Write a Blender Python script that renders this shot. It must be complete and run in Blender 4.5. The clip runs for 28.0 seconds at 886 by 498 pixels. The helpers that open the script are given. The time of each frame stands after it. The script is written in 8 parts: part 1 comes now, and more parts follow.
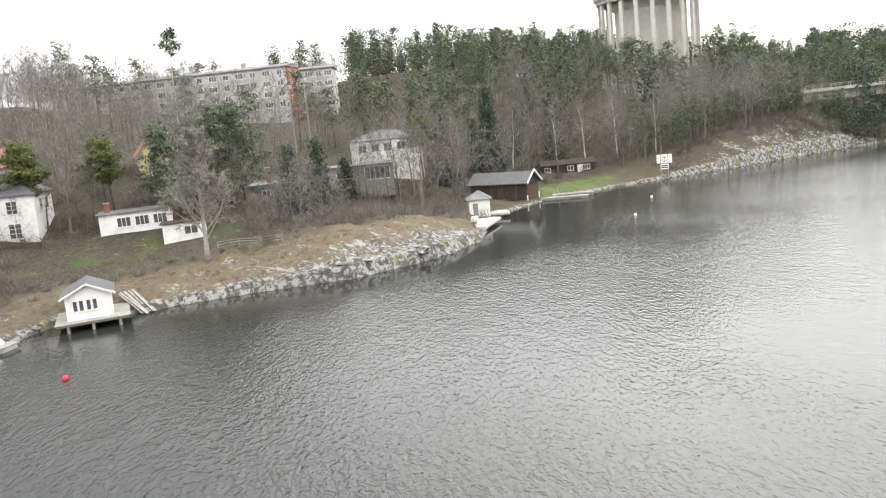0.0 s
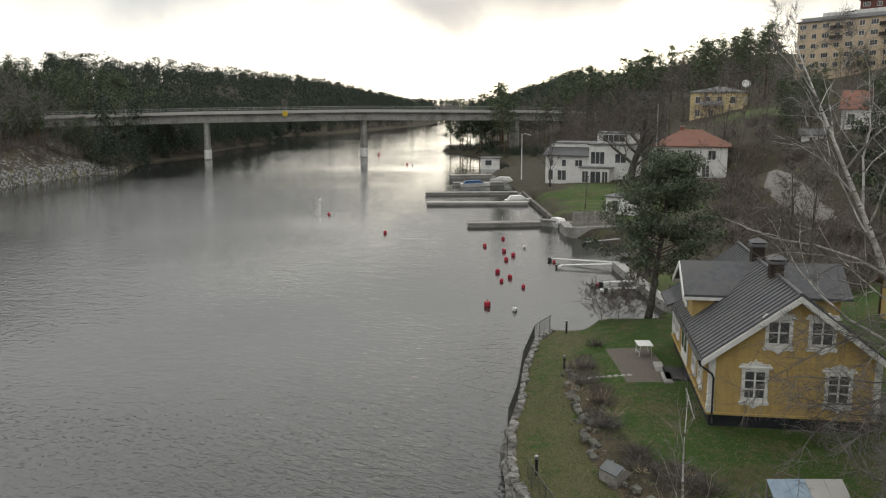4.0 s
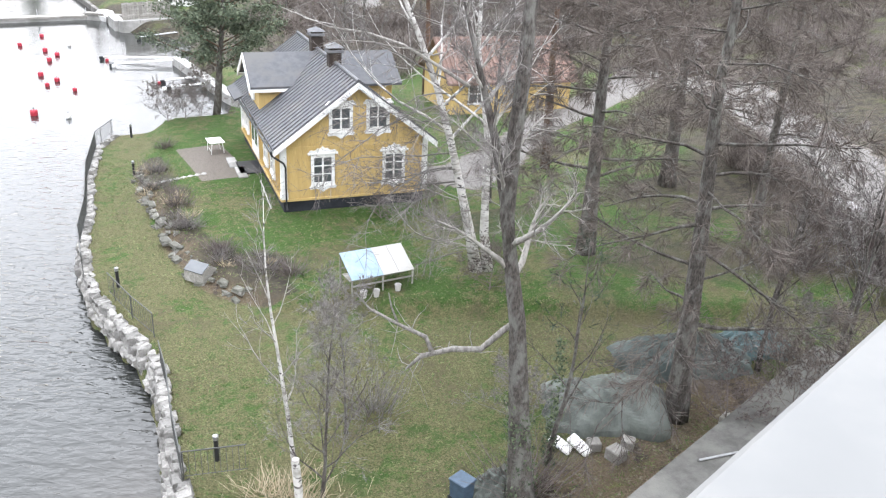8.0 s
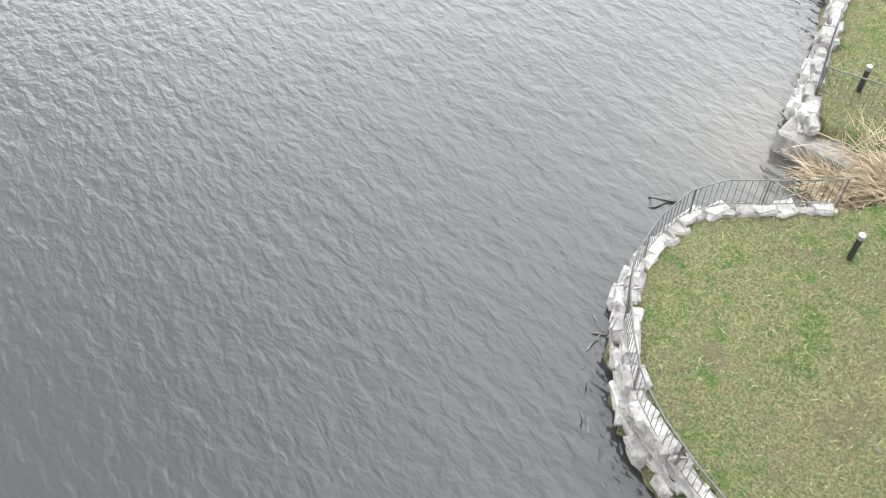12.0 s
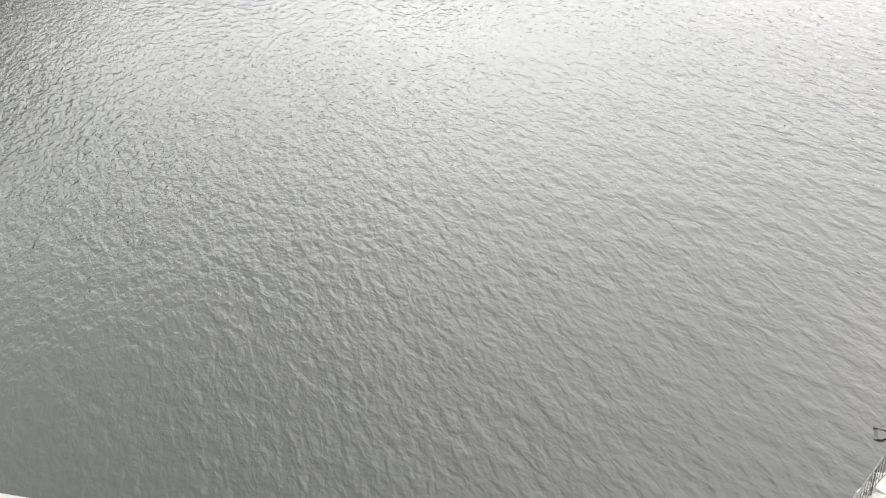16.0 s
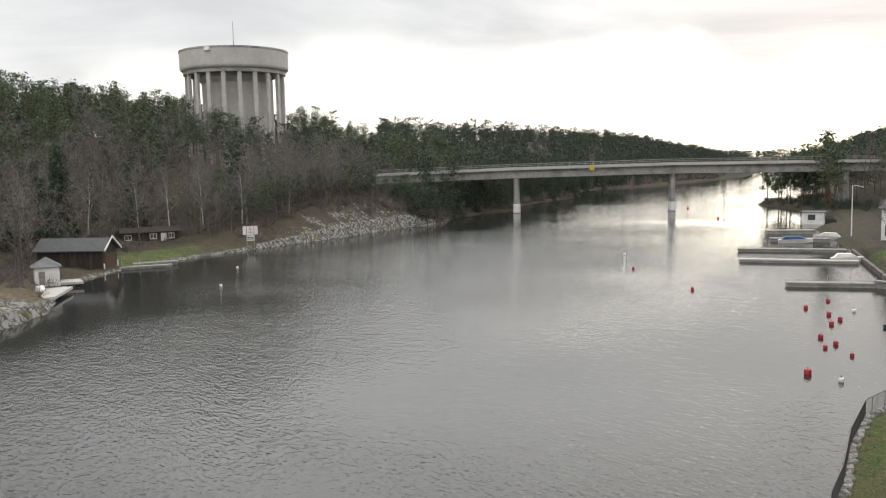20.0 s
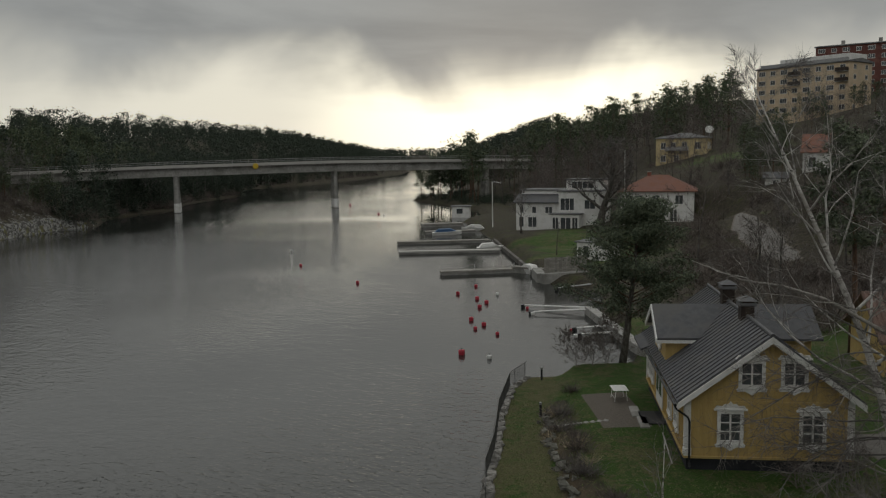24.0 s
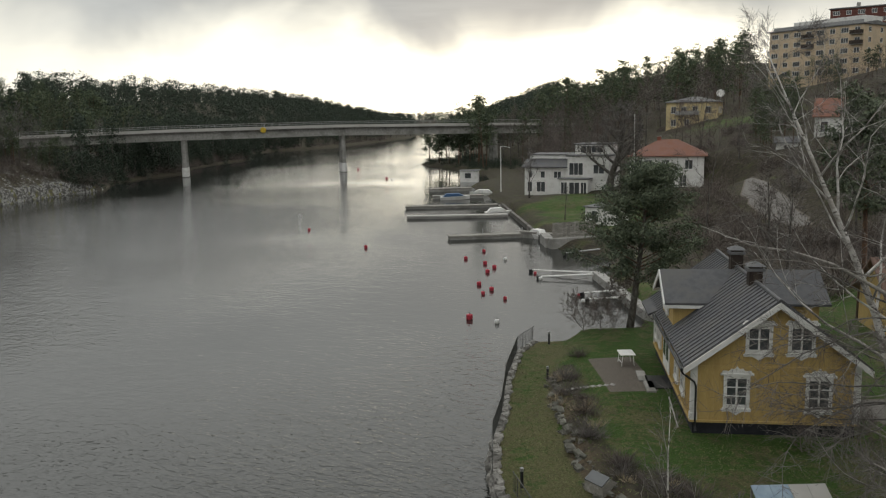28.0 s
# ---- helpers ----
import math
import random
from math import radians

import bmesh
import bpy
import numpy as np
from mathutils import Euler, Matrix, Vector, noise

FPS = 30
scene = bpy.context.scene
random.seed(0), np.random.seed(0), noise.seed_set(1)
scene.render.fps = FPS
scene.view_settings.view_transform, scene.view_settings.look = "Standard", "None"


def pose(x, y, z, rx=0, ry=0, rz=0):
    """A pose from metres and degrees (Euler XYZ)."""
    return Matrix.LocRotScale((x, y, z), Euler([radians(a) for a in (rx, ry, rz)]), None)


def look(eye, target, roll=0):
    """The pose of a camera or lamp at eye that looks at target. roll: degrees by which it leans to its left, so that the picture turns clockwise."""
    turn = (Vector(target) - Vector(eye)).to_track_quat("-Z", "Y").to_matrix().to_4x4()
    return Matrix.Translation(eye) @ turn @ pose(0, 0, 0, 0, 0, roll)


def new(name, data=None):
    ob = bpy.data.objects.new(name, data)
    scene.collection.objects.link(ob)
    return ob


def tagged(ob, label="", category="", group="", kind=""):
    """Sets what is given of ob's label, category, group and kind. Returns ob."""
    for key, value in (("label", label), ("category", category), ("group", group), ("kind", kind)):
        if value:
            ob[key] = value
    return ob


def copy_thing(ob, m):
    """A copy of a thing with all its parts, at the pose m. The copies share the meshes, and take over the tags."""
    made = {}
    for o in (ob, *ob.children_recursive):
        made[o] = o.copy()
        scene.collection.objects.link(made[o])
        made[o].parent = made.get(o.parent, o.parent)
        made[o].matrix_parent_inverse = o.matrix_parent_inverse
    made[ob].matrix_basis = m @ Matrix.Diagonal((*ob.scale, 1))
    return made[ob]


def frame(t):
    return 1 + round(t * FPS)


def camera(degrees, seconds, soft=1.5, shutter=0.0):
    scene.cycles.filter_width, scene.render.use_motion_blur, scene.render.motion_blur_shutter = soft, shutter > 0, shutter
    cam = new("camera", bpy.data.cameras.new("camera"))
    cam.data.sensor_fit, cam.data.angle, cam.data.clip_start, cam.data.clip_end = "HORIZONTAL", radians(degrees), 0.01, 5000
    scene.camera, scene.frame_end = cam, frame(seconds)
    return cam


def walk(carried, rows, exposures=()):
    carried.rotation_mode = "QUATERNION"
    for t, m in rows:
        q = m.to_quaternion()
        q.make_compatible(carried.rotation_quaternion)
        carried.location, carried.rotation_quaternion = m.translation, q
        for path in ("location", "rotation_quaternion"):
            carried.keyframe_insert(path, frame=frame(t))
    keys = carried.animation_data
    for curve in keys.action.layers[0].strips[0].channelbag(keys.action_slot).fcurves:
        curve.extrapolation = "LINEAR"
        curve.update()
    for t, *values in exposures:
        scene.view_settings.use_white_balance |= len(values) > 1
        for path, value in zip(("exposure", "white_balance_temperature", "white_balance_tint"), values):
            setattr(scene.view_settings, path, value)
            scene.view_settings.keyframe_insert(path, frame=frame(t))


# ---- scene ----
# ---- camera and its walk ----
# seconds, stops, white balance
EXPOSURES = [(0.0, 2.04, 6500, 10), (1.0, 1.73, 6500, 10), (2.0, 0.2, 6500, 10), (2.5, -0.5, 6500, 6), (4.5, 0.73, 6500, 9), (5.0, 0.99, 6450, 10), (6.0, 1.9, 6100, 12), (7.0, 2.31, 5950, 12), (8.0, 2.39, 5950, 12), (9.0, 1.75, 5900, 12), (10.0, 1.76, 6100, 12), (11.0, 2.58, 6150, 10), (14.0, 2.9, 6350, 10), (15.0, 2.86, 6500, 10), (16.0, 2.53, 6500, 10), (17.0, 2.21, 6500, 10), (18.0, 1.89, 6500, 10), (18.5, 1.82, 6500, 10), (19.5, 1.48, 6500, 10), (20.0, 0.9, 6500, 10), (20.5, -0.3, 6500, 6), (21.5, -0.73, 6500, 6), (22.5, -0.77, 6500, 6), (25.0, -0.61, 6500, 6), (27.0, -0.3, 6500, 6), (28.0, 0.06, 6500, 6)]
cam = camera(56.81, 28.0, soft=1.2, shutter=0.0)
EYE = Vector((0.0, 0.0, 16.5))
# seconds, heading, pitch, roll in degrees
PATH = [
    (0.0, -51.52, -9.09, -5.73), (0.5, -46.50, -9.31, -5.52), (1.0, -36.37, -9.08, -4.81),
    (1.5, -25.43, -8.05, -3.88), (2.0, -14.45, -6.96, -2.21), (2.5, -8.41, -6.82, -1.43),
    (4.5, 1.93, -12.58, -1.18), (5.0, 8.97, -15.67, -2.34), (5.5, 20.69, -17.43, -0.56),
    (6.0, 25.32, -18.86, 0.87), (6.5, 27.77, -20.93, 2.03), (7.0, 30.11, -23.54, 2.81),
    (7.5, 30.14, -23.58, 2.79), (8.0, 29.17, -23.47, 2.95), (8.5, 19.02, -23.86, 2.53),
    (9.0, 12.24, -24.39, 1.95), (9.5, 11.64, -24.59, 1.82), (10.0, 6.88, -29.75, 3.67),
    (10.5, -7.77, -39.23, 3.73), (11.0, -20.92, -45.77, -1.70), (11.5, -23.36, -50.55, -3.79),
    (13.5, -24.64, -52.21, -6.31), (14.0, -28.91, -47.81, -11.44), (14.5, -32.03, -45.07, -12.71),
    (15.0, -35.12, -41.76, -13.07), (15.5, -37.61, -38.45, -12.07), (16.0, -39.65, -35.79, -11.39),
    (16.5, -40.56, -33.38, -9.99), (17.0, -40.99, -30.62, -9.11), (17.5, -39.67, -27.16, -6.99),
    (18.0, -37.18, -23.91, -5.98), (18.5, -32.46, -17.76, -1.99), (19.0, -29.92, -13.14, -1.31),
    (19.5, -26.93, -9.24, -1.06), (20.0, -22.66, -5.94, -1.38), (20.5, -18.83, -4.71, -1.79),
    (21.0, -13.72, -5.06, -2.04), (21.5, -7.68, -5.70, -2.01), (22.0, -1.83, -6.16, -1.84),
    (22.5, 0.24, -6.29, -1.79), (24.5, 0.50, -6.97, -0.96), (25.0, 0.66, -7.54, -0.84),
    (25.5, 0.71, -7.84, -0.93), (26.0, 0.85, -8.10, -1.15), (26.5, 0.65, -8.47, -1.24),
    (27.0, 0.32, -8.75, -1.21), (27.5, 0.07, -8.99, -1.09), (28.0, -0.17, -9.04, -1.06),
]


# how far the eye leans out over the parapet, in metres
LEAN = ([0, 10, 10.5, 11, 11.5, 13.5, 14, 14.5, 15, 15.5, 16, 16.5, 17, 28], [0, 0, 0.04, 0.08, 0.11, 0.12, 0.09, 0.06, 0.0, -0.04, -0.05, -0.02, 0, 0])


def aim(t, heading, pitch, roll):
    h, p = radians(heading), radians(pitch)
    way = Vector((math.sin(h) * math.cos(p), math.cos(h) * math.cos(p), math.sin(p)))
    reach = 16.5 / math.sin(-p) if heading < 10 and pitch < -25 else 200.0
    eye = EYE + Vector((-0.294, 0.956, 0)) * float(np.interp(t, *LEAN))
    return t, look(eye, EYE + way * reach, roll)


walk(cam, [aim(*row) for row in PATH], exposures=EXPOSURES)

# ---- sky and light ----
SUN_HEADING, SUN_HEIGHT = 6.0, 5.0


def node(tree, kind, **settings):
    n = tree.nodes.new(kind)
    for key, value in settings.items():
        if key == "location":
            continue
        if key in n.inputs:
            n.inputs[key].default_value = value
    return n


def sky_world():
    world = bpy.data.worlds.new("overcast_sky")
    scene.world = world
    world.use_nodes = True
    tree = world.node_tree
    tree.nodes.clear()
    links = tree.links.new
    out = tree.nodes.new("ShaderNodeOutputWorld")
    back = tree.nodes.new("ShaderNodeBackground")
    links(back.outputs[0], out.inputs[0])
    sky = tree.nodes.new("ShaderNodeTexSky")
    sky.sky_type, sky.sun_disc = "NISHITA", False
    sky.sun_elevation, sky.sun_rotation = radians(SUN_HEIGHT), radians(SUN_HEADING)
    coord = tree.nodes.new("ShaderNodeTexCoord")

    def math_node(op, a, b=None, c=None, clamp=False):
        n = tree.nodes.new("ShaderNodeMath")
        n.operation, n.use_clamp = op, clamp
        for i, v in enumerate((a, b, c)):
            if v is None:
                continue
            if isinstance(v, (int, float)):
                n.inputs[i].default_value = v
            else:
                links(v, n.inputs[i])
        return n.outputs[0]

    def ramp(value, a, b, lo, hi):
        n = tree.nodes.new("ShaderNodeMapRange")
        n.interpolation_type = "SMOOTHSTEP"
        for i, v in enumerate((a, b, lo, hi)):
            n.inputs[i + 1].default_value = v
        links(value, n.inputs[0])
        return n.outputs[0]

    def mix(fac, a, b):
        n = tree.nodes.new("ShaderNodeMix")
        n.data_type = "RGBA"
        links(fac, n.inputs[0])
        for i, v in ((6, a), (7, b)):
            if isinstance(v, tuple):
                n.inputs[i].default_value = (*v, 1)
            else:
                links(v, n.inputs[i])
        return n.outputs[2]

    # cloud sheets: the direction, flattened towards the horizon as a high layer is
    sep = tree.nodes.new("ShaderNodeSeparateXYZ")
    links(coord.outputs["Generated"], sep.inputs[0])
    height = math_node("MAXIMUM", sep.outputs[2], 0.0)
    stretch = math_node("ADD", height, 0.09)
    comb = tree.nodes.new("ShaderNodeCombineXYZ")
    links(math_node("DIVIDE", sep.outputs[0], stretch), comb.inputs[0])
    links(math_node("DIVIDE", sep.outputs[1], stretch), comb.inputs[1])
    n1 = node(tree, "ShaderNodeTexNoise", Scale=0.55, Detail=7.0, Roughness=0.55, Distortion=0.4)
    n2 = node(tree, "ShaderNodeTexNoise", Scale=5.0, Detail=4.0, Roughness=0.5, Distortion=0.3)
    links(comb.outputs[0], n1.inputs["Vector"])
    links(coord.outputs["Generated"], n2.inputs["Vector"])
    # the low sun behind the cloud
    sun = Vector((math.sin(radians(SUN_HEADING)), math.cos(radians(SUN_HEADING)), math.tan(radians(SUN_HEIGHT)))).normalized()
    dot = tree.nodes.new("ShaderNodeVectorMath")
    dot.operation = "DOT_PRODUCT"
    dot.inputs[1].default_value = sun
    links(coord.outputs["Generated"], dot.inputs[0])
    near_sun = ramp(dot.outputs["Value"], 0.45, 1.0, 0.0, 1.0)
    # the deck's ragged lower edge, below which the sky is bright; the deck itself is brightest overhead
    edge = math_node("ADD", math_node("MULTIPLY", math_node("SUBTRACT", n2.outputs[0], 0.5), 0.15), math_node("MULTIPLY", math_node("SUBTRACT", n1.outputs[0], 0.5), 0.07))
    level = math_node("ADD", height, edge)
    gap = ramp(level, 0.145, 0.05, 0.0, 1.0)
    thin = ramp(n1.outputs[0], 0.30, 0.72, 0.0, 1.0)
    deck = mix(thin, (0.46, 0.465, 0.475), (0.70, 0.70, 0.695))
    deck = mix(ramp(height, 0.19, 0.42, 0.0, 1.0), deck, (1.70, 1.69, 1.66))
    deck = mix(ramp(height, 0.6, 1.0, 0.0, 1.0), deck, (1.20, 1.20, 1.195))
    away = mix(ramp(height, 0.40, 0.95, 0.0, 1.0), (0.40, 0.405, 0.41), (1.12, 1.12, 1.12))
    away = mix(ramp(sep.outputs[1], 0.05, -0.75, 0.0, 1.0), away, (1.05, 1.04, 1.02))
    deck = mix(ramp(dot.outputs["Value"], 0.72, 0.05, 0.0, 0.9), deck, away)
    flat = math_node("SQRT", math_node("ADD", math_node("MULTIPLY", sep.outputs[0], sep.outputs[0]), math_node("MULTIPLY", sep.outputs[1], sep.outputs[1])))
    toward = math_node("DIVIDE", math_node("ADD", math_node("MULTIPLY", sep.outputs[0], math.sin(radians(SUN_HEADING))), math_node("MULTIPLY", sep.outputs[1], math.cos(radians(SUN_HEADING)))), math_node("ADD", flat, 0.02))
    below_top = ramp(height, 0.985, 0.85, 0.0, 1.0)
    dull = math_node("MULTIPLY", math_node("MULTIPLY", ramp(toward, 0.90, 0.35, 0.0, 0.5), ramp(height, 0.25, 0.5, 0.0, 1.0)), math_node("MULTIPLY", below_top, ramp(sep.outputs[1], -0.35, 0.1, 0.0, 1.0)))
    deck = mix(dull, deck, (0.40, 0.40, 0.405))
    bright = math_node("MULTIPLY", math_node("MULTIPLY", ramp(toward, 0.72, 0.97, 0.0, 0.6), ramp(height, 0.4, 0.7, 0.0, 1.0)), below_top)
    deck = mix(bright, deck, (1.85, 1.84, 1.80))
    glow = mix(near_sun, (0.80, 0.80, 0.78), (1.6, 1.5, 1.3))
    glow = mix(ramp(dot.outputs["Value"], 0.955, 0.998, 0.0, 1.0), glow, (2.7, 2.5, 2.05))
    cloud = mix(math_node("MULTIPLY", gap, ramp(dot.outputs["Value"], 0.0, 0.93, 0.3, 1.0)), deck, glow)
    dim = tree.nodes.new("ShaderNodeMix")
    dim.data_type, dim.blend_type = "RGBA", "ADD"
    dim.inputs[0].default_value = 0.004
    links(cloud, dim.inputs[6])
    links(sky.outputs[0], dim.inputs[7])
    links(dim.outputs[2], back.inputs[0])
    back.inputs[1].default_value = SKY_STRENGTH


SKY_STRENGTH = 0.8
sky_world()
sun_data = bpy.data.lights.new("sun", "SUN")
sun_data.energy, sun_data.angle, sun_data.color = 0.2, radians(90), (1.0, 0.97, 0.92)
sun_lamp = new("sun", sun_data)
_h, _e = radians(SUN_HEADING), radians(38.0)
sun_lamp.matrix_world = look(Vector((0, 0, 60)), Vector((0, 0, 60)) - Vector((math.sin(_h) * math.cos(_e), math.cos(_h) * math.cos(_e), math.sin(_e))))

# ---- materials ----
def material(name, colour, rough=0.8, metal=0.0, second=None, scale=4.0, detail=6.0, third=None, third_scale=0.5, bump=0.0, bump_scale=20.0, stretch=None, spec=0.3, vary=0.0, coat=0.0, sharp=(0.35, 0.65), third_sharp=(0.45, 0.65)):
    """A surface of one colour broken up by a second at a fine scale and a third at a large one, with grain relief."""
    m = bpy.data.materials.new(name)
    m.use_nodes = True
    tree = m.node_tree
    bsdf = tree.nodes["Principled BSDF"]
    bsdf.inputs["Roughness"].default_value = rough
    bsdf.inputs["Metallic"].default_value = metal
    bsdf.inputs["Specular IOR Level"].default_value = spec
    bsdf.inputs["Coat Weight"].default_value = coat
    links = tree.links.new
    coord = tree.nodes.new("ShaderNodeTexCoord")
    vec = coord.outputs["Object"]
    if stretch:
        mp = tree.nodes.new("ShaderNodeMapping")
        mp.inputs["Scale"].default_value = stretch
        links(vec, mp.inputs[0])
        vec = mp.outputs[0]
    second = second or tuple(c * 0.75 for c in colour)

    def noise_mask(s, d, lo, hi):
        n = tree.nodes.new("ShaderNodeTexNoise")
        n.inputs["Scale"].default_value, n.inputs["Detail"].default_value = s, d
        n.inputs["Roughness"].default_value = 0.62
        links(vec, n.inputs["Vector"])
        r = tree.nodes.new("ShaderNodeMapRange")
        r.interpolation_type = "SMOOTHSTEP"
        r.inputs[1].default_value, r.inputs[2].default_value = lo, hi
        links(n.outputs[0], r.inputs[0])
        return r.outputs[0], n.outputs[0]

    def mix(fac, a, b):
        n = tree.nodes.new("ShaderNodeMix")
        n.data_type = "RGBA"
        if isinstance(fac, float):
            n.inputs[0].default_value = fac
        else:
            links(fac, n.inputs[0])
        for i, v in ((6, a), (7, b)):
            if isinstance(v, tuple):
                n.inputs[i].default_value = (*v, 1)
            else:
                links(v, n.inputs[i])
        return n.outputs[2]

    fac, _ = noise_mask(scale, detail, *sharp)
    col = mix(fac, colour, second)
    if third:
        fac3, _ = noise_mask(third_scale, 5.0, *third_sharp)
        col = mix(fac3, col, third)
    if vary:
        info = tree.nodes.new("ShaderNodeObjectInfo")
        r = tree.nodes.new("ShaderNodeMapRange")
        r.inputs[3].default_value, r.inputs[4].default_value = 1.0 - vary, 1.0 + vary
        links(info.outputs["Random"], r.inputs[0])
        hsv = tree.nodes.new("ShaderNodeHueSaturation")
        links(r.outputs[0], hsv.inputs["Value"])
        links(col, hsv.inputs["Color"])
        col = hsv.outputs[0]
    links(col, bsdf.inputs["Base Color"])
    if bump:
        n = tree.nodes.new("ShaderNodeTexNoise")
        n.inputs["Scale"].default_value, n.inputs["Detail"].default_value = bump_scale, 6.0
        links(vec, n.inputs["Vector"])
        b = tree.nodes.new("ShaderNodeBump")
        b.inputs["Strength"].default_value, b.inputs["Distance"].default_value = 1.0, bump
        links(n.outputs[0], b.inputs["Height"])
        links(b.outputs[0], bsdf.inputs["Normal"])
    return m


def leaf_material(name, a, b, rough=0.7):
    """Needles and twigs: the colour changes from clump to clump."""
    m = bpy.data.materials.new(name)
    m.use_nodes = True
    tree = m.node_tree
    bsdf = tree.nodes["Principled BSDF"]
    bsdf.inputs["Roughness"].default_value = rough
    bsdf.inputs["Specular IOR Level"].default_value = 0.2
    geo = tree.nodes.new("ShaderNodeNewGeometry")
    coord = tree.nodes.new("ShaderNodeTexCoord")
    n = tree.nodes.new("ShaderNodeTexNoise")
    n.inputs["Scale"].default_value, n.inputs["Detail"].default_value = 0.22, 3.0
    tree.links.new(coord.outputs["Object"], n.inputs["Vector"])
    add = tree.nodes.new("ShaderNodeMath")
    add.operation = "ADD"
    r = tree.nodes.new("ShaderNodeMapRange")
    r.inputs[1].default_value, r.inputs[2].default_value = 0.6, 1.35
    tree.links.new(geo.outputs["Random Per Island"], add.inputs[0])
    tree.links.new(n.outputs[0], add.inputs[1])
    tree.links.new(add.outputs[0], r.inputs[0])
    mix = tree.nodes.new("ShaderNodeMix")
    mix.data_type = "RGBA"
    mix.inputs[6].default_value, mix.inputs[7].default_value = (*a, 1), (*b, 1)
    tree.links.new(r.outputs[0], mix.inputs[0])
    tree.links.new(mix.outputs[2], bsdf.inputs["Base Color"])
    return m


def water_material():
    m = bpy.data.materials.new("lake_water")
    m.use_nodes = True
    tree = m.node_tree
    links = tree.links.new
    bsdf = tree.nodes["Principled BSDF"]
    bsdf.inputs["Roughness"].default_value = 0.02
    bsdf.inputs["IOR"].default_value = 1.333
    bsdf.inputs["Specular IOR Level"].default_value = 0.5
    coord = tree.nodes.new("ShaderNodeTexCoord")

    def waves(scale, stretch, turn, detail, distortion):
        mp = tree.nodes.new("ShaderNodeMapping")
        mp.inputs["Scale"].default_value = stretch
        rot = tree.nodes.new("ShaderNodeMapping")
        rot.inputs["Rotation"].default_value = (0, 0, radians(turn))
        links(coord.outputs["Object"], rot.inputs[0])
        links(rot.outputs[0], mp.inputs[0])
        n = tree.nodes.new("ShaderNodeTexNoise")
        n.inputs["Scale"].default_value, n.inputs["Detail"].default_value = scale, detail
        n.inputs["Distortion"].default_value = distortion
        links(mp.outputs[0], n.inputs["Vector"])
        return n.outputs[0]

    # ripples run across the channel; broad gusts make them stronger and weaker
    a = waves(2.9, (0.5, 1.0, 1.0), 34, 2.0, 0.35)
    b = waves(6.5, (0.6, 1.0, 1.0), 14, 2.0, 0.4)
    gust = waves(0.022, (0.5, 1.0, 1.0), 10, 4.0, 0.6)
    r = tree.nodes.new("ShaderNodeMapRange")
    r.interpolation_type = "SMOOTHSTEP"
    for i, v in enumerate((0.36, 0.64, 0.5, 1.0)):
        r.inputs[i + 1].default_value = v
    links(gust, r.inputs[0])
    # sheltered water lies calmer
    lee = tree.nodes.new("ShaderNodeAttribute")
    lee.attribute_name = "chop"
    both = tree.nodes.new("ShaderNodeMath")
    both.operation = "MULTIPLY"
    links(r.outputs[0], both.inputs[0])
    links(lee.outputs["Fac"], both.inputs[1])
    r = both
    c = waves(0.7, (0.5, 1.0, 1.0), 20, 3.0, 0.8)
    b0 = tree.nodes.new("ShaderNodeBump")
    b0.inputs["Distance"].default_value = 0.10
    links(r.outputs[0], b0.inputs["Strength"])
    links(c, b0.inputs["Height"])
    b1 = tree.nodes.new("ShaderNodeBump")
    links(b0.outputs[0], b1.inputs["Normal"])
    b1.inputs["Distance"].default_value = 0.105
    links(r.outputs[0], b1.inputs["Strength"])
    links(a, b1.inputs["Height"])
    b2 = tree.nodes.new("ShaderNodeBump")
    b2.inputs["Distance"].default_value = 0.03
    links(r.outputs[0], b2.inputs["Strength"])
    links(b, b2.inputs["Height"])
    links(b1.outputs[0], b2.inputs["Normal"])
    links(b2.outputs[0], bsdf.inputs["Normal"])
    # the sandy bed shows through in the shallows
    bed = tree.nodes.new("ShaderNodeAttribute")
    bed.attribute_name = "shallow"
    tint = tree.nodes.new("ShaderNodeMix")
    tint.data_type = "RGBA"
    tint.inputs[6].default_value, tint.inputs[7].default_value = (0.022, 0.0235, 0.022, 1), (0.062, 0.056, 0.049, 1)
    links(bed.outputs["Fac"], tint.inputs[0])
    links(tint.outputs[2], bsdf.inputs["Base Color"])
    return m


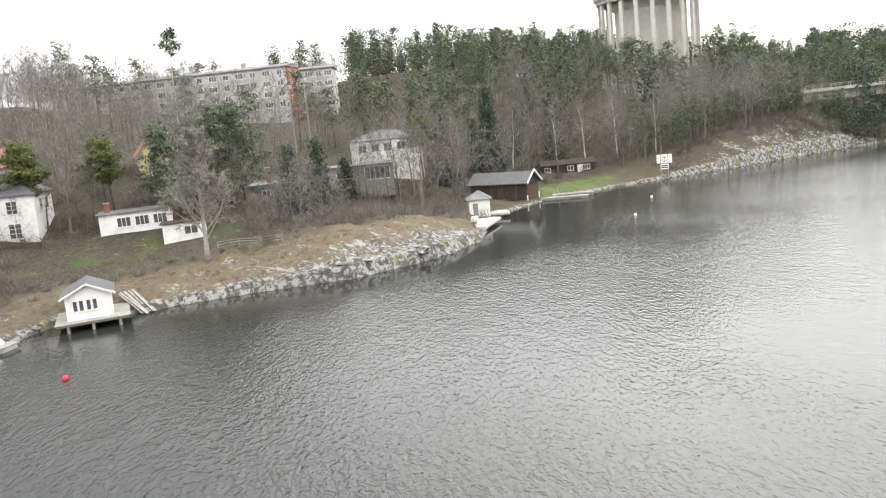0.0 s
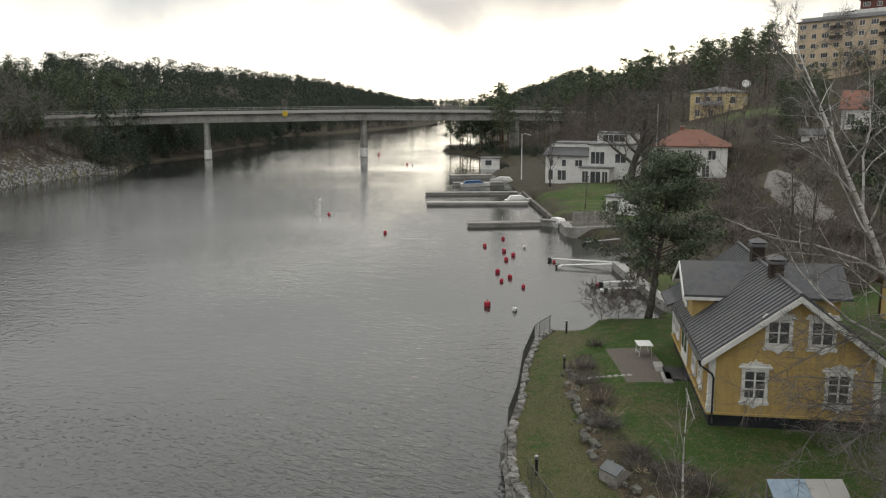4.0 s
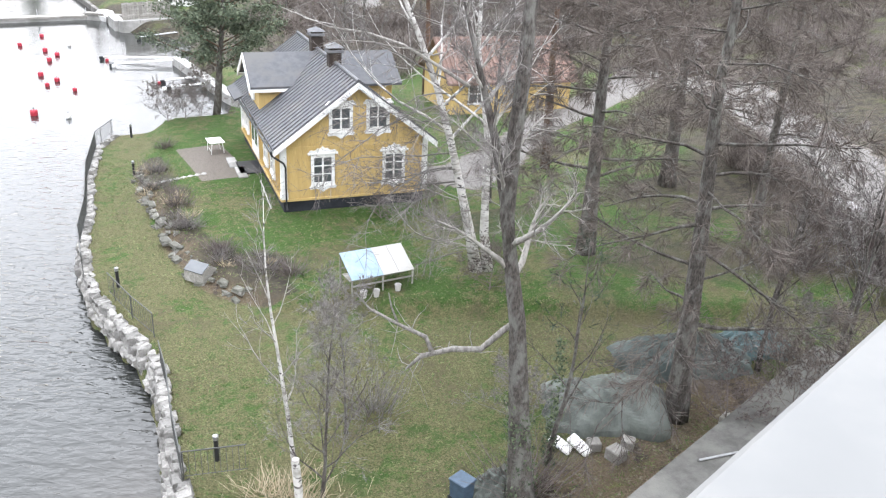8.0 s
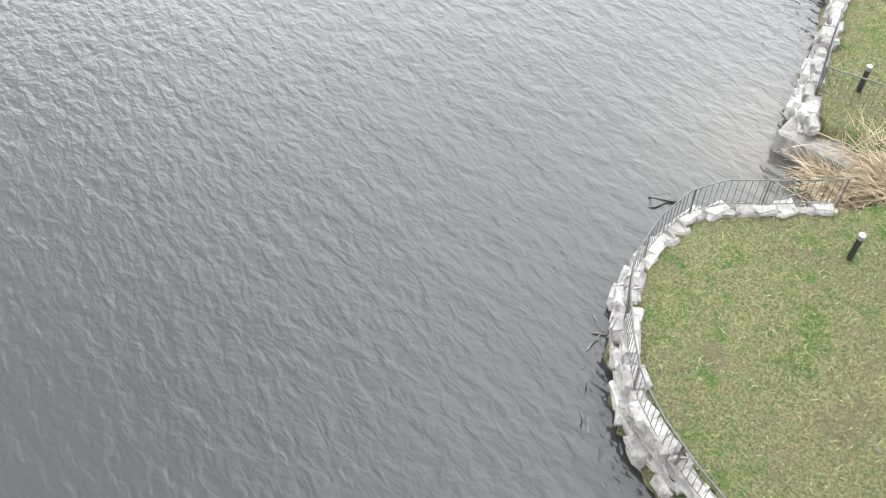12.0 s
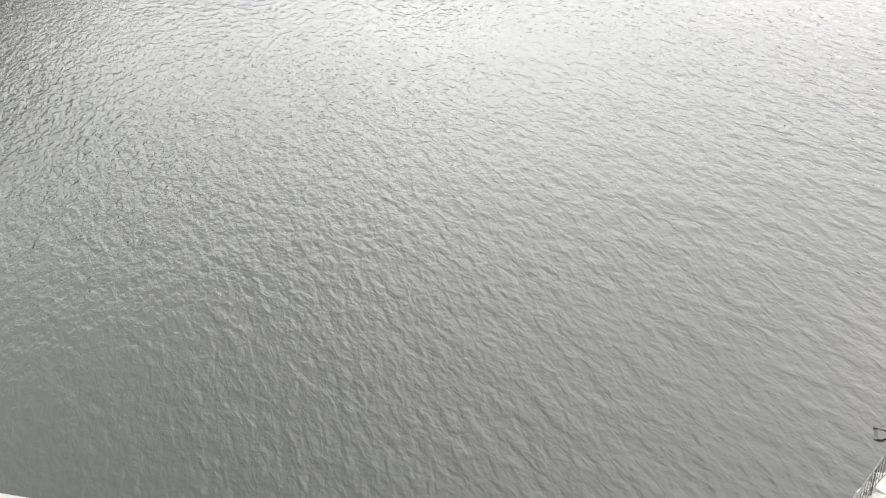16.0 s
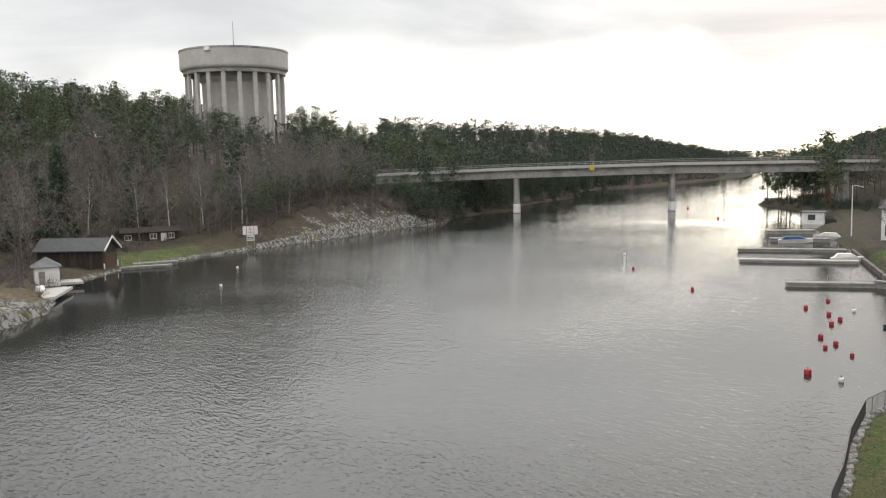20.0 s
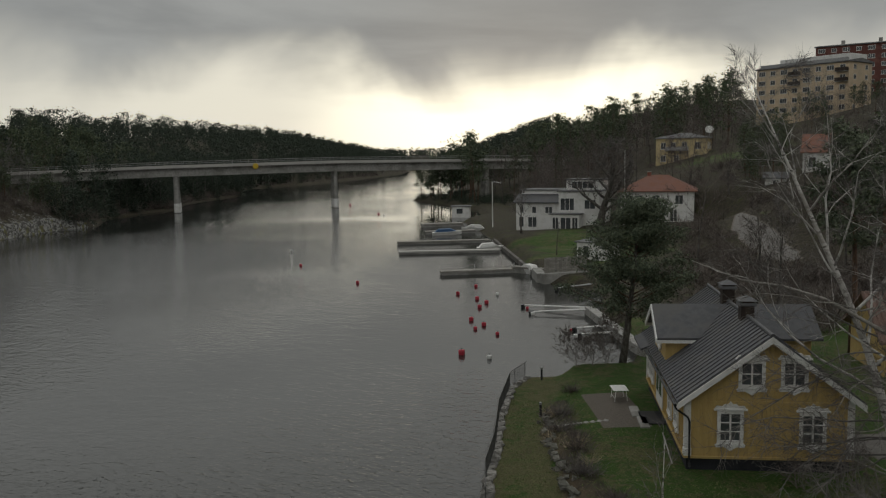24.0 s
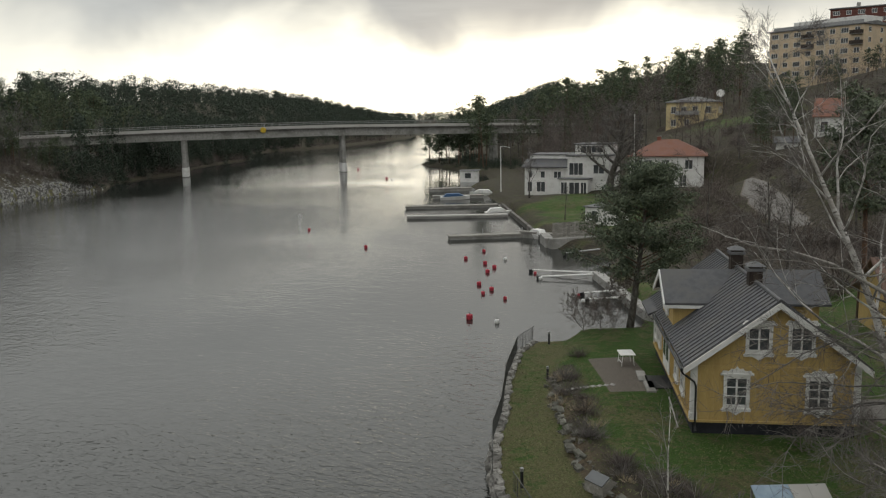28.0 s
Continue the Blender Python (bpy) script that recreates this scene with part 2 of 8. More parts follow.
def ground_material():
    """Grass, bare rock, gravel and leaf litter, by the cover that each place has."""
    m = bpy.data.materials.new("ground_cover")
    m.use_nodes = True
    tree = m.node_tree
    links = tree.links.new
    bsdf = tree.nodes["Principled BSDF"]
    bsdf.inputs["Roughness"].default_value = 0.95
    bsdf.inputs["Specular IOR Level"].default_value = 0.15
    coord = tree.nodes.new("ShaderNodeTexCoord")
    att = tree.nodes.new("ShaderNodeAttribute")
    att.attribute_name = "cover"
    sep = tree.nodes.new("ShaderNodeSeparateColor")
    links(att.outputs["Color"], sep.inputs[0])

    def noise_tex(scale, detail, rough=0.6):
        n = tree.nodes.new("ShaderNodeTexNoise")
        n.inputs["Scale"].default_value, n.inputs["Detail"].default_value = scale, detail
        n.inputs["Roughness"].default_value = rough
        links(coord.outputs["Object"], n.inputs["Vector"])
        return n.outputs[0]

    def ramp(v, lo, hi, a=0.0, b=1.0):
        r = tree.nodes.new("ShaderNodeMapRange")
        r.interpolation_type = "SMOOTHSTEP"
        for i, x in enumerate((lo, hi, a, b)):
            r.inputs[i + 1].default_value = x
        links(v, r.inputs[0])
        return r.outputs[0]

    def mix(fac, a, b):
        n = tree.nodes.new("ShaderNodeMix")
        n.data_type = "RGBA"
        links(fac, n.inputs[0])
        for i, v in ((6, a), (7, b)):
            if isinstance(v, tuple):
                n.inputs[i].default_value = (*v, 1)
            else:
                links(v, n.inputs[i])
        return n.outputs[2]

    big, mid, fine = noise_tex(0.35, 6.0, 0.68), noise_tex(2.2, 8.0, 0.7), noise_tex(16.0, 6.0, 0.75)
    green = mix(ramp(fine, 0.42, 0.58), (0.031, 0.070, 0.014), (0.068, 0.116, 0.027))
    straw = mix(ramp(fine, 0.42, 0.58), (0.074, 0.076, 0.034), (0.148, 0.138, 0.070))
    two = tree.nodes.new("ShaderNodeMath")
    two.operation = "ADD"
    links(big, two.inputs[0])
    links(mid, two.inputs[1])
    dry = tree.nodes.new("ShaderNodeMath")
    dry.operation, dry.inputs[1].default_value = "MULTIPLY_ADD", 0.16
    links(att.outputs["Alpha"], dry.inputs[0])
    links(two.outputs[0], dry.inputs[2])
    grass = mix(ramp(dry.outputs[0], 0.92, 1.16), green, straw)
    patch = noise_tex(0.5, 10.0, 0.74)
    grass = mix(ramp(patch, 0.52, 0.66, 0.0, 0.75), grass, (0.092, 0.078, 0.048))
    grass = mix(ramp(patch, 0.46, 0.34, 0.0, 0.8), grass, (0.040, 0.078, 0.018))
    clump = noise_tex(5.0, 7.0, 0.75)
    grass = mix(ramp(clump, 0.50, 0.72, 0.0, 0.6), grass, (0.036, 0.052, 0.017))
    grass = mix(ramp(noise_tex(8.0, 5.0, 0.7), 0.58, 0.70), grass, (0.16, 0.146, 0.088))
    litter = mix(ramp(mid, 0.35, 0.65), (0.036, 0.032, 0.025), (0.080, 0.069, 0.050))
    litter = mix(ramp(big, 0.5, 0.7), litter, (0.070, 0.076, 0.033))
    broad = noise_tex(1.5, 9.0, 0.7)
    rock = mix(ramp(broad, 0.44, 0.55), (0.065, 0.062, 0.057), (0.265, 0.26, 0.247))
    rock = mix(ramp(noise_tex(0.6, 5.0, 0.6), 0.56, 0.64), rock, (0.135, 0.128, 0.055))
    rock = mix(ramp(mid, 0.56, 0.68), rock, (0.13, 0.125, 0.115))
    warp = tree.nodes.new("ShaderNodeVectorMath")
    warp.operation, warp.inputs[1].default_value = "MULTIPLY_ADD", (1.4, 1.4, 1.4)
    field = tree.nodes.new("ShaderNodeTexNoise")
    field.inputs["Scale"].default_value = 0.7
    links(coord.outputs["Object"], field.inputs["Vector"])
    links(field.outputs["Color"], warp.inputs[0])
    links(coord.outputs["Object"], warp.inputs[2])
    crack = tree.nodes.new("ShaderNodeTexVoronoi")
    crack.feature = "DISTANCE_TO_EDGE"
    crack.inputs["Scale"].default_value = 0.26
    links(warp.outputs[0], crack.inputs["Vector"])
    rock = mix(ramp(crack.outputs["Distance"], 0.045, 0.0), rock, (0.075, 0.071, 0.064))
    heath = mix(ramp(fine, 0.35, 0.65), (0.085, 0.066, 0.045), (0.165, 0.128, 0.085))
    heath = mix(ramp(mid, 0.54, 0.62), heath, (0.125, 0.118, 0.05))
    heath = mix(ramp(noise_tex(1.1, 8.0, 0.75), 0.50, 0.60), heath, (0.062, 0.048, 0.04))
    heath = mix(ramp(noise_tex(4.5, 5.0, 0.7), 0.56, 0.66), heath, (0.20, 0.175, 0.135))
    litter = mix(att.outputs["Alpha"], litter, heath)
    pebbles = mix(ramp(fine, 0.3, 0.7), (0.155, 0.145, 0.135), (0.24, 0.225, 0.21))
    soil = mix(ramp(fine, 0.3, 0.7), (0.12, 0.105, 0.09), (0.205, 0.18, 0.155))
    gravel = mix(ramp(sep.outputs[2], 0.72, 0.95), soil, pebbles)
    col = mix(ramp(sep.outputs[0], 0.35, 0.65), litter, grass)
    worn = tree.nodes.new("ShaderNodeMath")
    worn.operation = "ADD"
    links(sep.outputs[1], worn.inputs[0])
    half = tree.nodes.new("ShaderNodeMath")
    half.operation, half.inputs[1].default_value = "MULTIPLY_ADD", 1.9
    half.inputs[2].default_value = -1.9
    links(two.outputs[0], half.inputs[0])
    links(half.outputs[0], worn.inputs[1])
    col = mix(ramp(worn.outputs[0], 0.44, 0.56), col, rock)
    col = mix(ramp(sep.outputs[2], 0.4, 0.6), col, gravel)
    links(col, bsdf.inputs["Base Color"])
    b = tree.nodes.new("ShaderNodeBump")
    b.inputs["Distance"].default_value = 0.06
    links(fine, b.inputs["Height"])
    b2 = tree.nodes.new("ShaderNodeBump")
    b2.inputs["Distance"].default_value = 0.16
    links(mid, b2.inputs["Height"])
    links(b.outputs[0], b2.inputs["Normal"])
    links(b2.outputs[0], bsdf.inputs["Normal"])
    return m


M_WATER, M_GROUND = water_material(), ground_material()
M_CONCRETE = material("weathered_concrete", (0.36, 0.35, 0.33), 0.9, second=(0.28, 0.27, 0.255), scale=1.5, third=(0.20, 0.195, 0.18), third_scale=0.25, bump=0.01)
M_PALE_CONCRETE = material("pale_concrete", (0.45, 0.435, 0.41), 0.9, second=(0.41, 0.395, 0.37), scale=0.6, third=(0.37, 0.355, 0.335), third_scale=0.12, bump=0.01)
M_QUAY = material("dull_quay_stone", (0.135, 0.125, 0.112), 0.95, second=(0.09, 0.085, 0.077), scale=3.0, third=(0.19, 0.18, 0.165), third_scale=0.8, vary=0.2)
M_WHITE = material("white_paint", (0.76, 0.75, 0.735), 0.55, second=(0.72, 0.71, 0.69), scale=3.0, third=(0.62, 0.61, 0.58), third_scale=0.8)
M_YELLOW = material("ochre_wood_paint", (0.52, 0.38, 0.155), 0.75, second=(0.46, 0.325, 0.125), scale=6.0, third=(0.43, 0.305, 0.12), third_scale=0.7, stretch=(6, 6, 0.6), bump=0.004)
M_CREAM = material("cream_plaster", (0.60, 0.49, 0.28), 0.85, second=(0.54, 0.43, 0.24), scale=1.2, third=(0.47, 0.38, 0.23), third_scale=0.25)
M_BEIGE = material("beige_plaster", (0.64, 0.51, 0.36), 0.85, second=(0.58, 0.46, 0.32), scale=0.8, third=(0.51, 0.42, 0.31), third_scale=0.2)
M_BRICK = material("red_brick_face", (0.27, 0.105, 0.075), 0.9, second=(0.21, 0.08, 0.06), scale=5.0, third=(0.38, 0.15, 0.09), third_scale=0.3)
M_ROOF = material("dark_roof_sheet", (0.066, 0.067, 0.073), 0.6, second=(0.09, 0.09, 0.096), scale=3.0, third=(0.095, 0.092, 0.09), third_scale=0.6, spec=0.35)
M_FELT = material("grey_roof_felt", (0.16, 0.16, 0.165), 0.9, second=(0.12, 0.12, 0.125), scale=2.0, third=(0.21, 0.21, 0.20), third_scale=0.4)
M_TILE = material("red_roof_tile", (0.25, 0.125, 0.095), 0.85, second=(0.19, 0.10, 0.08), scale=5.0, third=(0.22, 0.10, 0.065), third_scale=0.6, vary=0.15)
M_OLD_TILE = material("faded_pantile", (0.225, 0.145, 0.12), 0.85, second=(0.17, 0.115, 0.095), scale=5.0, third=(0.26, 0.18, 0.15), third_scale=0.8, vary=0.15)
M_BROWN_WOOD = material("dark_brown_wood", (0.042, 0.031, 0.025), 0.8, second=(0.03, 0.023, 0.019), scale=5.0, stretch=(4, 4, 0.5), third=(0.065, 0.05, 0.04), third_scale=0.5)
M_GREY_WOOD = material("weathered_grey_wood", (0.26, 0.245, 0.22), 0.85, second=(0.19, 0.18, 0.16), scale=5.0, stretch=(1, 6, 6), third=(0.33, 0.315, 0.29), third_scale=0.8, vary=0.15)
M_BLACK = material("black_metal", (0.02, 0.02, 0.022), 0.5, spec=0.4)
M_STEEL = material("galvanised_steel", (0.42, 0.42, 0.42), 0.45, metal=0.8)
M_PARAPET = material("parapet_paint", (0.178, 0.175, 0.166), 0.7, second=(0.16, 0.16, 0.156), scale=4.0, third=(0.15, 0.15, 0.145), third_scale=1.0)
M_RAIL = material("dark_grey_rail", (0.06, 0.062, 0.06), 0.55, second=(0.09, 0.09, 0.085), scale=8.0)
M_STONE = material("granite_block", (0.27, 0.26, 0.24), 0.9, second=(0.17, 0.162, 0.15), scale=5.0, third=(0.16, 0.15, 0.14), third_scale=1.3, bump=0.03, bump_scale=9.0, vary=0.32)
M_BARK = material("dark_bark", (0.105, 0.092, 0.082), 0.95, second=(0.042, 0.036, 0.032), scale=9.0, stretch=(2.0, 2.0, 0.9), detail=8.0, third=(0.16, 0.155, 0.14), third_scale=2.2, bump=0.05, bump_scale=11.0)
M_PINE_BARK = material("pine_bark", (0.14, 0.085, 0.055), 0.95, second=(0.07, 0.05, 0.04), scale=4.0, stretch=(2, 2, 0.8), bump=0.03, bump_scale=10.0)
M_BIRCH = material("birch_bark", (0.55, 0.53, 0.50), 0.8, second=(0.07, 0.06, 0.055), scale=2.4, detail=5.0, stretch=(1.2, 1.2, 3.2), sharp=(0.53, 0.60), third=(0.30, 0.28, 0.25), third_scale=0.7, bump=0.01)
M_GREY_TRUNK = material("grey_alder_bark", (0.115, 0.105, 0.097), 0.95, second=(0.075, 0.069, 0.063), scale=3.0, third=(0.21, 0.20, 0.19), third_scale=0.06)
M_GREY_LIMB = material("pale_grey_bark", (0.36, 0.34, 0.31), 0.9, second=(0.22, 0.205, 0.185), scale=5.0, stretch=(2, 2, 1), bump=0.015)
M_TWIG = leaf_material("grey_brown_twigs", (0.115, 0.103, 0.097), (0.215, 0.197, 0.187), 0.9)
M_TWIG_PALE = leaf_material("pale_grey_twigs", (0.17, 0.155, 0.145), (0.28, 0.26, 0.245), 0.9)
M_TWIG_RED = leaf_material("red_brown_twigs", (0.092, 0.076, 0.070), (0.175, 0.148, 0.136), 0.9)
M_TWIG_LARCH = leaf_material("larch_twigs", (0.085, 0.070, 0.061), (0.165, 0.14, 0.122), 0.9)
M_PINE = leaf_material("pine_needles", (0.036, 0.052, 0.032), (0.108, 0.132, 0.072))
M_PINE_NEAR = leaf_material("near_pine_needles", (0.05, 0.068, 0.044), (0.135, 0.155, 0.10))
M_PINE_YELLOW = leaf_material("yellowish_pine_needles", (0.05, 0.065, 0.02), (0.125, 0.135, 0.045))
M_SPRUCE = leaf_material("spruce_needles", (0.023, 0.035, 0.026), (0.055, 0.072, 0.048))
M_REED = leaf_material("dry_reed", (0.28, 0.23, 0.15), (0.45, 0.38, 0.27), 0.9)
M_GRASS = leaf_material("grass_blades", (0.060, 0.102, 0.027), (0.175, 0.178, 0.085), 0.9)
M_GLASS = material("window_glass", (0.05, 0.056, 0.06), 0.08, second=(0.075, 0.08, 0.085), scale=0.6, spec=0.8)
M_RED_BUOY = material("red_buoy_plastic", (0.42, 0.035, 0.055), 0.5, second=(0.34, 0.03, 0.05), scale=6.0)
M_BLUE_TARP = material("blue_tarpaulin", (0.04, 0.09, 0.19), 0.6, second=(0.06, 0.12, 0.23), scale=3.0, bump=0.03, bump_scale=5.0)
M_TARP = material("grey_green_tarpaulin", (0.105, 0.115, 0.10), 0.75, second=(0.075, 0.083, 0.075), scale=2.5, third=(0.14, 0.15, 0.135), third_scale=0.7, bump=0.06, bump_scale=3.0)

# ---- mesh helpers ----
class Shape:
    """Collects vertices and faces for one mesh."""

    def __init__(self):
        self.v, self.f, self.n = [], [], 0

    def add(self, verts, faces):
        verts = np.asarray(verts, float).reshape(-1, 3)
        self.v.append(verts)
        base = self.n
        self.f.extend(tuple(i + base for i in face) for face in faces)
        self.n += len(verts)
        return self

    def box(self, lo, hi, m=None, bevel=0.0):
        (x0, y0, z0), (x1, y1, z1) = lo, hi
        if bevel:
            b = min(bevel, (x1 - x0) / 3, (y1 - y0) / 3, (z1 - z0) / 3)
            rings = []
            for z, k in ((z0, b), (z0 + b, 0), (z1 - b, 0), (z1, b)):
                rings.append([(x0 + k + b * (not k), y0 + k, z), (x1 - k - b * (not k), y0 + k, z), (x1 - k, y0 + k + b * (not k), z), (x1 - k, y1 - k - b * (not k), z),
                              (x1 - k - b * (not k), y1 - k, z), (x0 + k + b * (not k), y1 - k, z), (x0 + k, y1 - k - b * (not k), z), (x0 + k, y0 + k + b * (not k), z)])
            vs = [p for r in rings for p in r]
            fs = [(*range(7, -1, -1),), (*range(24, 32),)]
            for r in range(3):
                fs += [(r * 8 + i, r * 8 + (i + 1) % 8, r * 8 + 8 + (i + 1) % 8, r * 8 + 8 + i) for i in range(8)]
        else:
            vs = [(x0, y0, z0), (x1, y0, z0), (x1, y1, z0), (x0, y1, z0), (x0, y0, z1), (x1, y0, z1), (x1, y1, z1), (x0, y1, z1)]
            fs = [(3, 2, 1, 0), (4, 5, 6, 7), (0, 1, 5, 4), (1, 2, 6, 5), (2, 3, 7, 6), (3, 0, 4, 7)]
        vs = np.array(vs, float)
        if m is not None:
            vs = vs @ np.array(m.to_3x3()).T + np.array(m.translation)
        return self.add(vs, fs)

    def tube(self, points, radii, sides=6, cap=True):
        pts = np.asarray(points, float)
        k = len(pts)
        rad = np.broadcast_to(np.asarray(radii, float), (k,))
        tang = np.gradient(pts, axis=0)
        tang /= np.linalg.norm(tang, axis=1)[:, None] + 1e-9
        ref = np.array([0.0, 0.0, 1.0]) if abs(tang[0][2]) < 0.9 else np.array([1.0, 0.0, 0.0])
        a = np.cross(tang, ref)
        a /= np.linalg.norm(a, axis=1)[:, None] + 1e-9
        b = np.cross(tang, a)
        ang = np.arange(sides) * 2 * math.pi / sides
        ring = pts[:, None] + rad[:, None, None] * (a[:, None] * np.cos(ang)[None, :, None] + b[:, None] * np.sin(ang)[None, :, None])
        fs = [(i * sides + j, i * sides + (j + 1) % sides, (i + 1) * sides + (j + 1) % sides, (i + 1) * sides + j) for i in range(k - 1) for j in range(sides)]
        if cap:
            fs += [tuple(range(sides - 1, -1, -1)), tuple((k - 1) * sides + j for j in range(sides))]
        return self.add(ring.reshape(-1, 3), fs)

    def lathe(self, profile, sides=16, centre=(0, 0, 0)):
        ang = np.arange(sides) * 2 * math.pi / sides
        vs = [(centre[0] + r * math.cos(t), centre[1] + r * math.sin(t), centre[2] + z) for r, z in profile for t in ang]
        k = len(profile)
        fs = [(i * sides + j, i * sides + (j + 1) % sides, (i + 1) * sides + (j + 1) % sides, (i + 1) * sides + j) for i in range(k - 1) for j in range(sides)]
        fs += [tuple(range(sides - 1, -1, -1)), tuple((k - 1) * sides + j for j in range(sides))]
        return self.add(vs, fs)

    def prism(self, outline, lo, hi, axis="z"):
        """A flat outline pushed from lo to hi along an axis; the outline gives the other two coordinates."""
        k = len(outline)
        vs = []
        for h in (lo, hi):
            for p, q in outline:
                vs.append({"z": (p, q, h), "y": (p, h, q), "x": (h, p, q)}[axis])
        fs = [tuple(range(k - 1, -1, -1)), tuple(range(k, 2 * k))] + [(i, (i + 1) % k, k + (i + 1) % k, k + i) for i in range(k)]
        return self.add(vs, fs)

    def mesh(self, name, mat, smooth=False):
        me = bpy.data.meshes.new(name)
        vs = np.concatenate(self.v) if self.v else np.zeros((0, 3))
        counts = np.array([len(f) for f in self.f], np.int32)
        flat = np.fromiter((i for f in self.f for i in f), np.int32, int(counts.sum()))
        fill_mesh(me, vs, counts, flat, smooth)
        me.materials.append(mat)
        return me


def fill_mesh(me, vs, counts, flat, smooth=False):
    me.vertices.add(len(vs))
    me.vertices.foreach_set("co", np.ascontiguousarray(vs, np.float32).ravel())
    me.loops.add(len(flat))
    me.loops.foreach_set("vertex_index", np.ascontiguousarray(flat, np.int32))
    me.polygons.add(len(counts))
    me.polygons.foreach_set("loop_start", np.ascontiguousarray(np.concatenate([[0], np.cumsum(counts)[:-1]]), np.int32))
    me.polygons.foreach_set("use_smooth", np.full(len(counts), smooth))
    me.update(calc_edges=True)
    me.validate()


def part(name, shape, mat, parent=None, label="", smooth=False):
    """Links a shape as one mesh object, under a thing or a part where one is given."""
    data = shape if isinstance(shape, bpy.types.Mesh) else shape.mesh(name, mat, smooth)
    ob = new(name, data)
    if parent is not None:
        ob.parent = parent
    if label:
        tagged(ob, label)
    return ob


def thing(name, label, category, m=None, group="", kind=""):
    ob = new(name)
    ob.empty_display_size = 0.2
    if m is not None:
        ob.matrix_world = m
    return tagged(ob, label, category, group, kind)


def smooth(lo, hi, v):
    t = np.clip((np.asarray(v, float) - lo) / (hi - lo), 0, 1)
    return t * t * (3 - 2 * t)

# ---- ground and water ----
EAST_SHORE = [(20, -200), (15, -60), (11, -10), (8, 1), (4.5, 4.6), (2.4, 6.1), (1.3, 7.0), (0.5, 7.8), (-0.1, 8.6), (-0.5, 9.6), (-0.8, 10.7), (-0.9, 11.7), (-0.6, 13.0), (0.0, 14.2), (0.9, 14.9), (2.2, 15.3), (3.6, 15.8),
              (4.6, 16.4), (4.4, 17.4), (3.3, 17.6), (2.3, 18.2), (2.3, 19.4), (2.5, 21.7), (2.8, 24.0), (2.9, 25.8), (2.7, 27.6), (2.2, 29.4), (1.7, 31.8), (1.6, 34.2), (1.8, 37.5), (2.5, 41.2), (3.2, 47.0), (4.4, 53.0),
              (5.8, 55.7), (7.7, 55.9), (9.6, 57.0), (11.4, 59.0), (13.4, 61.0), (15.4, 63.0), (16.2, 66.5), (15.8, 74.0), (15.3, 82.3), (17.0, 84.2), (19, 93), (17.5, 98), (15, 100.5), (13.4, 102.6), (13.4, 108), (12.5, 116), (12, 128), (11.5, 140)]
EAST_FAR = [(11, 153), (9.5, 168), (8.5, 185), (6, 200), (12, 215), (12, 240), (3, 268), (-9, 300), (-4, 312), (5, 330), (15, 420), (10, 600), (0, 900), (10, 1200), (20, 1330)]
WEST_SHORE = [(-50, 1330), (-32, 1100), (-27, 950), (-27, 830), (-28, 720), (-46, 640), (-62, 560), (-76, 500), (-97, 462), (-101, 430), (-95, 400), (-85, 368), (-91, 335), (-93, 305), (-86, 272), (-91, 252), (-93, 232), (-87, 206), (-90, 200), (-92.5, 190), (-95, 168), (-97, 152), (-99.5, 142),
              (-101, 130), (-103, 116), (-102, 103), (-98, 91), (-88, 78.6), (-80.5, 70), (-77.4, 62.9), (-75.8, 54.9), (-76, 47), (-78.8, 41.5), (-81, 36), (-83, 30), (-83.5, 26), (-86.5, 20), (-85, 17), (-81, 13), (-80, 5), (-72, -20), (-60, -200)]
LAKE = np.array(EAST_SHORE + EAST_FAR + WEST_SHORE, float)
# height pads under the buildings: centre, radius, height
PADS = [(15.5, 40.0, 9.0, 1.85), (39, 146, 15, 3.0), (22, 145, 10, 2.2), (-93, 22, 5, 2.0)]


def shore_distance(x, y):
    """Metres to the water's edge: positive on land, negative on the lake."""
    x, y = np.asarray(x, float), np.asarray(y, float)
    best = np.full(x.shape, 1e9)
    inside = np.zeros(x.shape, bool)
    for (x0, y0), (x1, y1) in zip(LAKE, np.roll(LAKE, -1, 0)):
        dx, dy = x1 - x0, y1 - y0
        t = np.clip(((x - x0) * dx + (y - y0) * dy) / (dx * dx + dy * dy), 0, 1)
        best = np.minimum(best, (x - x0 - t * dx) ** 2 + (y - y0 - t * dy) ** 2)
        if dy:
            inside ^= ((y0 > y) != (y1 > y)) & (x < dx * (y - y0) / dy + x0)
    d = np.sqrt(best)
    return np.where(inside, -d, d)


def wobble(x, y, size, seed=0.0):
    """A smooth uneven field between -1 and 1."""
    u, v = x / size + seed, y / size - seed * 1.7
    return (np.sin(u * 2.1 + 1.3 * np.sin(v * 1.7)) + np.sin(v * 2.7 + 1.1 * np.sin(u * 1.3 + 2)) + 0.5 * np.sin(u * 5.3 + v * 4.1)) / 2.5


def terrace_line(y):
    """Where the upper garden begins, east of the strip along the wall."""
    return np.interp(y, [17, 24, 28, 31, 34, 38, 43, 48, 56], [30, 16, 8.5, 6.6, 6.1, 5.9, 6.0, 6.6, 9.0])


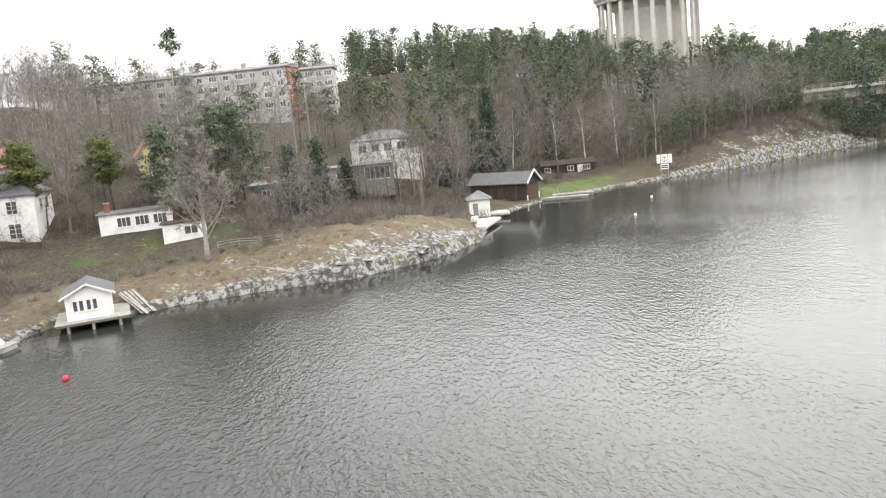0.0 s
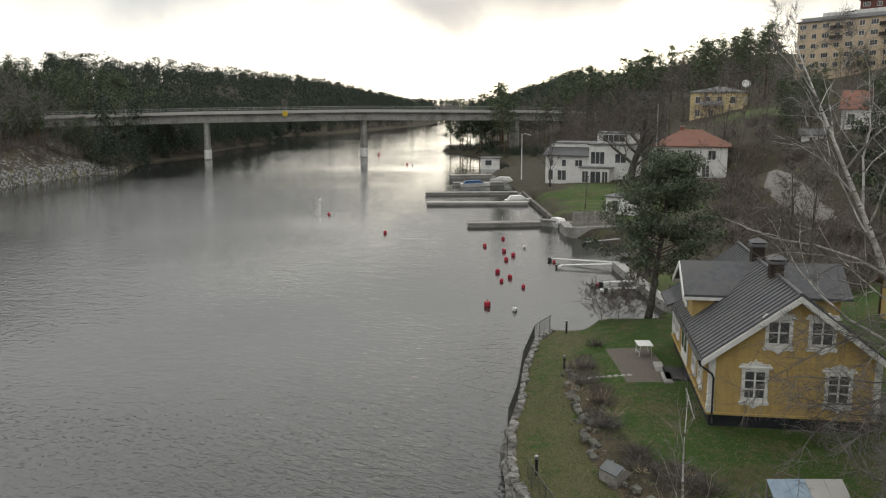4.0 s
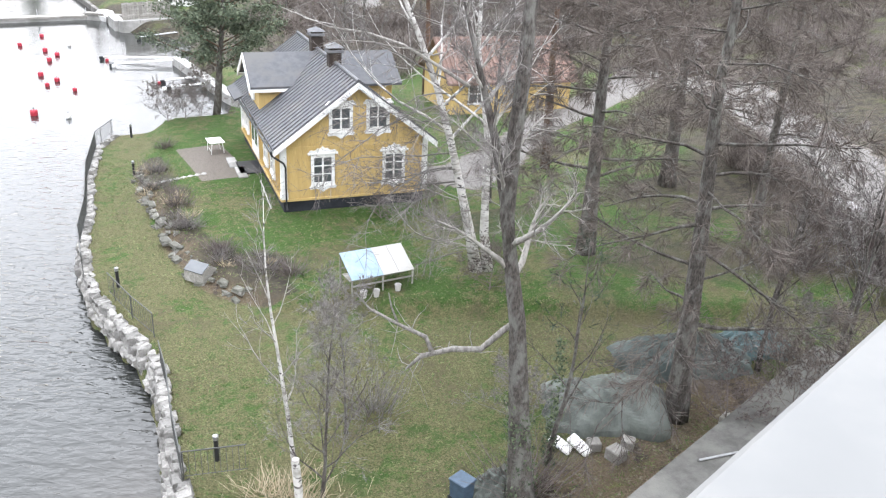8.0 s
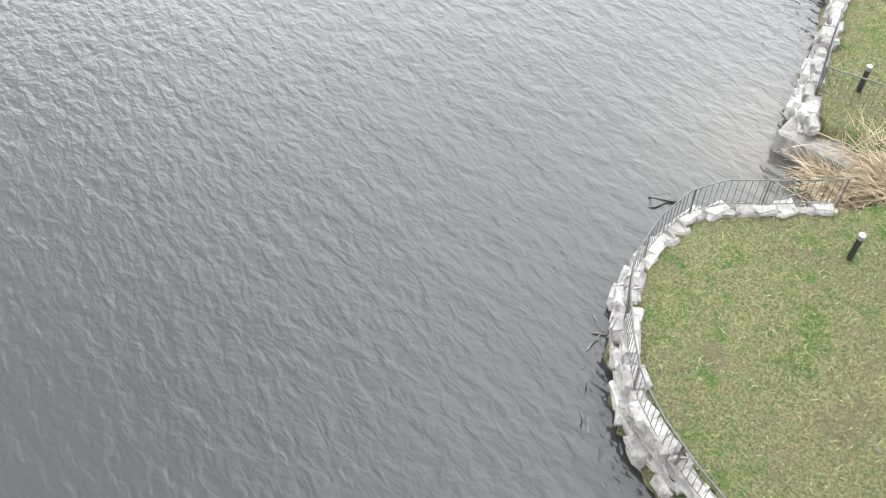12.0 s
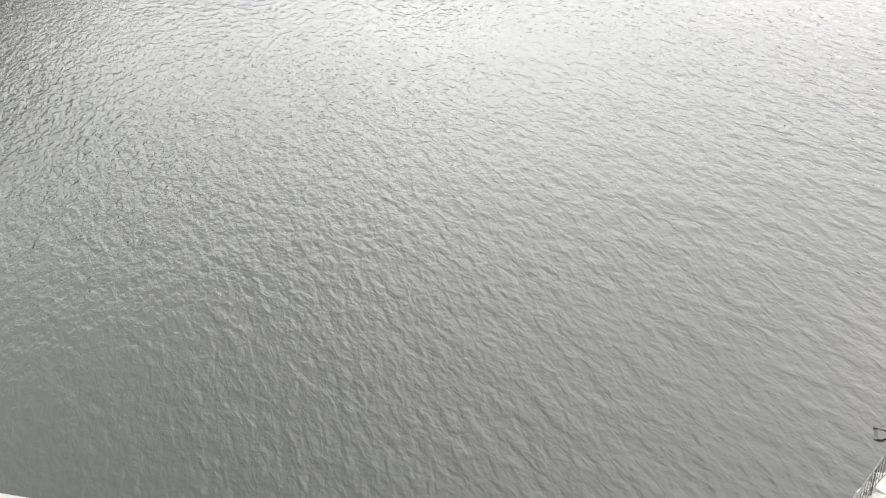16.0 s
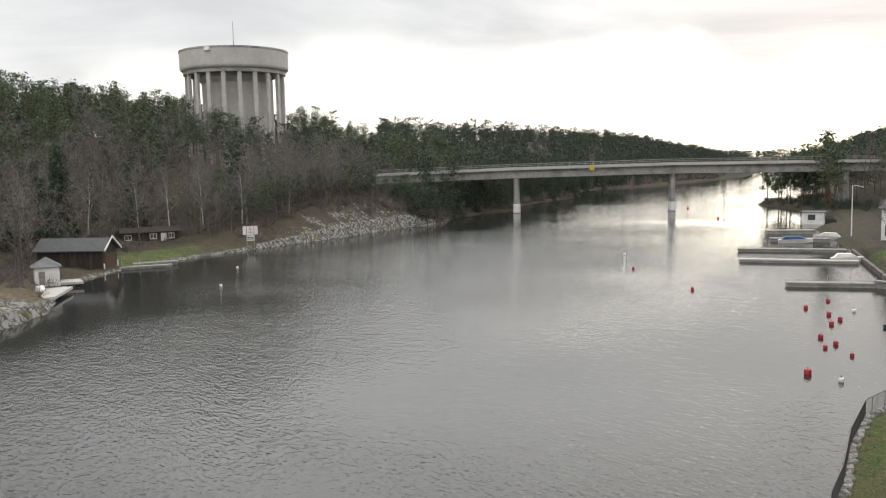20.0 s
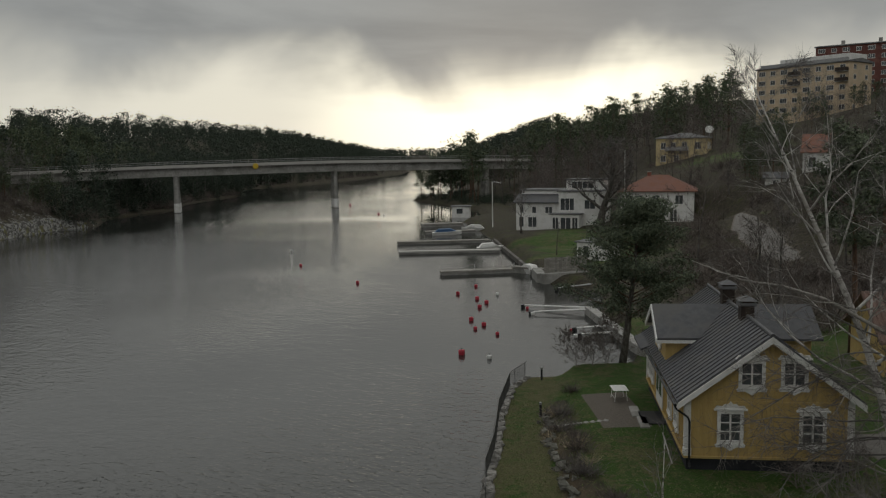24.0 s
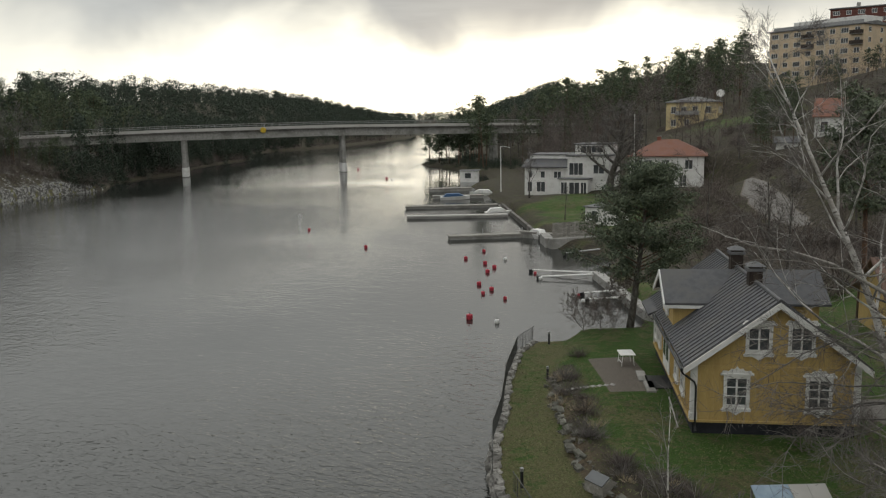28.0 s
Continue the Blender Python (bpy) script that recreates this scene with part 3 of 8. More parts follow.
def ground_height(x, y):
    x, y = np.asarray(x, float), np.asarray(y, float)
    s = shore_distance(x, y)
    east = x > np.interp(y, [-200, 60, 300, 1200, 2400], [-30, -30, -45, -15, 50])
    # east bank: garden behind a wall, then the hill
    land = np.maximum(s, 0)
    walled = (y > 5.5) & (y < 57) & (x < 60)
    bank_e = np.where(walled, 1.05 * smooth(0.25, 0.45, s), 1.1 * smooth(0.0, 2.5, s))
    garden = bank_e + 0.02 * np.clip(s - 2, 0, 16) + 0.5 * smooth(-0.5, 0.6, x - terrace_line(y)) * (y > 18) * (y < 57)
    rise = np.clip(s - np.interp(y, [0, 60, 120, 200], [17, 20, 12, 10]), 0, 140)
    slope = np.interp(y, [0, 60, 120, 200, 300], [0.10, 0.12, 0.20, 0.27, 0.24])
    hill_e = garden + slope * rise * smooth(0, 25, rise) + 0.8 * wobble(x, y, 16) * smooth(20, 60, s)
    far_e = np.interp(y, [300, 500, 1200, 2400], [0.0, 10.0, 12.0, 0.0]) * smooth(10, 120, s)
    # west bank: smooth rock at the water, then a wooded slope
    rocky = np.interp(y, [-50, 10, 25, 38, 52, 66, 74, 84, 100, 135, 150, 165, 195, 206, 230, 300], [1.5, 1.5, 1.6, 3.0, 4.8, 3.8, 1.6, 0.9, 0.9, 1.2, 4.0, 7.0, 8.5, 4.0, 1.2, 1.2])
    reach = np.interp(y, [-50, 20, 45, 66, 80, 130, 165, 200, 230], [6, 6, 13, 11, 6, 8, 11, 10, 7])
    bank_w = rocky * smooth(-0.6, 1.0, s / reach) + (0.4 * wobble(x, y, 3.1, 3) + 0.22 * wobble(x, y, 1.5, 7)) * smooth(0.3, 3, s) * (s < 22)
    up = np.clip(s - reach, 0, 130)
    hill_w = bank_w + np.interp(y, [0, 60, 120, 200, 320, 500, 900], [0.20, 0.19, 0.19, 0.20, 0.24, 0.24, 0.22]) * up * smooth(0, 45, up) + 0.9 * wobble(x, y, 18, 5) * smooth(20, 60, s)
    z = np.where(east, hill_e + far_e, hill_w)
    for px, py, r, h in PADS:
        d = np.hypot(x - px, y - py)
        z = z + (h - z) * (1 - smooth(r * 0.75, r * 1.35, d)) * (s > 0.5)
    far = smooth(1120, 1330, np.hypot(x, y))
    z = z * (1 - far) + far * (12 + 5 * wobble(x, y, 300, 2))
    return np.where(s > 0, z, np.maximum(-2.5, 0.35 * s - 0.25))


def gz(x, y):
    return float(ground_height(np.array([x]), np.array([y]))[0])


def spread(stops):
    """Grid lines: from, to, step in turn; the last ones grow."""
    out = []
    for a, b, step in stops:
        out += list(np.arange(a, b, step))
    return out


def grow_out(start, end, step, ratio):
    out, v = [], start
    while abs(v - start) < abs(end - start):
        out.append(v)
        v += step
        step *= ratio
    return out + [end]


def build_ground():
    xs = sorted(set(np.round(list(reversed(grow_out(-150, -4000, -2.0, 1.12)))[:-1] + spread([(-150, -114, 1.6), (-114, -72, 0.6), (-70, -8, 3.0), (-8, 24, 0.35), (24, 60, 0.7), (60, 130, 1.6)]) + grow_out(130, 4000, 2.5, 1.13), 3)))
    ys = sorted(set(np.round(list(reversed(grow_out(0, -900, -2.5, 1.2)))[:-1] + spread([(0, 60, 0.35), (60, 110, 0.8), (110, 330, 1.6)]) + grow_out(330, 4400, 3.0, 1.06), 3)))
    X, Y = np.meshgrid(np.array(xs), np.array(ys))
    Z = ground_height(X, Y)
    S = shore_distance(X, Y)
    ny, nx = X.shape
    idx = np.arange(nx * ny).reshape(ny, nx)
    quads = np.stack([idx[:-1, :-1], idx[:-1, 1:], idx[1:, 1:], idx[1:, :-1]], -1).reshape(-1, 4)
    me = bpy.data.meshes.new("ground")
    fill_mesh(me, np.stack([X, Y, Z], -1).reshape(-1, 3), np.full(len(quads), 4), quads.ravel(), True)
    me.materials.append(M_GROUND)
    east = X > -40
    lawn = east * (1 - smooth(24, 40, S)) * (Y < 75) + (~east) * np.exp(-((X + 108) / 9) ** 2 - ((Y - 118) / 16) ** 2) * 0.85
    lawn = lawn + east * 1.1 * np.exp(-((X - 24) / 11) ** 2 - ((Y - 130) / 22) ** 2) + east * 0.9 * np.exp(-((X - 70) / 14) ** 2 - ((Y - 200) / 20) ** 2)
    lawn = lawn + 0.33 * (~east) * smooth(14, 20, S) * (1 - smooth(28, 36, S)) * (Y < 75) + 0.25 * wobble(X, Y, 4, 1)
    lawn = lawn - 0.9 * east * np.exp(-((X - 14) / 5.5) ** 2 - ((Y - 13) / 5.0) ** 2)
    lawn = lawn - 0.42 * east * smooth(13, 21, X) * (Y < 33) - 0.5 * east * smooth(0, 2, X - np.interp(Y, [8, 16, 26, 37, 50], [33.5, 37, 42, 47, 52])) * (Y < 60)
    bed = np.exp(-((X - terrace_line(Y) - 0.4) / 0.9) ** 2) * (Y > 28) * (Y < 48) + np.exp(-((X - 8.4) / 1.7) ** 2 - ((Y - 30.6) / 1.8) ** 2)
    lawn = lawn - 0.95 * east * bed
    rockiness = np.where(east, 0.0, np.interp(Y, [0, 18, 30, 40, 48, 66, 72, 84, 140, 150, 165, 200, 210, 240], [0.35, 0.35, 0.45, 0.7, 0.95, 0.95, 0.6, 0.1, 0.1, 0.4, 0.66, 0.7, 0.4, 0.15]))
    rock = rockiness * (0.78 - 0.56 * smooth(0.3, 9.5, S + 3.5 * wobble(X, Y, 3.3, 2) + 2.5 * wobble(X, Y, 1.2, 4))) + 0.6 * (S < 0.9) * (~east) * (Y < 205)
    gravel = (np.abs(Y - np.interp(X, [14, 22, 27, 34, 45, 60], [43.5, 38, 41, 47, 52, 60])) < np.interp(X, [14, 22, 30, 60], [0, 2.2, 2.0, 3.0])) * (X > 17.5) * (X < 62)
    gravel = gravel + (np.abs(X - np.interp(Y, [100, 118, 128], [44.6, 45.2, 47.5])) < np.interp(Y, [100, 112, 122, 128], [1.4, 2.4, 1.9, 0.8])) * (Y > 101) * (Y < 128)
    lane = np.interp(Y, [8, 16, 22.8, 26.4, 31.4, 37, 43.5], [31.5, 35.0, 38.2, 40.2, 42.4, 45.4, 49.0])
    gravel = gravel + (np.abs(X - lane) < 2.6) * (Y > 8) * (Y < 50)
    gravel = np.minimum(gravel, 1) + 0.7 * (X > 8.6) * (X < 11.6) * (Y > 42) * (Y < 49.3)
    heath = (~east) * np.clip(1 - smooth(9, 17, S), 0, 1) * np.interp(Y, [0, 10, 25, 75, 85, 130, 150, 200, 220], [0.3, 0.6, 1, 1, 0.2, 0.15, 0.15, 0.1, 0.1])
    dry = 0.9 * (1 - smooth(15, 19, Y)) + 0.25 * (1 - smooth(20, 30, Y))
    heath = np.where(east, np.minimum(dry, 1) + (Y > 18) * (Y < 57) * (1 - smooth(-0.8, 0.6, X - terrace_line(Y) + 0.8 * wobble(X, Y, 2.5, 6))), heath)
    cover = np.zeros((nx * ny, 4), np.float32)
    cover[:, 0], cover[:, 1], cover[:, 2], cover[:, 3] = np.clip(lawn, 0, 1).ravel(), np.clip(rock, 0, 1).ravel(), np.clip(gravel, 0, 1).ravel(), heath.ravel()
    att = me.attributes.new("cover", "FLOAT_COLOR", "POINT")
    att.data.foreach_set("color", cover.ravel())
    return tagged(new("ground", me), "lawn, leaf litter and bare granite banks round the lake", "ground", kind="structure")


ground = build_ground()


def build_water():
    xs = np.array(sorted(set(np.round(list(reversed(grow_out(-112, -4500, -8.0, 1.5)))[:-1] + list(np.arange(-112, 32, 2.0)) + grow_out(32, 4500, 8.0, 1.5), 2))))
    ys = np.array(sorted(set(np.round(list(reversed(grow_out(-20, -900, -10.0, 1.6)))[:-1] + list(np.arange(-20, 160, 2.0)) + list(np.arange(160, 520, 6.0)) + grow_out(520, 4500, 12.0, 1.3), 2))))
    X, Y = np.meshgrid(xs, ys)
    ny, nx = X.shape
    idx = np.arange(nx * ny).reshape(ny, nx)
    quads = np.stack([idx[:-1, :-1], idx[:-1, 1:], idx[1:, 1:], idx[1:, :-1]], -1).reshape(-1, 4)
    me = bpy.data.meshes.new("water")
    fill_mesh(me, np.stack([X, Y, np.zeros_like(X)], -1).reshape(-1, 3), np.full(len(quads), 4), quads.ravel(), True)
    me.materials.append(M_WATER)
    west = np.full(X.shape, 1e9)
    for (x0, y0), (x1, y1) in zip(WEST_SHORE, WEST_SHORE[1:]):
        dx, dy = x1 - x0, y1 - y0
        t = np.clip(((X - x0) * dx + (Y - y0) * dy) / (dx * dx + dy * dy), 0, 1)
        west = np.minimum(west, np.hypot(X - x0 - t * dx, Y - y0 - t * dy))
    uneven = wobble(X, Y, 14, 3) + 0.6 * wobble(X, Y, 37, 8)
    chop = 0.12 + 0.88 * smooth(2, 26, west + 1.6 * uneven)
    chop = chop * (1 - 0.78 * smooth(-42, -14, X - 0.12 * (Y - 60) + 4 * uneven) * smooth(38, 66, Y + 4 * uneven))
    chop = chop * (1 - 0.7 * smooth(130, 230, Y))
    shallow = np.exp(-((X - 4.0) / 4.5) ** 2 - ((Y - 18.5) / 4.0) ** 2)
    for name, values in (("chop", chop), ("shallow", shallow)):
        me.attributes.new(name, "FLOAT", "POINT").data.foreach_set("value", np.ascontiguousarray(values.ravel(), np.float32))
    return tagged(new("water", me), "grey rippled lake water under an overcast sky", "water", kind="structure")


build_water()

# ---- trees ----
def cross3(a, b):
    return np.array((a[1] * b[2] - a[2] * b[1], a[2] * b[0] - a[0] * b[2], a[0] * b[1] - a[1] * b[0]))


def turn_about(v, axis, angle):
    c, s = math.cos(angle), math.sin(angle)
    return v * c + cross3(axis, v) * s + axis * (axis[0] * v[0] + axis[1] * v[1] + axis[2] * v[2]) * (1 - c)


def any_side(v, rng):
    w = cross3(v, rng.normal(size=3))
    return w / (math.sqrt(w[0] * w[0] + w[1] * w[1] + w[2] * w[2]) + 1e-9)


def branch_line(start, way, length, steps, bend, rise, rng):
    """A crooked line of points: bend is its wander, rise its pull upwards (negative: it droops)."""
    wander = (rng.normal(size=(steps, 3)) * bend).tolist()
    x, y, z = float(start[0]), float(start[1]), float(start[2])
    dx, dy, dz = float(way[0]), float(way[1]), float(way[2])
    pts, k = [(x, y, z)], length / steps
    for wx, wy, wz in wander:
        dx, dy, dz = dx + wx, dy + wy, dz + wz + rise
        n = k / math.sqrt(dx * dx + dy * dy + dz * dz)
        x, y, z = x + dx * n, y + dy * n, z + dz * n
        dx, dy, dz = dx * n / k, dy * n / k, dz * n / k
        pts.append((x, y, z))
    return np.array(pts)


def bare_tree(seed, height=14.0, girth=0.18, levels=3, limbs=14, kids=7, twigs=6, crown_from=0.3, spread_angle=50, rise=0.06, droop=0.0, reach=0.42, twig_width=0.02, lean=(0, 0), bend=0.05, sides=7, far=False, line=None, limb_k=1.0):
    """Trunk and crown shapes of a leafless tree, standing at the origin."""
    rng = np.random.default_rng(seed)
    trunk, crown, limb_shape = Shape(), Shape(), Shape()
    limb_shapes = []
    steps = 9
    way = np.array([lean[0], lean[1], 1.0])
    if line is None:
        line = branch_line(np.zeros(3), way / np.linalg.norm(way), height * 0.93, steps, bend, 0.02, rng)
    else:
        # a trunk of known bends: even steps along it, with a last stretch to the full height
        line = np.array(line, float)
        last = line[-1] + (line[-1] - line[-2]) / np.linalg.norm(line[-1] - line[-2]) * max(0.5, (height - line[-1][2]))
        line = np.vstack([line, last])
        run = np.concatenate([[0], np.cumsum(np.linalg.norm(np.diff(line, axis=0), axis=1))])
        line = np.stack([np.interp(np.linspace(0, run[-1], steps + 1), run, line[:, i]) for i in range(3)], 1)
    radii = girth * (1 - np.linspace(0, 1, steps + 1) * 0.93) * np.array([1.35, 1.08] + [1.0] * (steps - 1))
    trunk.tube(line if not far else line[[0, 3, 6, 9]], radii if not far else radii[[0, 3, 6, 9]], 4 if far else sides, not far)

    tips = []

    def grow(pts, rad, level, limb_shape):
        if level == 1:
            tips.append(pts)
            return
        length = math.dist(pts[-1], pts[0])
        n = kids
        for k in range(n):
            u = 0.2 + 0.8 * (k + rng.random()) / n
            i = min(int(u * (len(pts) - 1)), len(pts) - 2)
            w = u * (len(pts) - 1) - i
            p = pts[i] * (1 - w) + pts[i + 1] * w
            d = pts[i + 1] - pts[i]
            d = d / (np.linalg.norm(d) + 1e-9)
            d2 = turn_about(d, any_side(d, rng), radians(rng.uniform(25, 60)))
            L = length * rng.uniform(0.3, 0.6) * (1.15 - 0.6 * u)
            q = branch_line(p, d2, L, 3, 0.14, rise * 0.6 - droop, rng)
            if far:
                e = any_side(d2, rng) * rad * 0.6
                limb_shape.add([q[0] - e, q[0] + e, q[2] + e * 0.6, q[2] - e * 0.6, q[3]], [(0, 1, 2, 3), (3, 2, 4)])
            else:
                limb_shape.tube(q, np.linspace(rad * 0.5, rad * 0.16, 4), 3, False)
            grow(q, rad * 0.45, level - 1, limb_shape)

    for k in range(limbs):
        u = crown_from + (1 - crown_from) * (k + rng.random() * 0.8) / limbs
        u = min(u, 0.98)
        i = min(int(u * steps), steps - 1)
        w = u * steps - i
        p = line[i] * (1 - w) + line[i + 1] * w
        ang = k * 2.4 + rng.random() * 0.9
        tilt = radians(spread_angle * (1.15 - 0.55 * u))
        d = np.array([math.cos(ang) * math.sin(tilt), math.sin(ang) * math.sin(tilt), math.cos(tilt)])
        L = height * reach * (1.15 - 0.8 * (u - crown_from) / (1 - crown_from)) * rng.uniform(0.75, 1.15)
        r = radii[i] * rng.uniform(0.38, 0.55) * limb_k
        if not far:
            limb_shape = Shape()
            limb_shapes.append(limb_shape)
        pts = branch_line(p, d, L, 5, 0.11, rise - droop * 0.5, rng)
        limb_shape.tube(pts if not far else pts[[0, 2, 5]], np.linspace(r, r * 0.2, 3 if far else 6), 3 if far else 4, False)
        grow(pts, r * 0.6, levels - 1, limb_shape)
    # twigs, all at once: a bent blade from each place along the last branches
    by_len = {}
    for pts in tips:
        by_len.setdefault(len(pts), []).append(pts)
    for k, group in by_len.items():
        br = np.repeat(np.array(group), twigs, axis=0)
        m = len(br)
        u = (0.2 + 0.8 * (np.tile(np.arange(twigs), m // twigs) + rng.random(m)) / twigs) * (k - 1)
        i = np.minimum(u.astype(int), k - 2)
        w = (u - i)[:, None]
        rows = np.arange(m)
        p = br[rows, i] * (1 - w) + br[rows, i + 1] * w
        d = br[rows, i + 1] - br[rows, i]
        d /= np.linalg.norm(d, axis=1)[:, None] + 1e-9
        long = np.linalg.norm(br[:, -1] - br[:, 0], axis=1)
        long = np.maximum(long * rng.uniform(0.3, 0.6, m) * (1.15 - 0.6 * u / (k - 1)), height * 0.03)[:, None]
        axis = np.cross(d, rng.normal(size=(m, 3)))
        axis /= np.linalg.norm(axis, axis=1)[:, None] + 1e-9
        ang = np.radians(rng.uniform(25, 60, (m, 1)))
        pull = np.array([0, 0, rise * 0.4 - droop])
        d1 = d * np.cos(ang) + np.cross(axis, d) * np.sin(ang) + rng.normal(size=(m, 3)) * 0.16 + pull
        d1 /= np.linalg.norm(d1, axis=1)[:, None]
        d2 = d1 + rng.normal(size=(m, 3)) * 0.16 + pull
        d2 /= np.linalg.norm(d2, axis=1)[:, None]
        q1 = p + d1 * long / 2
        q2 = q1 + d2 * long / 2
        side = axis * twig_width
        base = crown.n
        if far:
            vs = np.stack([p - side, p + side, q2], 1).reshape(-1, 3)
            crown.v.append(vs)
            crown.f.extend((j, j + 1, j + 2) for j in range(base, base + 3 * m, 3))
            crown.n += len(vs)
            continue
        vs = np.stack([p - side, p + side, q1 + side * 0.7, q1 - side * 0.7, q2], 1).reshape(-1, 3)
        crown.v.append(vs)
        crown.f.extend(f for j in range(base, base + 5 * m, 5) for f in ((j, j + 1, j + 2, j + 3), (j + 3, j + 2, j + 4)))
        crown.n += len(vs)
    return trunk, limb_shape if far else limb_shapes, crown


def blades(shape, centres, size, count, rng, flat=0.5, long=1.0, fine=1.0):
    """Many small needle tufts on the shells of clumps round the centres."""
    n = len(centres) * count
    off = rng.normal(size=(n, 3))
    c = np.repeat(centres, count, axis=0) + off * size * np.array([0.55, 0.55, 0.55 * flat])
    out = off / (np.linalg.norm(off, axis=1)[:, None] + 1e-9) + rng.normal(size=(n, 3)) * 0.35
    out[:, 2] += 0.35
    out /= np.linalg.norm(out, axis=1)[:, None]
    a = np.cross(out, rng.normal(size=(n, 3)))
    a /= np.linalg.norm(a, axis=1)[:, None] + 1e-9
    b = np.cross(out, a)
    k = size * rng.uniform(0.35, 0.75, (n, 1)) * long * fine
    w = k * 0.36 / long
    vs = np.stack([c - b * w, c + b * w, c + a * k], 1).reshape(-1, 3)
    base = shape.n
    shape.v.append(vs)
    shape.f.extend((base + 3 * i, base + 3 * i + 1, base + 3 * i + 2) for i in range(n))
    shape.n += len(vs)


def pine_tree(seed, height=15.0, girth=0.2, limbs=16, clumps=5, count=8, size=0.9, crown_from=0.5, reach=0.22, lean=(0, 0), far=False, fine=1.0):
    rng = np.random.default_rng(seed)
    trunk, limb_shape, crown = Shape(), Shape(), Shape()
    limb_shapes = []
    way = np.array([lean[0], lean[1], 1.0])
    line = branch_line(np.zeros(3), way / np.linalg.norm(way), height * 0.95, 8, 0.03, 0.03, rng)
    radii = girth * (1 - np.linspace(0, 1, 9) * 0.9)
    trunk.tube(line if not far else line[[0, 4, 8]], radii if not far else radii[[0, 4, 8]], 4 if far else 7, not far)
    centres = [line[-1]]
    for k in range(limbs):
        u = crown_from + (1 - crown_from) * (k + rng.random()) / limbs
        u = min(u, 0.985)
        i = min(int(u * 8), 7)
        w = u * 8 - i
        p = line[i] * (1 - w) + line[i + 1] * w
        v = (u - crown_from) / (1 - crown_from)
        ang = k * 2.4 + rng.random()
        d = np.array([math.cos(ang), math.sin(ang), 0.25 + 0.5 * v])
        d /= np.linalg.norm(d)
        L = height * reach * (1.0 - 0.75 * v ** 1.5) * rng.uniform(0.5, 1.2)
        pts = branch_line(p, d, L, 4, 0.15, 0.05, rng)
        if far:
            limb_shape.add([pts[0] - (0, 0, 0.05), pts[0] + (0, 0, 0.05), pts[3]], [(0, 1, 2)])
        else:
            limb_shapes.append(Shape().tube(pts, np.linspace(radii[i] * 0.3, 0.015, 5), 4, False))
        for c in range(clumps):
            t = 0.35 + 0.65 * (c + rng.random()) / clumps
            j = min(int(t * 4), 3)
            centres.append(pts[j] + (pts[j + 1] - pts[j]) * (t * 4 - j) + rng.normal(size=3) * size * 0.35)
    blades(crown, np.array(centres), size, count, rng, 0.5, 1.0, fine)
    return trunk, limb_shape if far else limb_shapes, crown


def spruce_tree(seed, height=14.0, girth=0.2, tiers=22, per=9, count=7, size=0.6, reach=0.2, first=0.08):
    rng = np.random.default_rng(seed)
    trunk, limb_shape, crown = Shape(), Shape(), Shape()
    trunk.tube([(0, 0, 0), (0, 0, height * 0.5), (0, 0, height)], [girth, girth * 0.6, 0.02], 6)
    centres = []
    for k in range(tiers):
        u = first + (1 - first) * k / tiers
        r = height * reach * (1 - u) ** 0.85 + 0.15
        for j in range(per):
            a = rng.random() * 6.283
            L = r * rng.uniform(0.75, 1.15)
            for t in np.linspace(0.25, 1, max(2, int(L / 0.45))):
                centres.append((math.cos(a) * L * t, math.sin(a) * L * t, height * u - 0.35 * L * t + rng.normal() * 0.12))
    blades(crown, np.array(centres), size, count, rng, 0.5)
    return trunk, limb_shape, crown


def arrays(shape):
    """A triangulated copy of a shape as plain arrays."""
    tris = []
    for f in shape.f:
        tris += [(f[0], f[i], f[i + 1]) for i in range(1, len(f) - 1)]
    return np.concatenate(shape.v), np.array(tris, np.int32)


def plant_many(name, label, templates, places, mat, category="trees"):
    """One object of kind stuff: the template shapes set at the places (x, y, z, turn, size)."""
    vs, fs, n = [], [], 0
    packed = [arrays(t) for t in templates]
    for k, (x, y, z, a, s, squeeze) in enumerate(places):
        v, f = packed[k % len(packed)]
        c, q = math.cos(a), math.sin(a)
        w = np.empty_like(v)
        w[:, 0] = (v[:, 0] * c - v[:, 1] * q) * s * squeeze + x
        w[:, 1] = (v[:, 0] * q + v[:, 1] * c) * s * squeeze + y
        w[:, 2] = v[:, 2] * s + z
        vs.append(w)
        fs.append(f + n)
        n += len(v)
    f = np.concatenate(fs)
    me = bpy.data.meshes.new(name)
    fill_mesh(me, np.concatenate(vs), np.full(len(f), 3), f.ravel())
    me.materials.append(mat)
    return tagged(new(name, me), label, category, kind="stuff")

# ---- woods on both banks ----
FAR_BARE = [bare_tree(100 + i, 14 + i % 4, 0.13, 3, 15, 6, 13, 0.14 + 0.03 * i, 54, 0.06, 0, 0.36, 0.021, far=True) for i in range(6)]
FAR_PINE = [pine_tree(200 + i, 15 + i % 4, 0.2, 20, 4, 9, 1.25, 0.16 + 0.07 * i, 0.27, far=True, fine=0.72) for i in range(5)]
FAR_SPRUCE = [spruce_tree(220 + i, 17, 0.2, 15, 6, 3, 0.95, 0.17) for i in range(3)]
TINY_PINE = [pine_tree(240 + i, 12 + 1.6 * i, 0.2, 11, 2, 7, 2.6, 0.3, 0.30, far=True, fine=0.62) for i in range(4)]
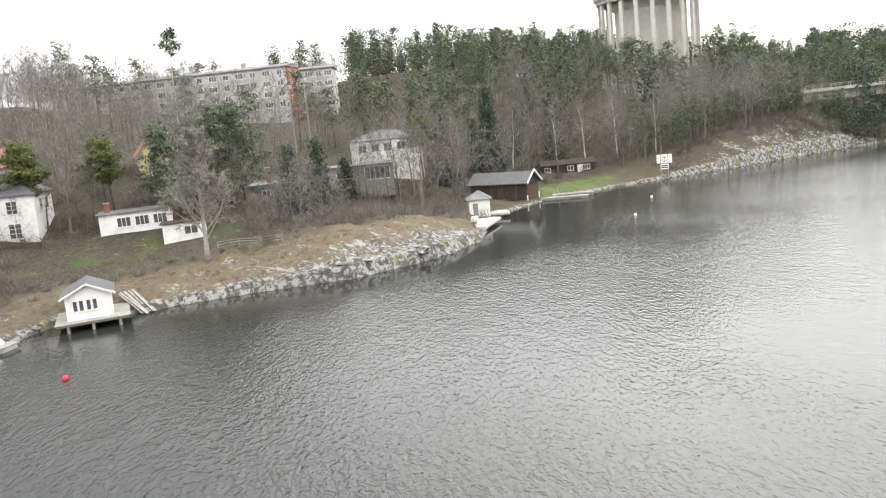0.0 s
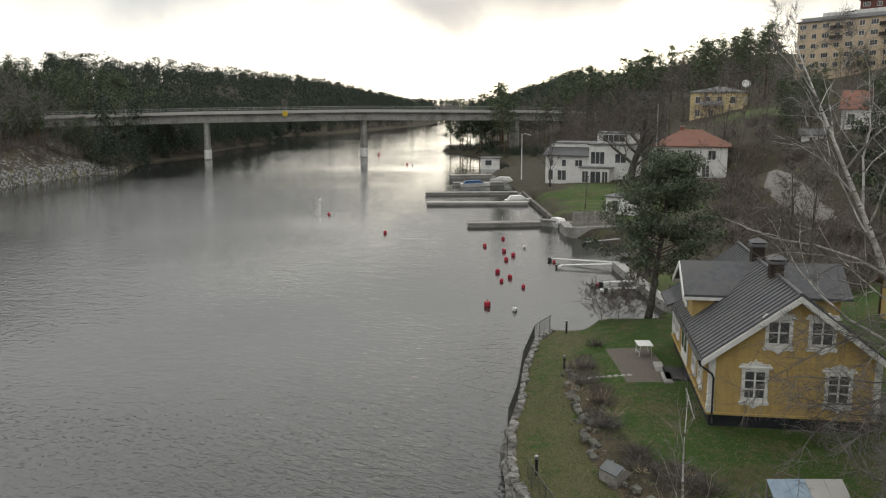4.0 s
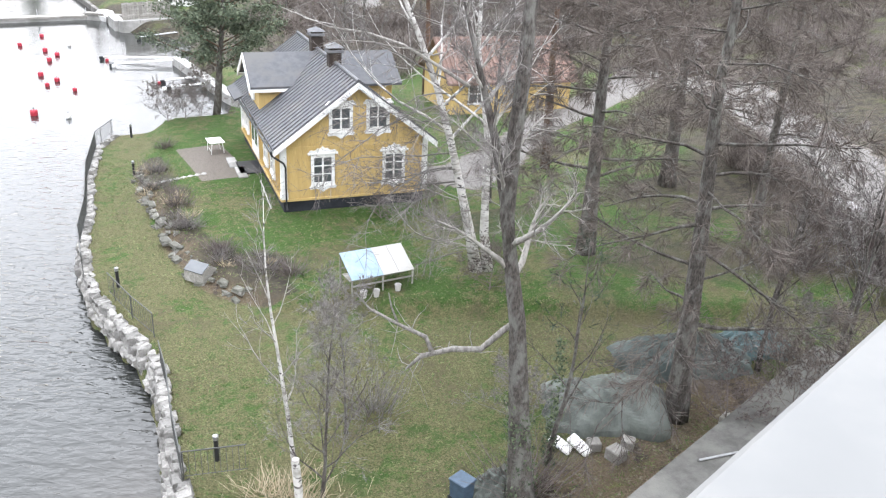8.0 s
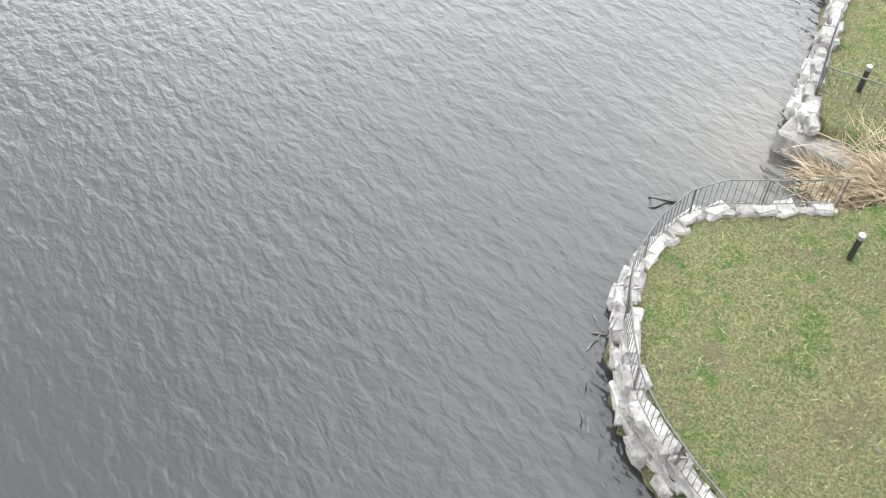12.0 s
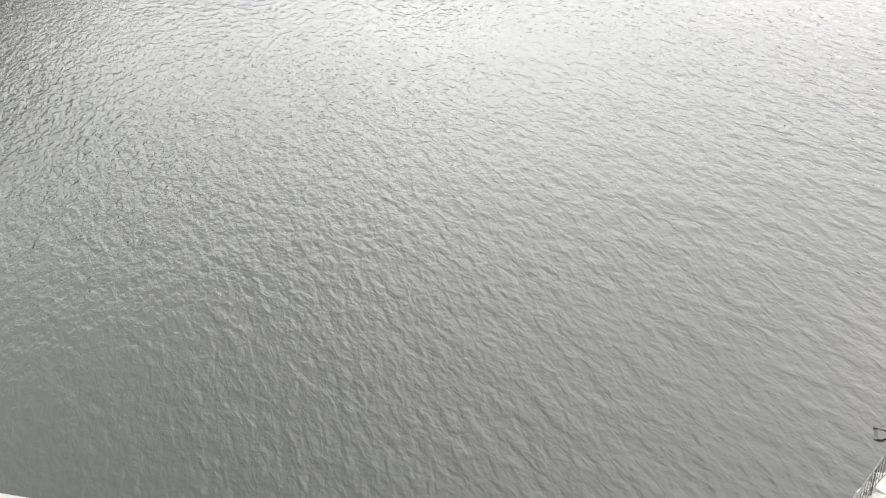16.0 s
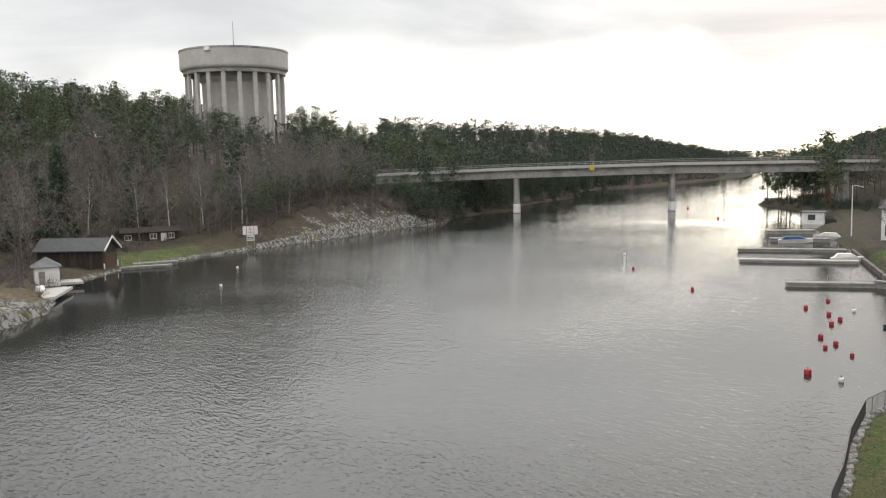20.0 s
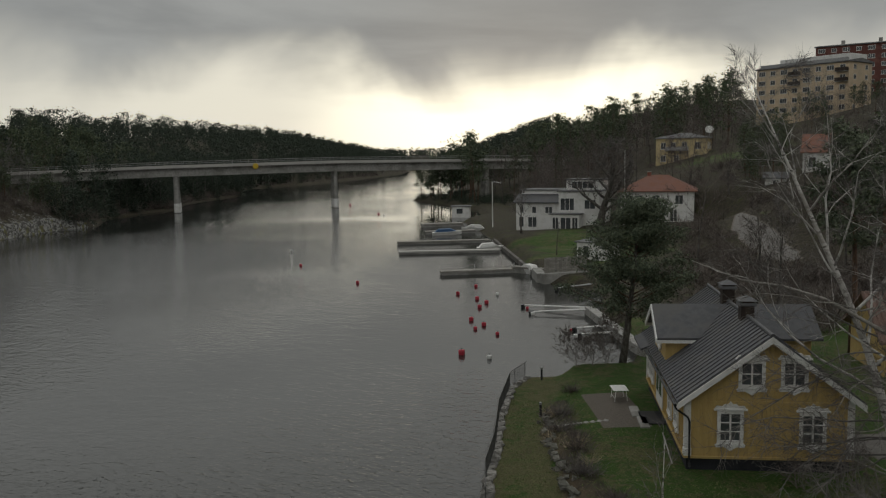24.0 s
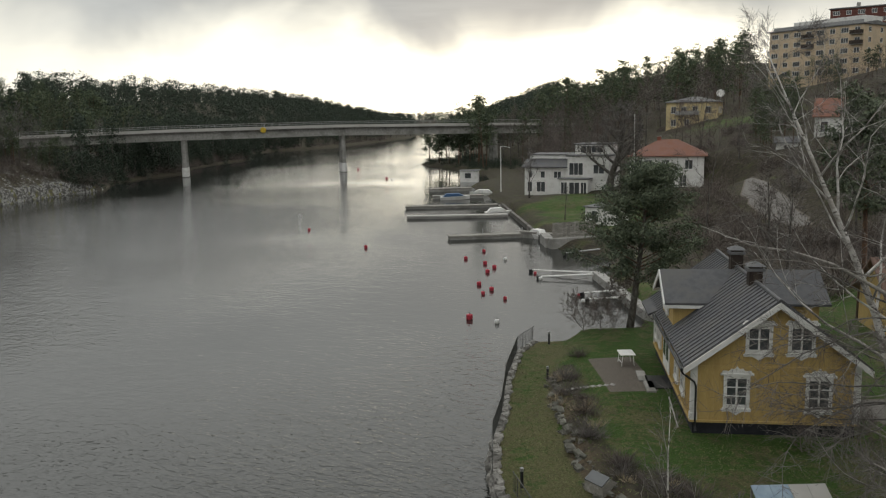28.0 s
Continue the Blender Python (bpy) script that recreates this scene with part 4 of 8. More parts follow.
# clearings: centre and half-sizes
CLEAR = [(-108, 118, 9, 22), (-146, 98, 14, 13), (66, 205, 20, 22), (24, 136, 13, 22), (22, 145, 20, 20), (39, 146, 16, 16), (74, 213, 18, 16), (46, 120, 9, 30), (72, 155, 9, 9), (-104, 34, 14, 12), (-178, 241, 24, 24), (130, 275, 30, 26), (-205, 118, 20, 45), (20, 40, 26, 34), (22, 120, 14, 20), (-128, 66, 16, 12), (-96, 104, 14, 12), (-116, 236, 9, 10)]


def wood_places(seed, count, heading, dist, keep, edge=1.2):
    """Random standing places on land: x, y, z, turn, size, squeeze, and the distance inland."""
    rng = np.random.default_rng(seed)
    a = np.radians(rng.uniform(*heading, count * 3))
    d = np.sqrt(rng.uniform(dist[0] ** 2, dist[1] ** 2, count * 3))
    x, y = np.sin(a) * d, np.cos(a) * d
    s = shore_distance(x, y)
    ok = s > edge
    for cx, cy, rx, ry in CLEAR:
        ok &= ~((np.abs(x - cx) < rx) & (np.abs(y - cy) < ry))
    ok &= keep(x, y, s, rng)
    x, y, s = x[ok][:count], y[ok][:count], s[ok][:count]
    z = ground_height(x, y) - 0.15
    k = len(x)
    # the slope below the hilltop block carries young growth only
    young = np.where((x > 0.365 * y) & (x < 0.58 * y) & (y > 120), 0.5, 1.0)
    return list(zip(x, y, z, rng.uniform(0, 6.28, k), rng.uniform(0.7, 1.15, k) * young, rng.uniform(0.8, 1.15, k)))


def wood(name, label, templates, places, bark, crown_mat, twig_mat=None):
    plant_many(name + "_trunks", label + ", trunks", [t[0] for t in templates], places, bark)
    plant_many(name + "_limbs", label + ", limbs", [t[1] for t in templates], places, twig_mat or bark) if templates[0][1].v else None
    plant_many(name + "_crowns", label + ", crowns", [t[2] for t in templates], places, crown_mat)


west_bare = wood_places(1, 700, (-92, -14), (84, 290), lambda x, y, s, r: (s < np.where(y < -0.75 * x, 170, 80) + 25 * r.random(len(s))) & (s > np.where((y > 15) & (y < 75), 34, np.where(y > 140, 7, 8))) & ~((y > 195) & (y < 262) & (s < 32)))
west_pine = wood_places(2, 600, (-75, -12), (110, 380), lambda x, y, s, r: (s > np.where(y < 95, 62, 35) + 40 * r.random(len(s)) - 25 * (y > 200)) & ((y > -0.66 * x) | (r.random(len(s)) < 0.10)) & ~((y > 195) & (y < 262) & (s < 32)))
west_spruce = wood_places(3, 60, (-60, -12), (110, 350), lambda x, y, s, r: (s > 25) & ~((y > 195) & (y < 262) & (s < 32)))
villa_trees = [(x, y, z, a, k * 0.55, q * 1.2) for x, y, z, a, k, q in wood_places(31, 46, (-88, -58), (90, 135), lambda x, y, s, r: (s > 13) & (s < 38))]
wood("villa_garden_trees", "small leafless garden trees and tall bushes before the western villas", FAR_BARE, villa_trees, M_GREY_TRUNK, M_TWIG, M_TWIG)
wood("bare_wood", "leafless grey birches and alders on the slope", FAR_BARE, west_bare, M_GREY_TRUNK, M_TWIG, M_TWIG)
wood("pine_wood", "dark green pines along the ridge", FAR_PINE, west_pine, M_PINE_BARK, M_PINE)
wood("spruce_wood", "dark spruces among the pines", FAR_SPRUCE, west_spruce, M_BARK, M_SPRUCE)
east_bare = wood_places(4, 330, (3, 62), (95, 330), lambda x, y, s, r: (s > 12) & (s < 110))
east_pine = wood_places(5, 360, (-1, 50), (215, 420), lambda x, y, s, r: (s > 4) & ((y > 235) | (s > 70)))
wood("bare_hill_wood", "leafless brown trees on the hillside", FAR_BARE, east_bare, M_BARK, M_TWIG_RED, M_TWIG_RED)
wood("pine_hill_wood", "dark pines on the hill", FAR_PINE, [(x, y, z, a, k * 1.14, q) for x, y, z, a, k, q in east_pine], M_PINE_BARK, M_PINE)
far_pine = wood_places(6, 3600, (-27, 8), (360, 1480), lambda x, y, s, r: (s > 2) & (s < 240))
wood("distant_wood", "dark conifers on the distant shores", TINY_PINE, far_pine, M_BARK, M_SPRUCE)

wood("low_shore_wood", "low dark firs and alders hanging over the water below the far bridge", FAR_SPRUCE, [(x, y, z - 0.7, a, k * 0.5, q * 1.6) for x, y, z, a, k, q in wood_places(24, 380, (-26, -11.5), (207, 480), lambda x, y, s, r: s < 7 + 4 * r.random(len(s)) - 6 * (r.random(len(s)) < 0.5), 0.2)], M_BARK, M_SPRUCE)
wood("shore_spruce_wood", "dense dark spruces by the far bridge end", FAR_SPRUCE, wood_places(14, 150, (-31, -9), (262, 520), lambda x, y, s, r: (s > 0.6) & (s < 34)), M_BARK, M_SPRUCE)
wood("slope_pine_wood", "dark pines scattered on the eastern slope", FAR_PINE, wood_places(15, 40, (20.5, 23), (95, 250), lambda x, y, s, r: s > 30) + wood_places(16, 100, (31, 48), (90, 250), lambda x, y, s, r: s > 35), M_PINE_BARK, M_PINE)


def brush(seed, height=2.6, stems=34):
    """A low tangle of thin stems."""
    rng = np.random.default_rng(seed)
    s = Shape()
    for _ in range(stems):
        a, r = rng.uniform(0, 6.28), abs(rng.normal()) * 0.9
        p = np.array([math.cos(a) * r, math.sin(a) * r, 0.0])
        d = np.array([rng.normal() * 0.5, rng.normal() * 0.5, 1.0])
        q = branch_line(p, d / np.linalg.norm(d), height * rng.uniform(0.5, 1.0), 2, 0.25, 0, rng)
        for k in range(4):
            e = q[1] + rng.normal(size=3) * height * 0.28 + (0, 0, 0.3)
            w = any_side(d, rng) * 0.03
            s.add([q[0 if k == 0 else 1] - w, q[0 if k == 0 else 1] + w, e], [(0, 1, 2)])
    return s


wood("rock_slope_wood", "young pines on the slope above the western rock", FAR_PINE, [(x, y, z, a, k * 0.55, q * 1.1) for x, y, z, a, k, q in wood_places(33, 70, (-38, -22), (165, 245), lambda x, y, s, r: (s > 7) & (s < 30) & (y > 146))], M_PINE_BARK, M_PINE)
wood("rock_slope_birches", "slender leafless birches on the slope above the western rock", FAR_BARE, [(x, y, z, a, k * 0.8, q) for x, y, z, a, k, q in wood_places(34, 90, (-44, -22), (150, 245), lambda x, y, s, r: (s > 8) & (s < 34) & (y > 140))], M_GREY_TRUNK, M_TWIG, M_TWIG)


BRUSH = [brush(300 + i) for i in range(5)]
plant_many("west_brush", "leafless brown undergrowth on the western slope", BRUSH, wood_places(8, 1200, (-92, -14), (84, 230), lambda x, y, s, r: (s > np.where((y > 15) & (y < 75), 9, 1.5)) & (s < 60) & ~((y > 150) & (y < 206) & (s < 5))), M_TWIG_RED, "undergrowth")
plant_many("east_brush", "leafless brown undergrowth on the eastern slope", BRUSH, wood_places(9, 950, (6, 66), (62, 240), lambda x, y, s, r: (s > 18) & (s < 95)), M_TWIG_RED, "undergrowth")
plant_many("shore_brush", "leafless brown bushes along the far western shore", BRUSH, wood_places(10, 1100, (-24, -4), (215, 700), lambda x, y, s, r: (s > 0.4) & (s < 12)), M_TWIG_RED, "undergrowth")
plant_many("bridge_brush", "dense brown bushes along the shore below the far bridge", BRUSH, [(x, y, z, a, k * 1.5, q) for x, y, z, a, k, q in wood_places(18, 420, (-28, -12), (204, 400), lambda x, y, s, r: (s < 8), 0.1)], M_TWIG_LARCH, "undergrowth")
plant_many("point_brush", "low dark bushes on the eastern point", BRUSH, wood_places(19, 160, (-2, 6), (245, 330), lambda x, y, s, r: (s > 0.3) & (s < 20)), M_SPRUCE, "undergrowth")
wood("shore_wood", "mixed dark trees along the shore beyond the bridge", FAR_PINE[:3], wood_places(12, 320, (-24, -3.5), (225, 800), lambda x, y, s, r: (s > 1.5) & (s < 50)), M_BARK, M_SPRUCE)


def slope_bushes():
    """Dark leafless bushes and hedges on the open slope behind the quay."""
    rng = np.random.default_rng(63)
    x, y = rng.uniform(22, 66, 420), rng.uniform(66, 136, 420)
    road = np.abs(x - np.interp(y, [100, 118, 128], [44.6, 45.2, 47.5])) < 4.5
    ok = (shore_distance(x, y) > 5) & ~(road & (y > 98)) & (x > np.interp(y, [66, 100, 104, 136], [24, 24, 33, 40]))
    x, y = x[ok], y[ok]
    z = ground_height(x, y) - 0.1
    plant_many("slope_bushes", "dark leafless bushes and hedges on the open eastern slope", BRUSH, list(zip(x, y, z, rng.uniform(0, 6.28, len(x)), rng.uniform(0.7, 1.5, len(x)), rng.uniform(0.9, 1.4, len(x)))), M_TWIG_LARCH, "undergrowth")


slope_bushes()

# ---- broken rock on the western banks ----
def boulder(seed):
    rng = np.random.default_rng(seed)
    s = Shape().box((-1, -0.8, -0.5), (1, 0.8, 0.5), bevel=0.35)
    s.v[0] = s.v[0] * rng.uniform(0.7, 1.2, 3) + rng.normal(size=s.v[0].shape) * 0.13
    return s


def boulders():
    rng = np.random.default_rng(21)
    spots = []
    for lo, hi, n, reach in ((16, 70, 16, 4),):
        y = rng.uniform(lo, hi, n * 8)
        x = rng.uniform(-112, -74, n * 8)
        s = shore_distance(x, y)
        ok = (s > -0.3) & (s < reach * rng.random(n * 8) ** 1.3)
        x, y = x[ok][:n], y[ok][:n]
        z = ground_height(x, y)
        for a, b, c in zip(x, y, z):
            k = rng.uniform(0.25, 0.75)
            spots.append((a, b, c - 0.34 * k, rng.uniform(0, 6.28), k, rng.uniform(1.0, 2.2)))
    plant_many("boulders", "cracked grey granite boulders and ledges along the western shore", [boulder(400 + i) for i in range(7)], spots, M_ROCK, "rocks")


M_ROCK = material("lichened_granite", (0.21, 0.205, 0.195), 0.95, second=(0.11, 0.107, 0.10), scale=1.1, third=(0.36, 0.355, 0.34), third_scale=0.35, bump=0.08, bump_scale=3.0, third_sharp=(0.5, 0.6))
boulders()

# ---- building kit ----
def face(side, w, d):
    """The frame of one wall of a w by d house: x runs along it as seen from outside, y goes inwards."""
    return {"S": pose(0, 0, 0), "E": pose(w, 0, 0, 0, 0, 90), "N": pose(w, d, 0, 0, 0, 180), "W": pose(0, d, 0, 0, 0, -90)}[side]


WINDOW_KITS = {}


def window_kit(w, h, cols, rows, trim, frame_mat, bar=0.04):
    key = (w, h, cols, rows, trim, frame_mat.name)
    if key not in WINDOW_KITS:
        t = trim
        ring = []
        for y in (-0.07, 0.01):
            for a, b in ((w / 2 + t, h / 2 + t), (w / 2, h / 2)):
                ring += [(-a, y, -b), (a, y, -b), (a, y, b), (-a, y, b)]
        faces = []
        for k in range(4):
            n = (k + 1) % 4
            faces += [(k, n, 4 + n, 4 + k), (12 + k, 12 + n, 8 + n, 8 + k), (8 + k, 8 + n, n, k), (4 + k, 4 + n, 12 + n, 12 + k)]
        fr = Shape().add(ring, faces)
        sill = Shape().box((-w / 2 - t - 0.04, -0.10, -h / 2 - t - 0.04), (w / 2 + t + 0.04, 0.008, -h / 2 - t))
        pane = Shape().box((-w / 2, -0.012, -h / 2), (w / 2, 0.006, h / 2))
        upright = Shape().box((-bar, -0.05, -h / 2), (bar, -0.0125, h / 2))
        cross = Shape().box((-w / 2, -0.04, -bar * 0.6), (w / 2, -0.014, bar * 0.6))
        WINDOW_KITS[key] = fr.mesh("window", frame_mat), pane.mesh("pane", M_GLASS), sill.mesh("sill", frame_mat), upright.mesh("glazing_bar", frame_mat), cross.mesh("glazing_bar", frame_mat)
    return WINDOW_KITS[key]


def window(parent, side_m, u, z, w, h, cols=2, rows=1, trim=0.1, mat=None, label=""):
    fr, pane, sill, upright, cross = window_kit(w, h, cols, rows, trim, mat or M_WHITE)
    ob = part("window", fr, None, parent, label)
    ob.matrix_basis = side_m @ pose(u, 0, z)
    part("pane", pane, None, ob)
    part("sill", sill, None, ob)
    for i in range(1, cols):
        part("glazing_bar", upright, None, ob).matrix_basis = pose(-w / 2 + w * i / cols, 0, 0)
    for i in range(1, rows):
        part("glazing_bar", cross, None, ob).matrix_basis = pose(0, 0, -h / 2 + h * i / rows)
    return ob


def gable_roof(w, d, z, rise, over, thick, along="y"):
    """Two slabs with a ridge along y (or x), over walls of height z."""
    shapes = []
    half = (w if along == "y" else d) / 2
    k = rise / half
    ln = d if along == "y" else w
    for sgn in (-1, 1):
        prof = [(half, z + rise), (half + sgn * (half + over), z - k * over), (half + sgn * (half + over), z - k * over + thick), (half, z + rise + thick)]
        s = Shape()
        s.prism(prof if sgn > 0 else prof[::-1], -over, ln + over, "y" if along == "y" else "x")
        shapes.append(s)
    return shapes


def hip_roof(w, d, z, rise, over, thick, inset):
    s = Shape()
    a, b = -over, over
    lo = [(a, a, z), (w + b, a, z), (w + b, d + b, z), (a, d + b, z)]
    if w >= d:
        top = [(inset, d / 2, z + rise), (w - inset, d / 2, z + rise)]
        fs = [(0, 1, 5, 4), (1, 2, 5), (2, 3, 4, 5), (3, 0, 4)]
    else:
        top = [(w / 2, inset, z + rise), (w / 2, d - inset, z + rise)]
        fs = [(0, 1, 4), (1, 2, 5, 4), (2, 3, 5), (3, 0, 4, 5)]
    s.add(lo + top, fs + [(3, 2, 1, 0)])
    s.box((a, a, z - thick), (w + b, d + b, z - 0.004))
    return s


def gable_walls(w, d, z0, z, rise, along="y"):
    s = Shape().box((0, 0, z0), (w, d, z))
    if rise:
        if along == "y":
            s.prism([(0, z), (w, z), (w / 2, z + rise)], 0, d, "y")
        else:
            s.prism([(0, z), (d, z), (d / 2, z + rise)], 0, w, "x")
    return s


def house(label, m, w, d, h, roof="gable", rise=2.0, along="y", over=0.4, wall_mat=None, roof_mat=None, below=1.5, windows=(), chimneys=(), name="house", trim_mat=None, thick=0.16, inset=None, ribs=0.0, group=""):
    """A building with walls, roof, windows and chimneys; windows: side, u, z, w, h, cols, rows."""
    ob = thing(name, label, "house", m, group)
    part("wall", gable_walls(w, d, -below, h, rise if roof == "gable" else 0, along), wall_mat or M_WHITE, ob)
    if roof == "gable":
        for s in gable_roof(w, d, h, rise, over, thick, along):
            part("roof", s, roof_mat or M_ROOF, ob)
    elif roof == "hip":
        part("roof", hip_roof(w, d, h + thick, rise, over, thick, inset if inset is not None else min(w, d) / 2), roof_mat or M_ROOF, ob)
    else:
        part("roof", Shape().box((-over, -over, h), (w + over, d + over, h + thick), bevel=0.03), roof_mat or M_FELT, ob)
    for side, u, z, ww, hh, cols, rows in windows:
        window(ob, face(side, w, d), u, z, ww, hh, cols, rows, 0.09, trim_mat)
    for x, y, top in chimneys:
        c = part("chimney", Shape().box((x - 0.35, y - 0.35, h), (x + 0.35, y + 0.35, top), bevel=0.03), M_BRICK, ob)
        part("cap", Shape().box((x - 0.45, y - 0.45, top), (x + 0.45, y + 0.45, top + 0.12), bevel=0.03), M_CONCRETE, c)
    return ob


def row(side, z, us, w, h, cols=2, rows=1):
    return [(side, u, z, w, h, cols, rows) for u in us]


# ---- far bridge ----
def far_bridge():
    ob = thing("road_bridge", "long grey concrete girder bridge across the lake", "bridge")
    ax, ay, bx, by = -126.0, 240.6, 45.0, 281.2
    length = math.hypot(bx - ax, by - ay)
    ob.matrix_world = pose(ax, ay, 0, 0, 0, math.degrees(math.atan2(by - ay, bx - ax)))
    xs = np.linspace(-6, length, 40)
    top = np.interp(xs, [-6, 0, 45, 95, 150, length], [13.4, 13.6, 14.6, 15.1, 14.7, 14.2])

    def run(name, y0, y1, z0, z1, mat, label=""):
        s = Shape()
        vs, fs = [], []
        for x, t in zip(xs, top):
            vs += [(x, y0, t + z0), (x, y1, t + z0), (x, y1, t + z1), (x, y0, t + z1)]
        for i in range(len(xs) - 1):
            a = i * 4
            fs += [(a + j, a + (j + 1) % 4, a + 4 + (j + 1) % 4, a + 4 + j) for j in range(4)]
        fs += [(3, 2, 1, 0), (len(vs) - 4, len(vs) - 3, len(vs) - 2, len(vs) - 1)]
        s.add(vs, fs)
        return part(name, s, mat, ob, label)

    run("girder", 1.2, 8.8, -3.3, -0.6, M_CONCRETE)
    run("deck", 0, 10, -0.6, -0.15, M_CONCRETE)
    run("edge_beam", -0.25, 0.1, -0.75, 0.12, M_PALE_CONCRETE, "pale edge beam catching the light")
    run("edge_beam", 9.9, 10.25, -0.75, 0.12, M_PALE_CONCRETE, "pale edge beam catching the light")
    for y in (0.0, 9.98):
        run("top_rail", y - 0.06, y + 0.06, 1.12, 1.22, M_STEEL)
        run("middle_rail", y - 0.03, y + 0.03, 0.62, 0.68, M_STEEL)
    post = Shape().box((-0.04, -0.04, 0), (0.04, 0.04, 1.1)).mesh("post", M_STEEL)
    for x in np.arange(0, length, 2.5):
        for y in (0.0, 9.98):
            o = part("post", post, None, ob)
            o.matrix_basis = pose(x, y, float(np.interp(x, xs, top)) + 0.12)
    for x in (47.9, 96.9, 148.0):
        z = float(np.interp(x, xs, top)) - 3.3
        for y in (2.6, 7.4):
            p = part("pier", Shape().lathe([(0.95, -2.0), (0.85, 4.0), (0.75, z)], 14, (x, y, 0)), M_CONCRETE, ob)
            if x < 140:
                part("white_band", Shape().lathe([(1.0, 0.2), (0.99, 3.0)], 14, (x, y, 0)), M_WHITE, p, "white painted band at the waterline")
    sign = part("sign_plate", Shape().lathe([(0.0, 0), (0.9, 0.02), (0.9, 0.1), (0.0, 0.12)], 16), material("yellow_sign", (0.6, 0.42, 0.05)), ob, "round yellow sign on the girder")
    sign.matrix_basis = pose(72.0, -0.28, 14.0, 90)


far_bridge()


# ---- water tower ----
def water_tower():
    ob = thing("water_tower", "round grey concrete water tower on columns above the wood", "water tower", pose(-178, 241.5, 14))
    part("tank", Shape().lathe([(16.8, 35.3), (18.2, 36.2), (18.45, 36.8), (18.45, 42.3), (18.3, 42.7), (17.9, 42.6), (4, 43.4), (0.05, 43.6)], 56), M_PALE_CONCRETE, ob)
    part("rim", Shape().lathe([(18.5, 42.1), (18.6, 42.2), (18.6, 42.75), (18.2, 42.8)], 56), M_CONCRETE, ob)
    part("core", Shape().lathe([(11.4, 0), (11.4, 31.8), (12.6, 33.0), (12.6, 35.3)], 40), M_PALE_CONCRETE, ob)
    part("ring", Shape().lathe([(15.8, 34.6), (17.4, 34.6), (17.4, 35.6), (15.8, 35.6)], 48), M_CONCRETE, ob)
    col = Shape().box((-0.55, -0.7, 0), (0.55, 0.7, 34.9), bevel=0.1).mesh("column", M_PALE_CONCRETE)
    for k in range(20):
        a = 2 * math.pi * k / 20 + 0.09
        o = part("column", col, None, ob)
        o.matrix_basis = pose(16.4 * math.cos(a), 16.4 * math.sin(a), 0, 0, 0, math.degrees(a))
    part("mast", Shape().tube([(0, 0, 43.4), (0, 0, 53.5)], [0.25, 0.08], 6), M_STEEL, ob)
    hatch = part("hatch", Shape().box((-1.0, -0.5, 0), (1.0, 0.4, 1.3), bevel=0.05), M_WHITE, ob)
    hatch.matrix_basis = pose(3.0, -18.3, 41.2, 0, 0, 10)


water_tower()


# ---- apartment blocks ----
def apartment(label, m, w, d, storeys, bays, wall_mat, roof_mat=None, balconies=(), end_mat=None, below=6.0, ends=2):
    ob = thing("apartment_building", label, "apartment building", m)
    h = storeys * 2.9
    part("wall", Shape().box((0, 0, -below), (w, d, h)), wall_mat, ob)
    if end_mat:
        part("end_wall", Shape().box((w, -0.05, -below), (w + 0.25, d + 0.05, h + 0.1)), end_mat, ob, "red brick end wall")
    r = part("roof", Shape().box((-0.5, -0.5, h), (w + 0.5, d + 0.5, h + 0.35), bevel=0.05).prism([(-0.4, h + 0.35), (d + 0.4, h + 0.35), (d / 2, h + 1.3)], -0.4, w + 0.4, "x"), roof_mat or M_FELT, ob)
    for k in range(3):
        x = w * (0.2 + 0.3 * k)
        part("chimney", Shape().box((x - 0.6, d / 2 - 0.5, h + 0.8), (x + 0.6, d / 2 + 0.5, h + 2.6), bevel=0.05), M_CONCRETE, r)
    for s in range(storeys):
        z = s * 2.9 + 1.55
        for b in range(bays):
            u = (b + 0.5) * w / bays
            if (s, b) in balconies:
                bal = part("balcony", Shape().box((u - 1.7, -1.3, z - 1.4), (u + 1.7, 0, z - 1.25)), M_CONCRETE, ob)
                part("railing", Shape().box((u - 1.7, -1.34, z - 1.25), (u + 1.7, -1.3, z - 0.2)).box((u - 1.72, -1.3, z - 1.25), (u - 1.68, 0, z - 0.2)).box((u + 1.68, -1.3, z - 1.25), (u + 1.72, 0, z - 0.2)), M_BROWN_WOOD, bal)
            window(ob, face("S", w, d), u, z, 1.5 if b % 2 else 2.1, 1.3, 2 if b % 2 else 3, 1, 0.08)
        for b in range(ends):
            window(ob, face("E", w + 0.25 if end_mat else w, d), (b + 0.5) * d / ends, z, 1.3, 1.3, 2, 1, 0.08)
    return ob


def at_bearing(heading, dist, z):
    a = radians(heading)
    return math.sin(a) * dist, math.cos(a) * dist, z


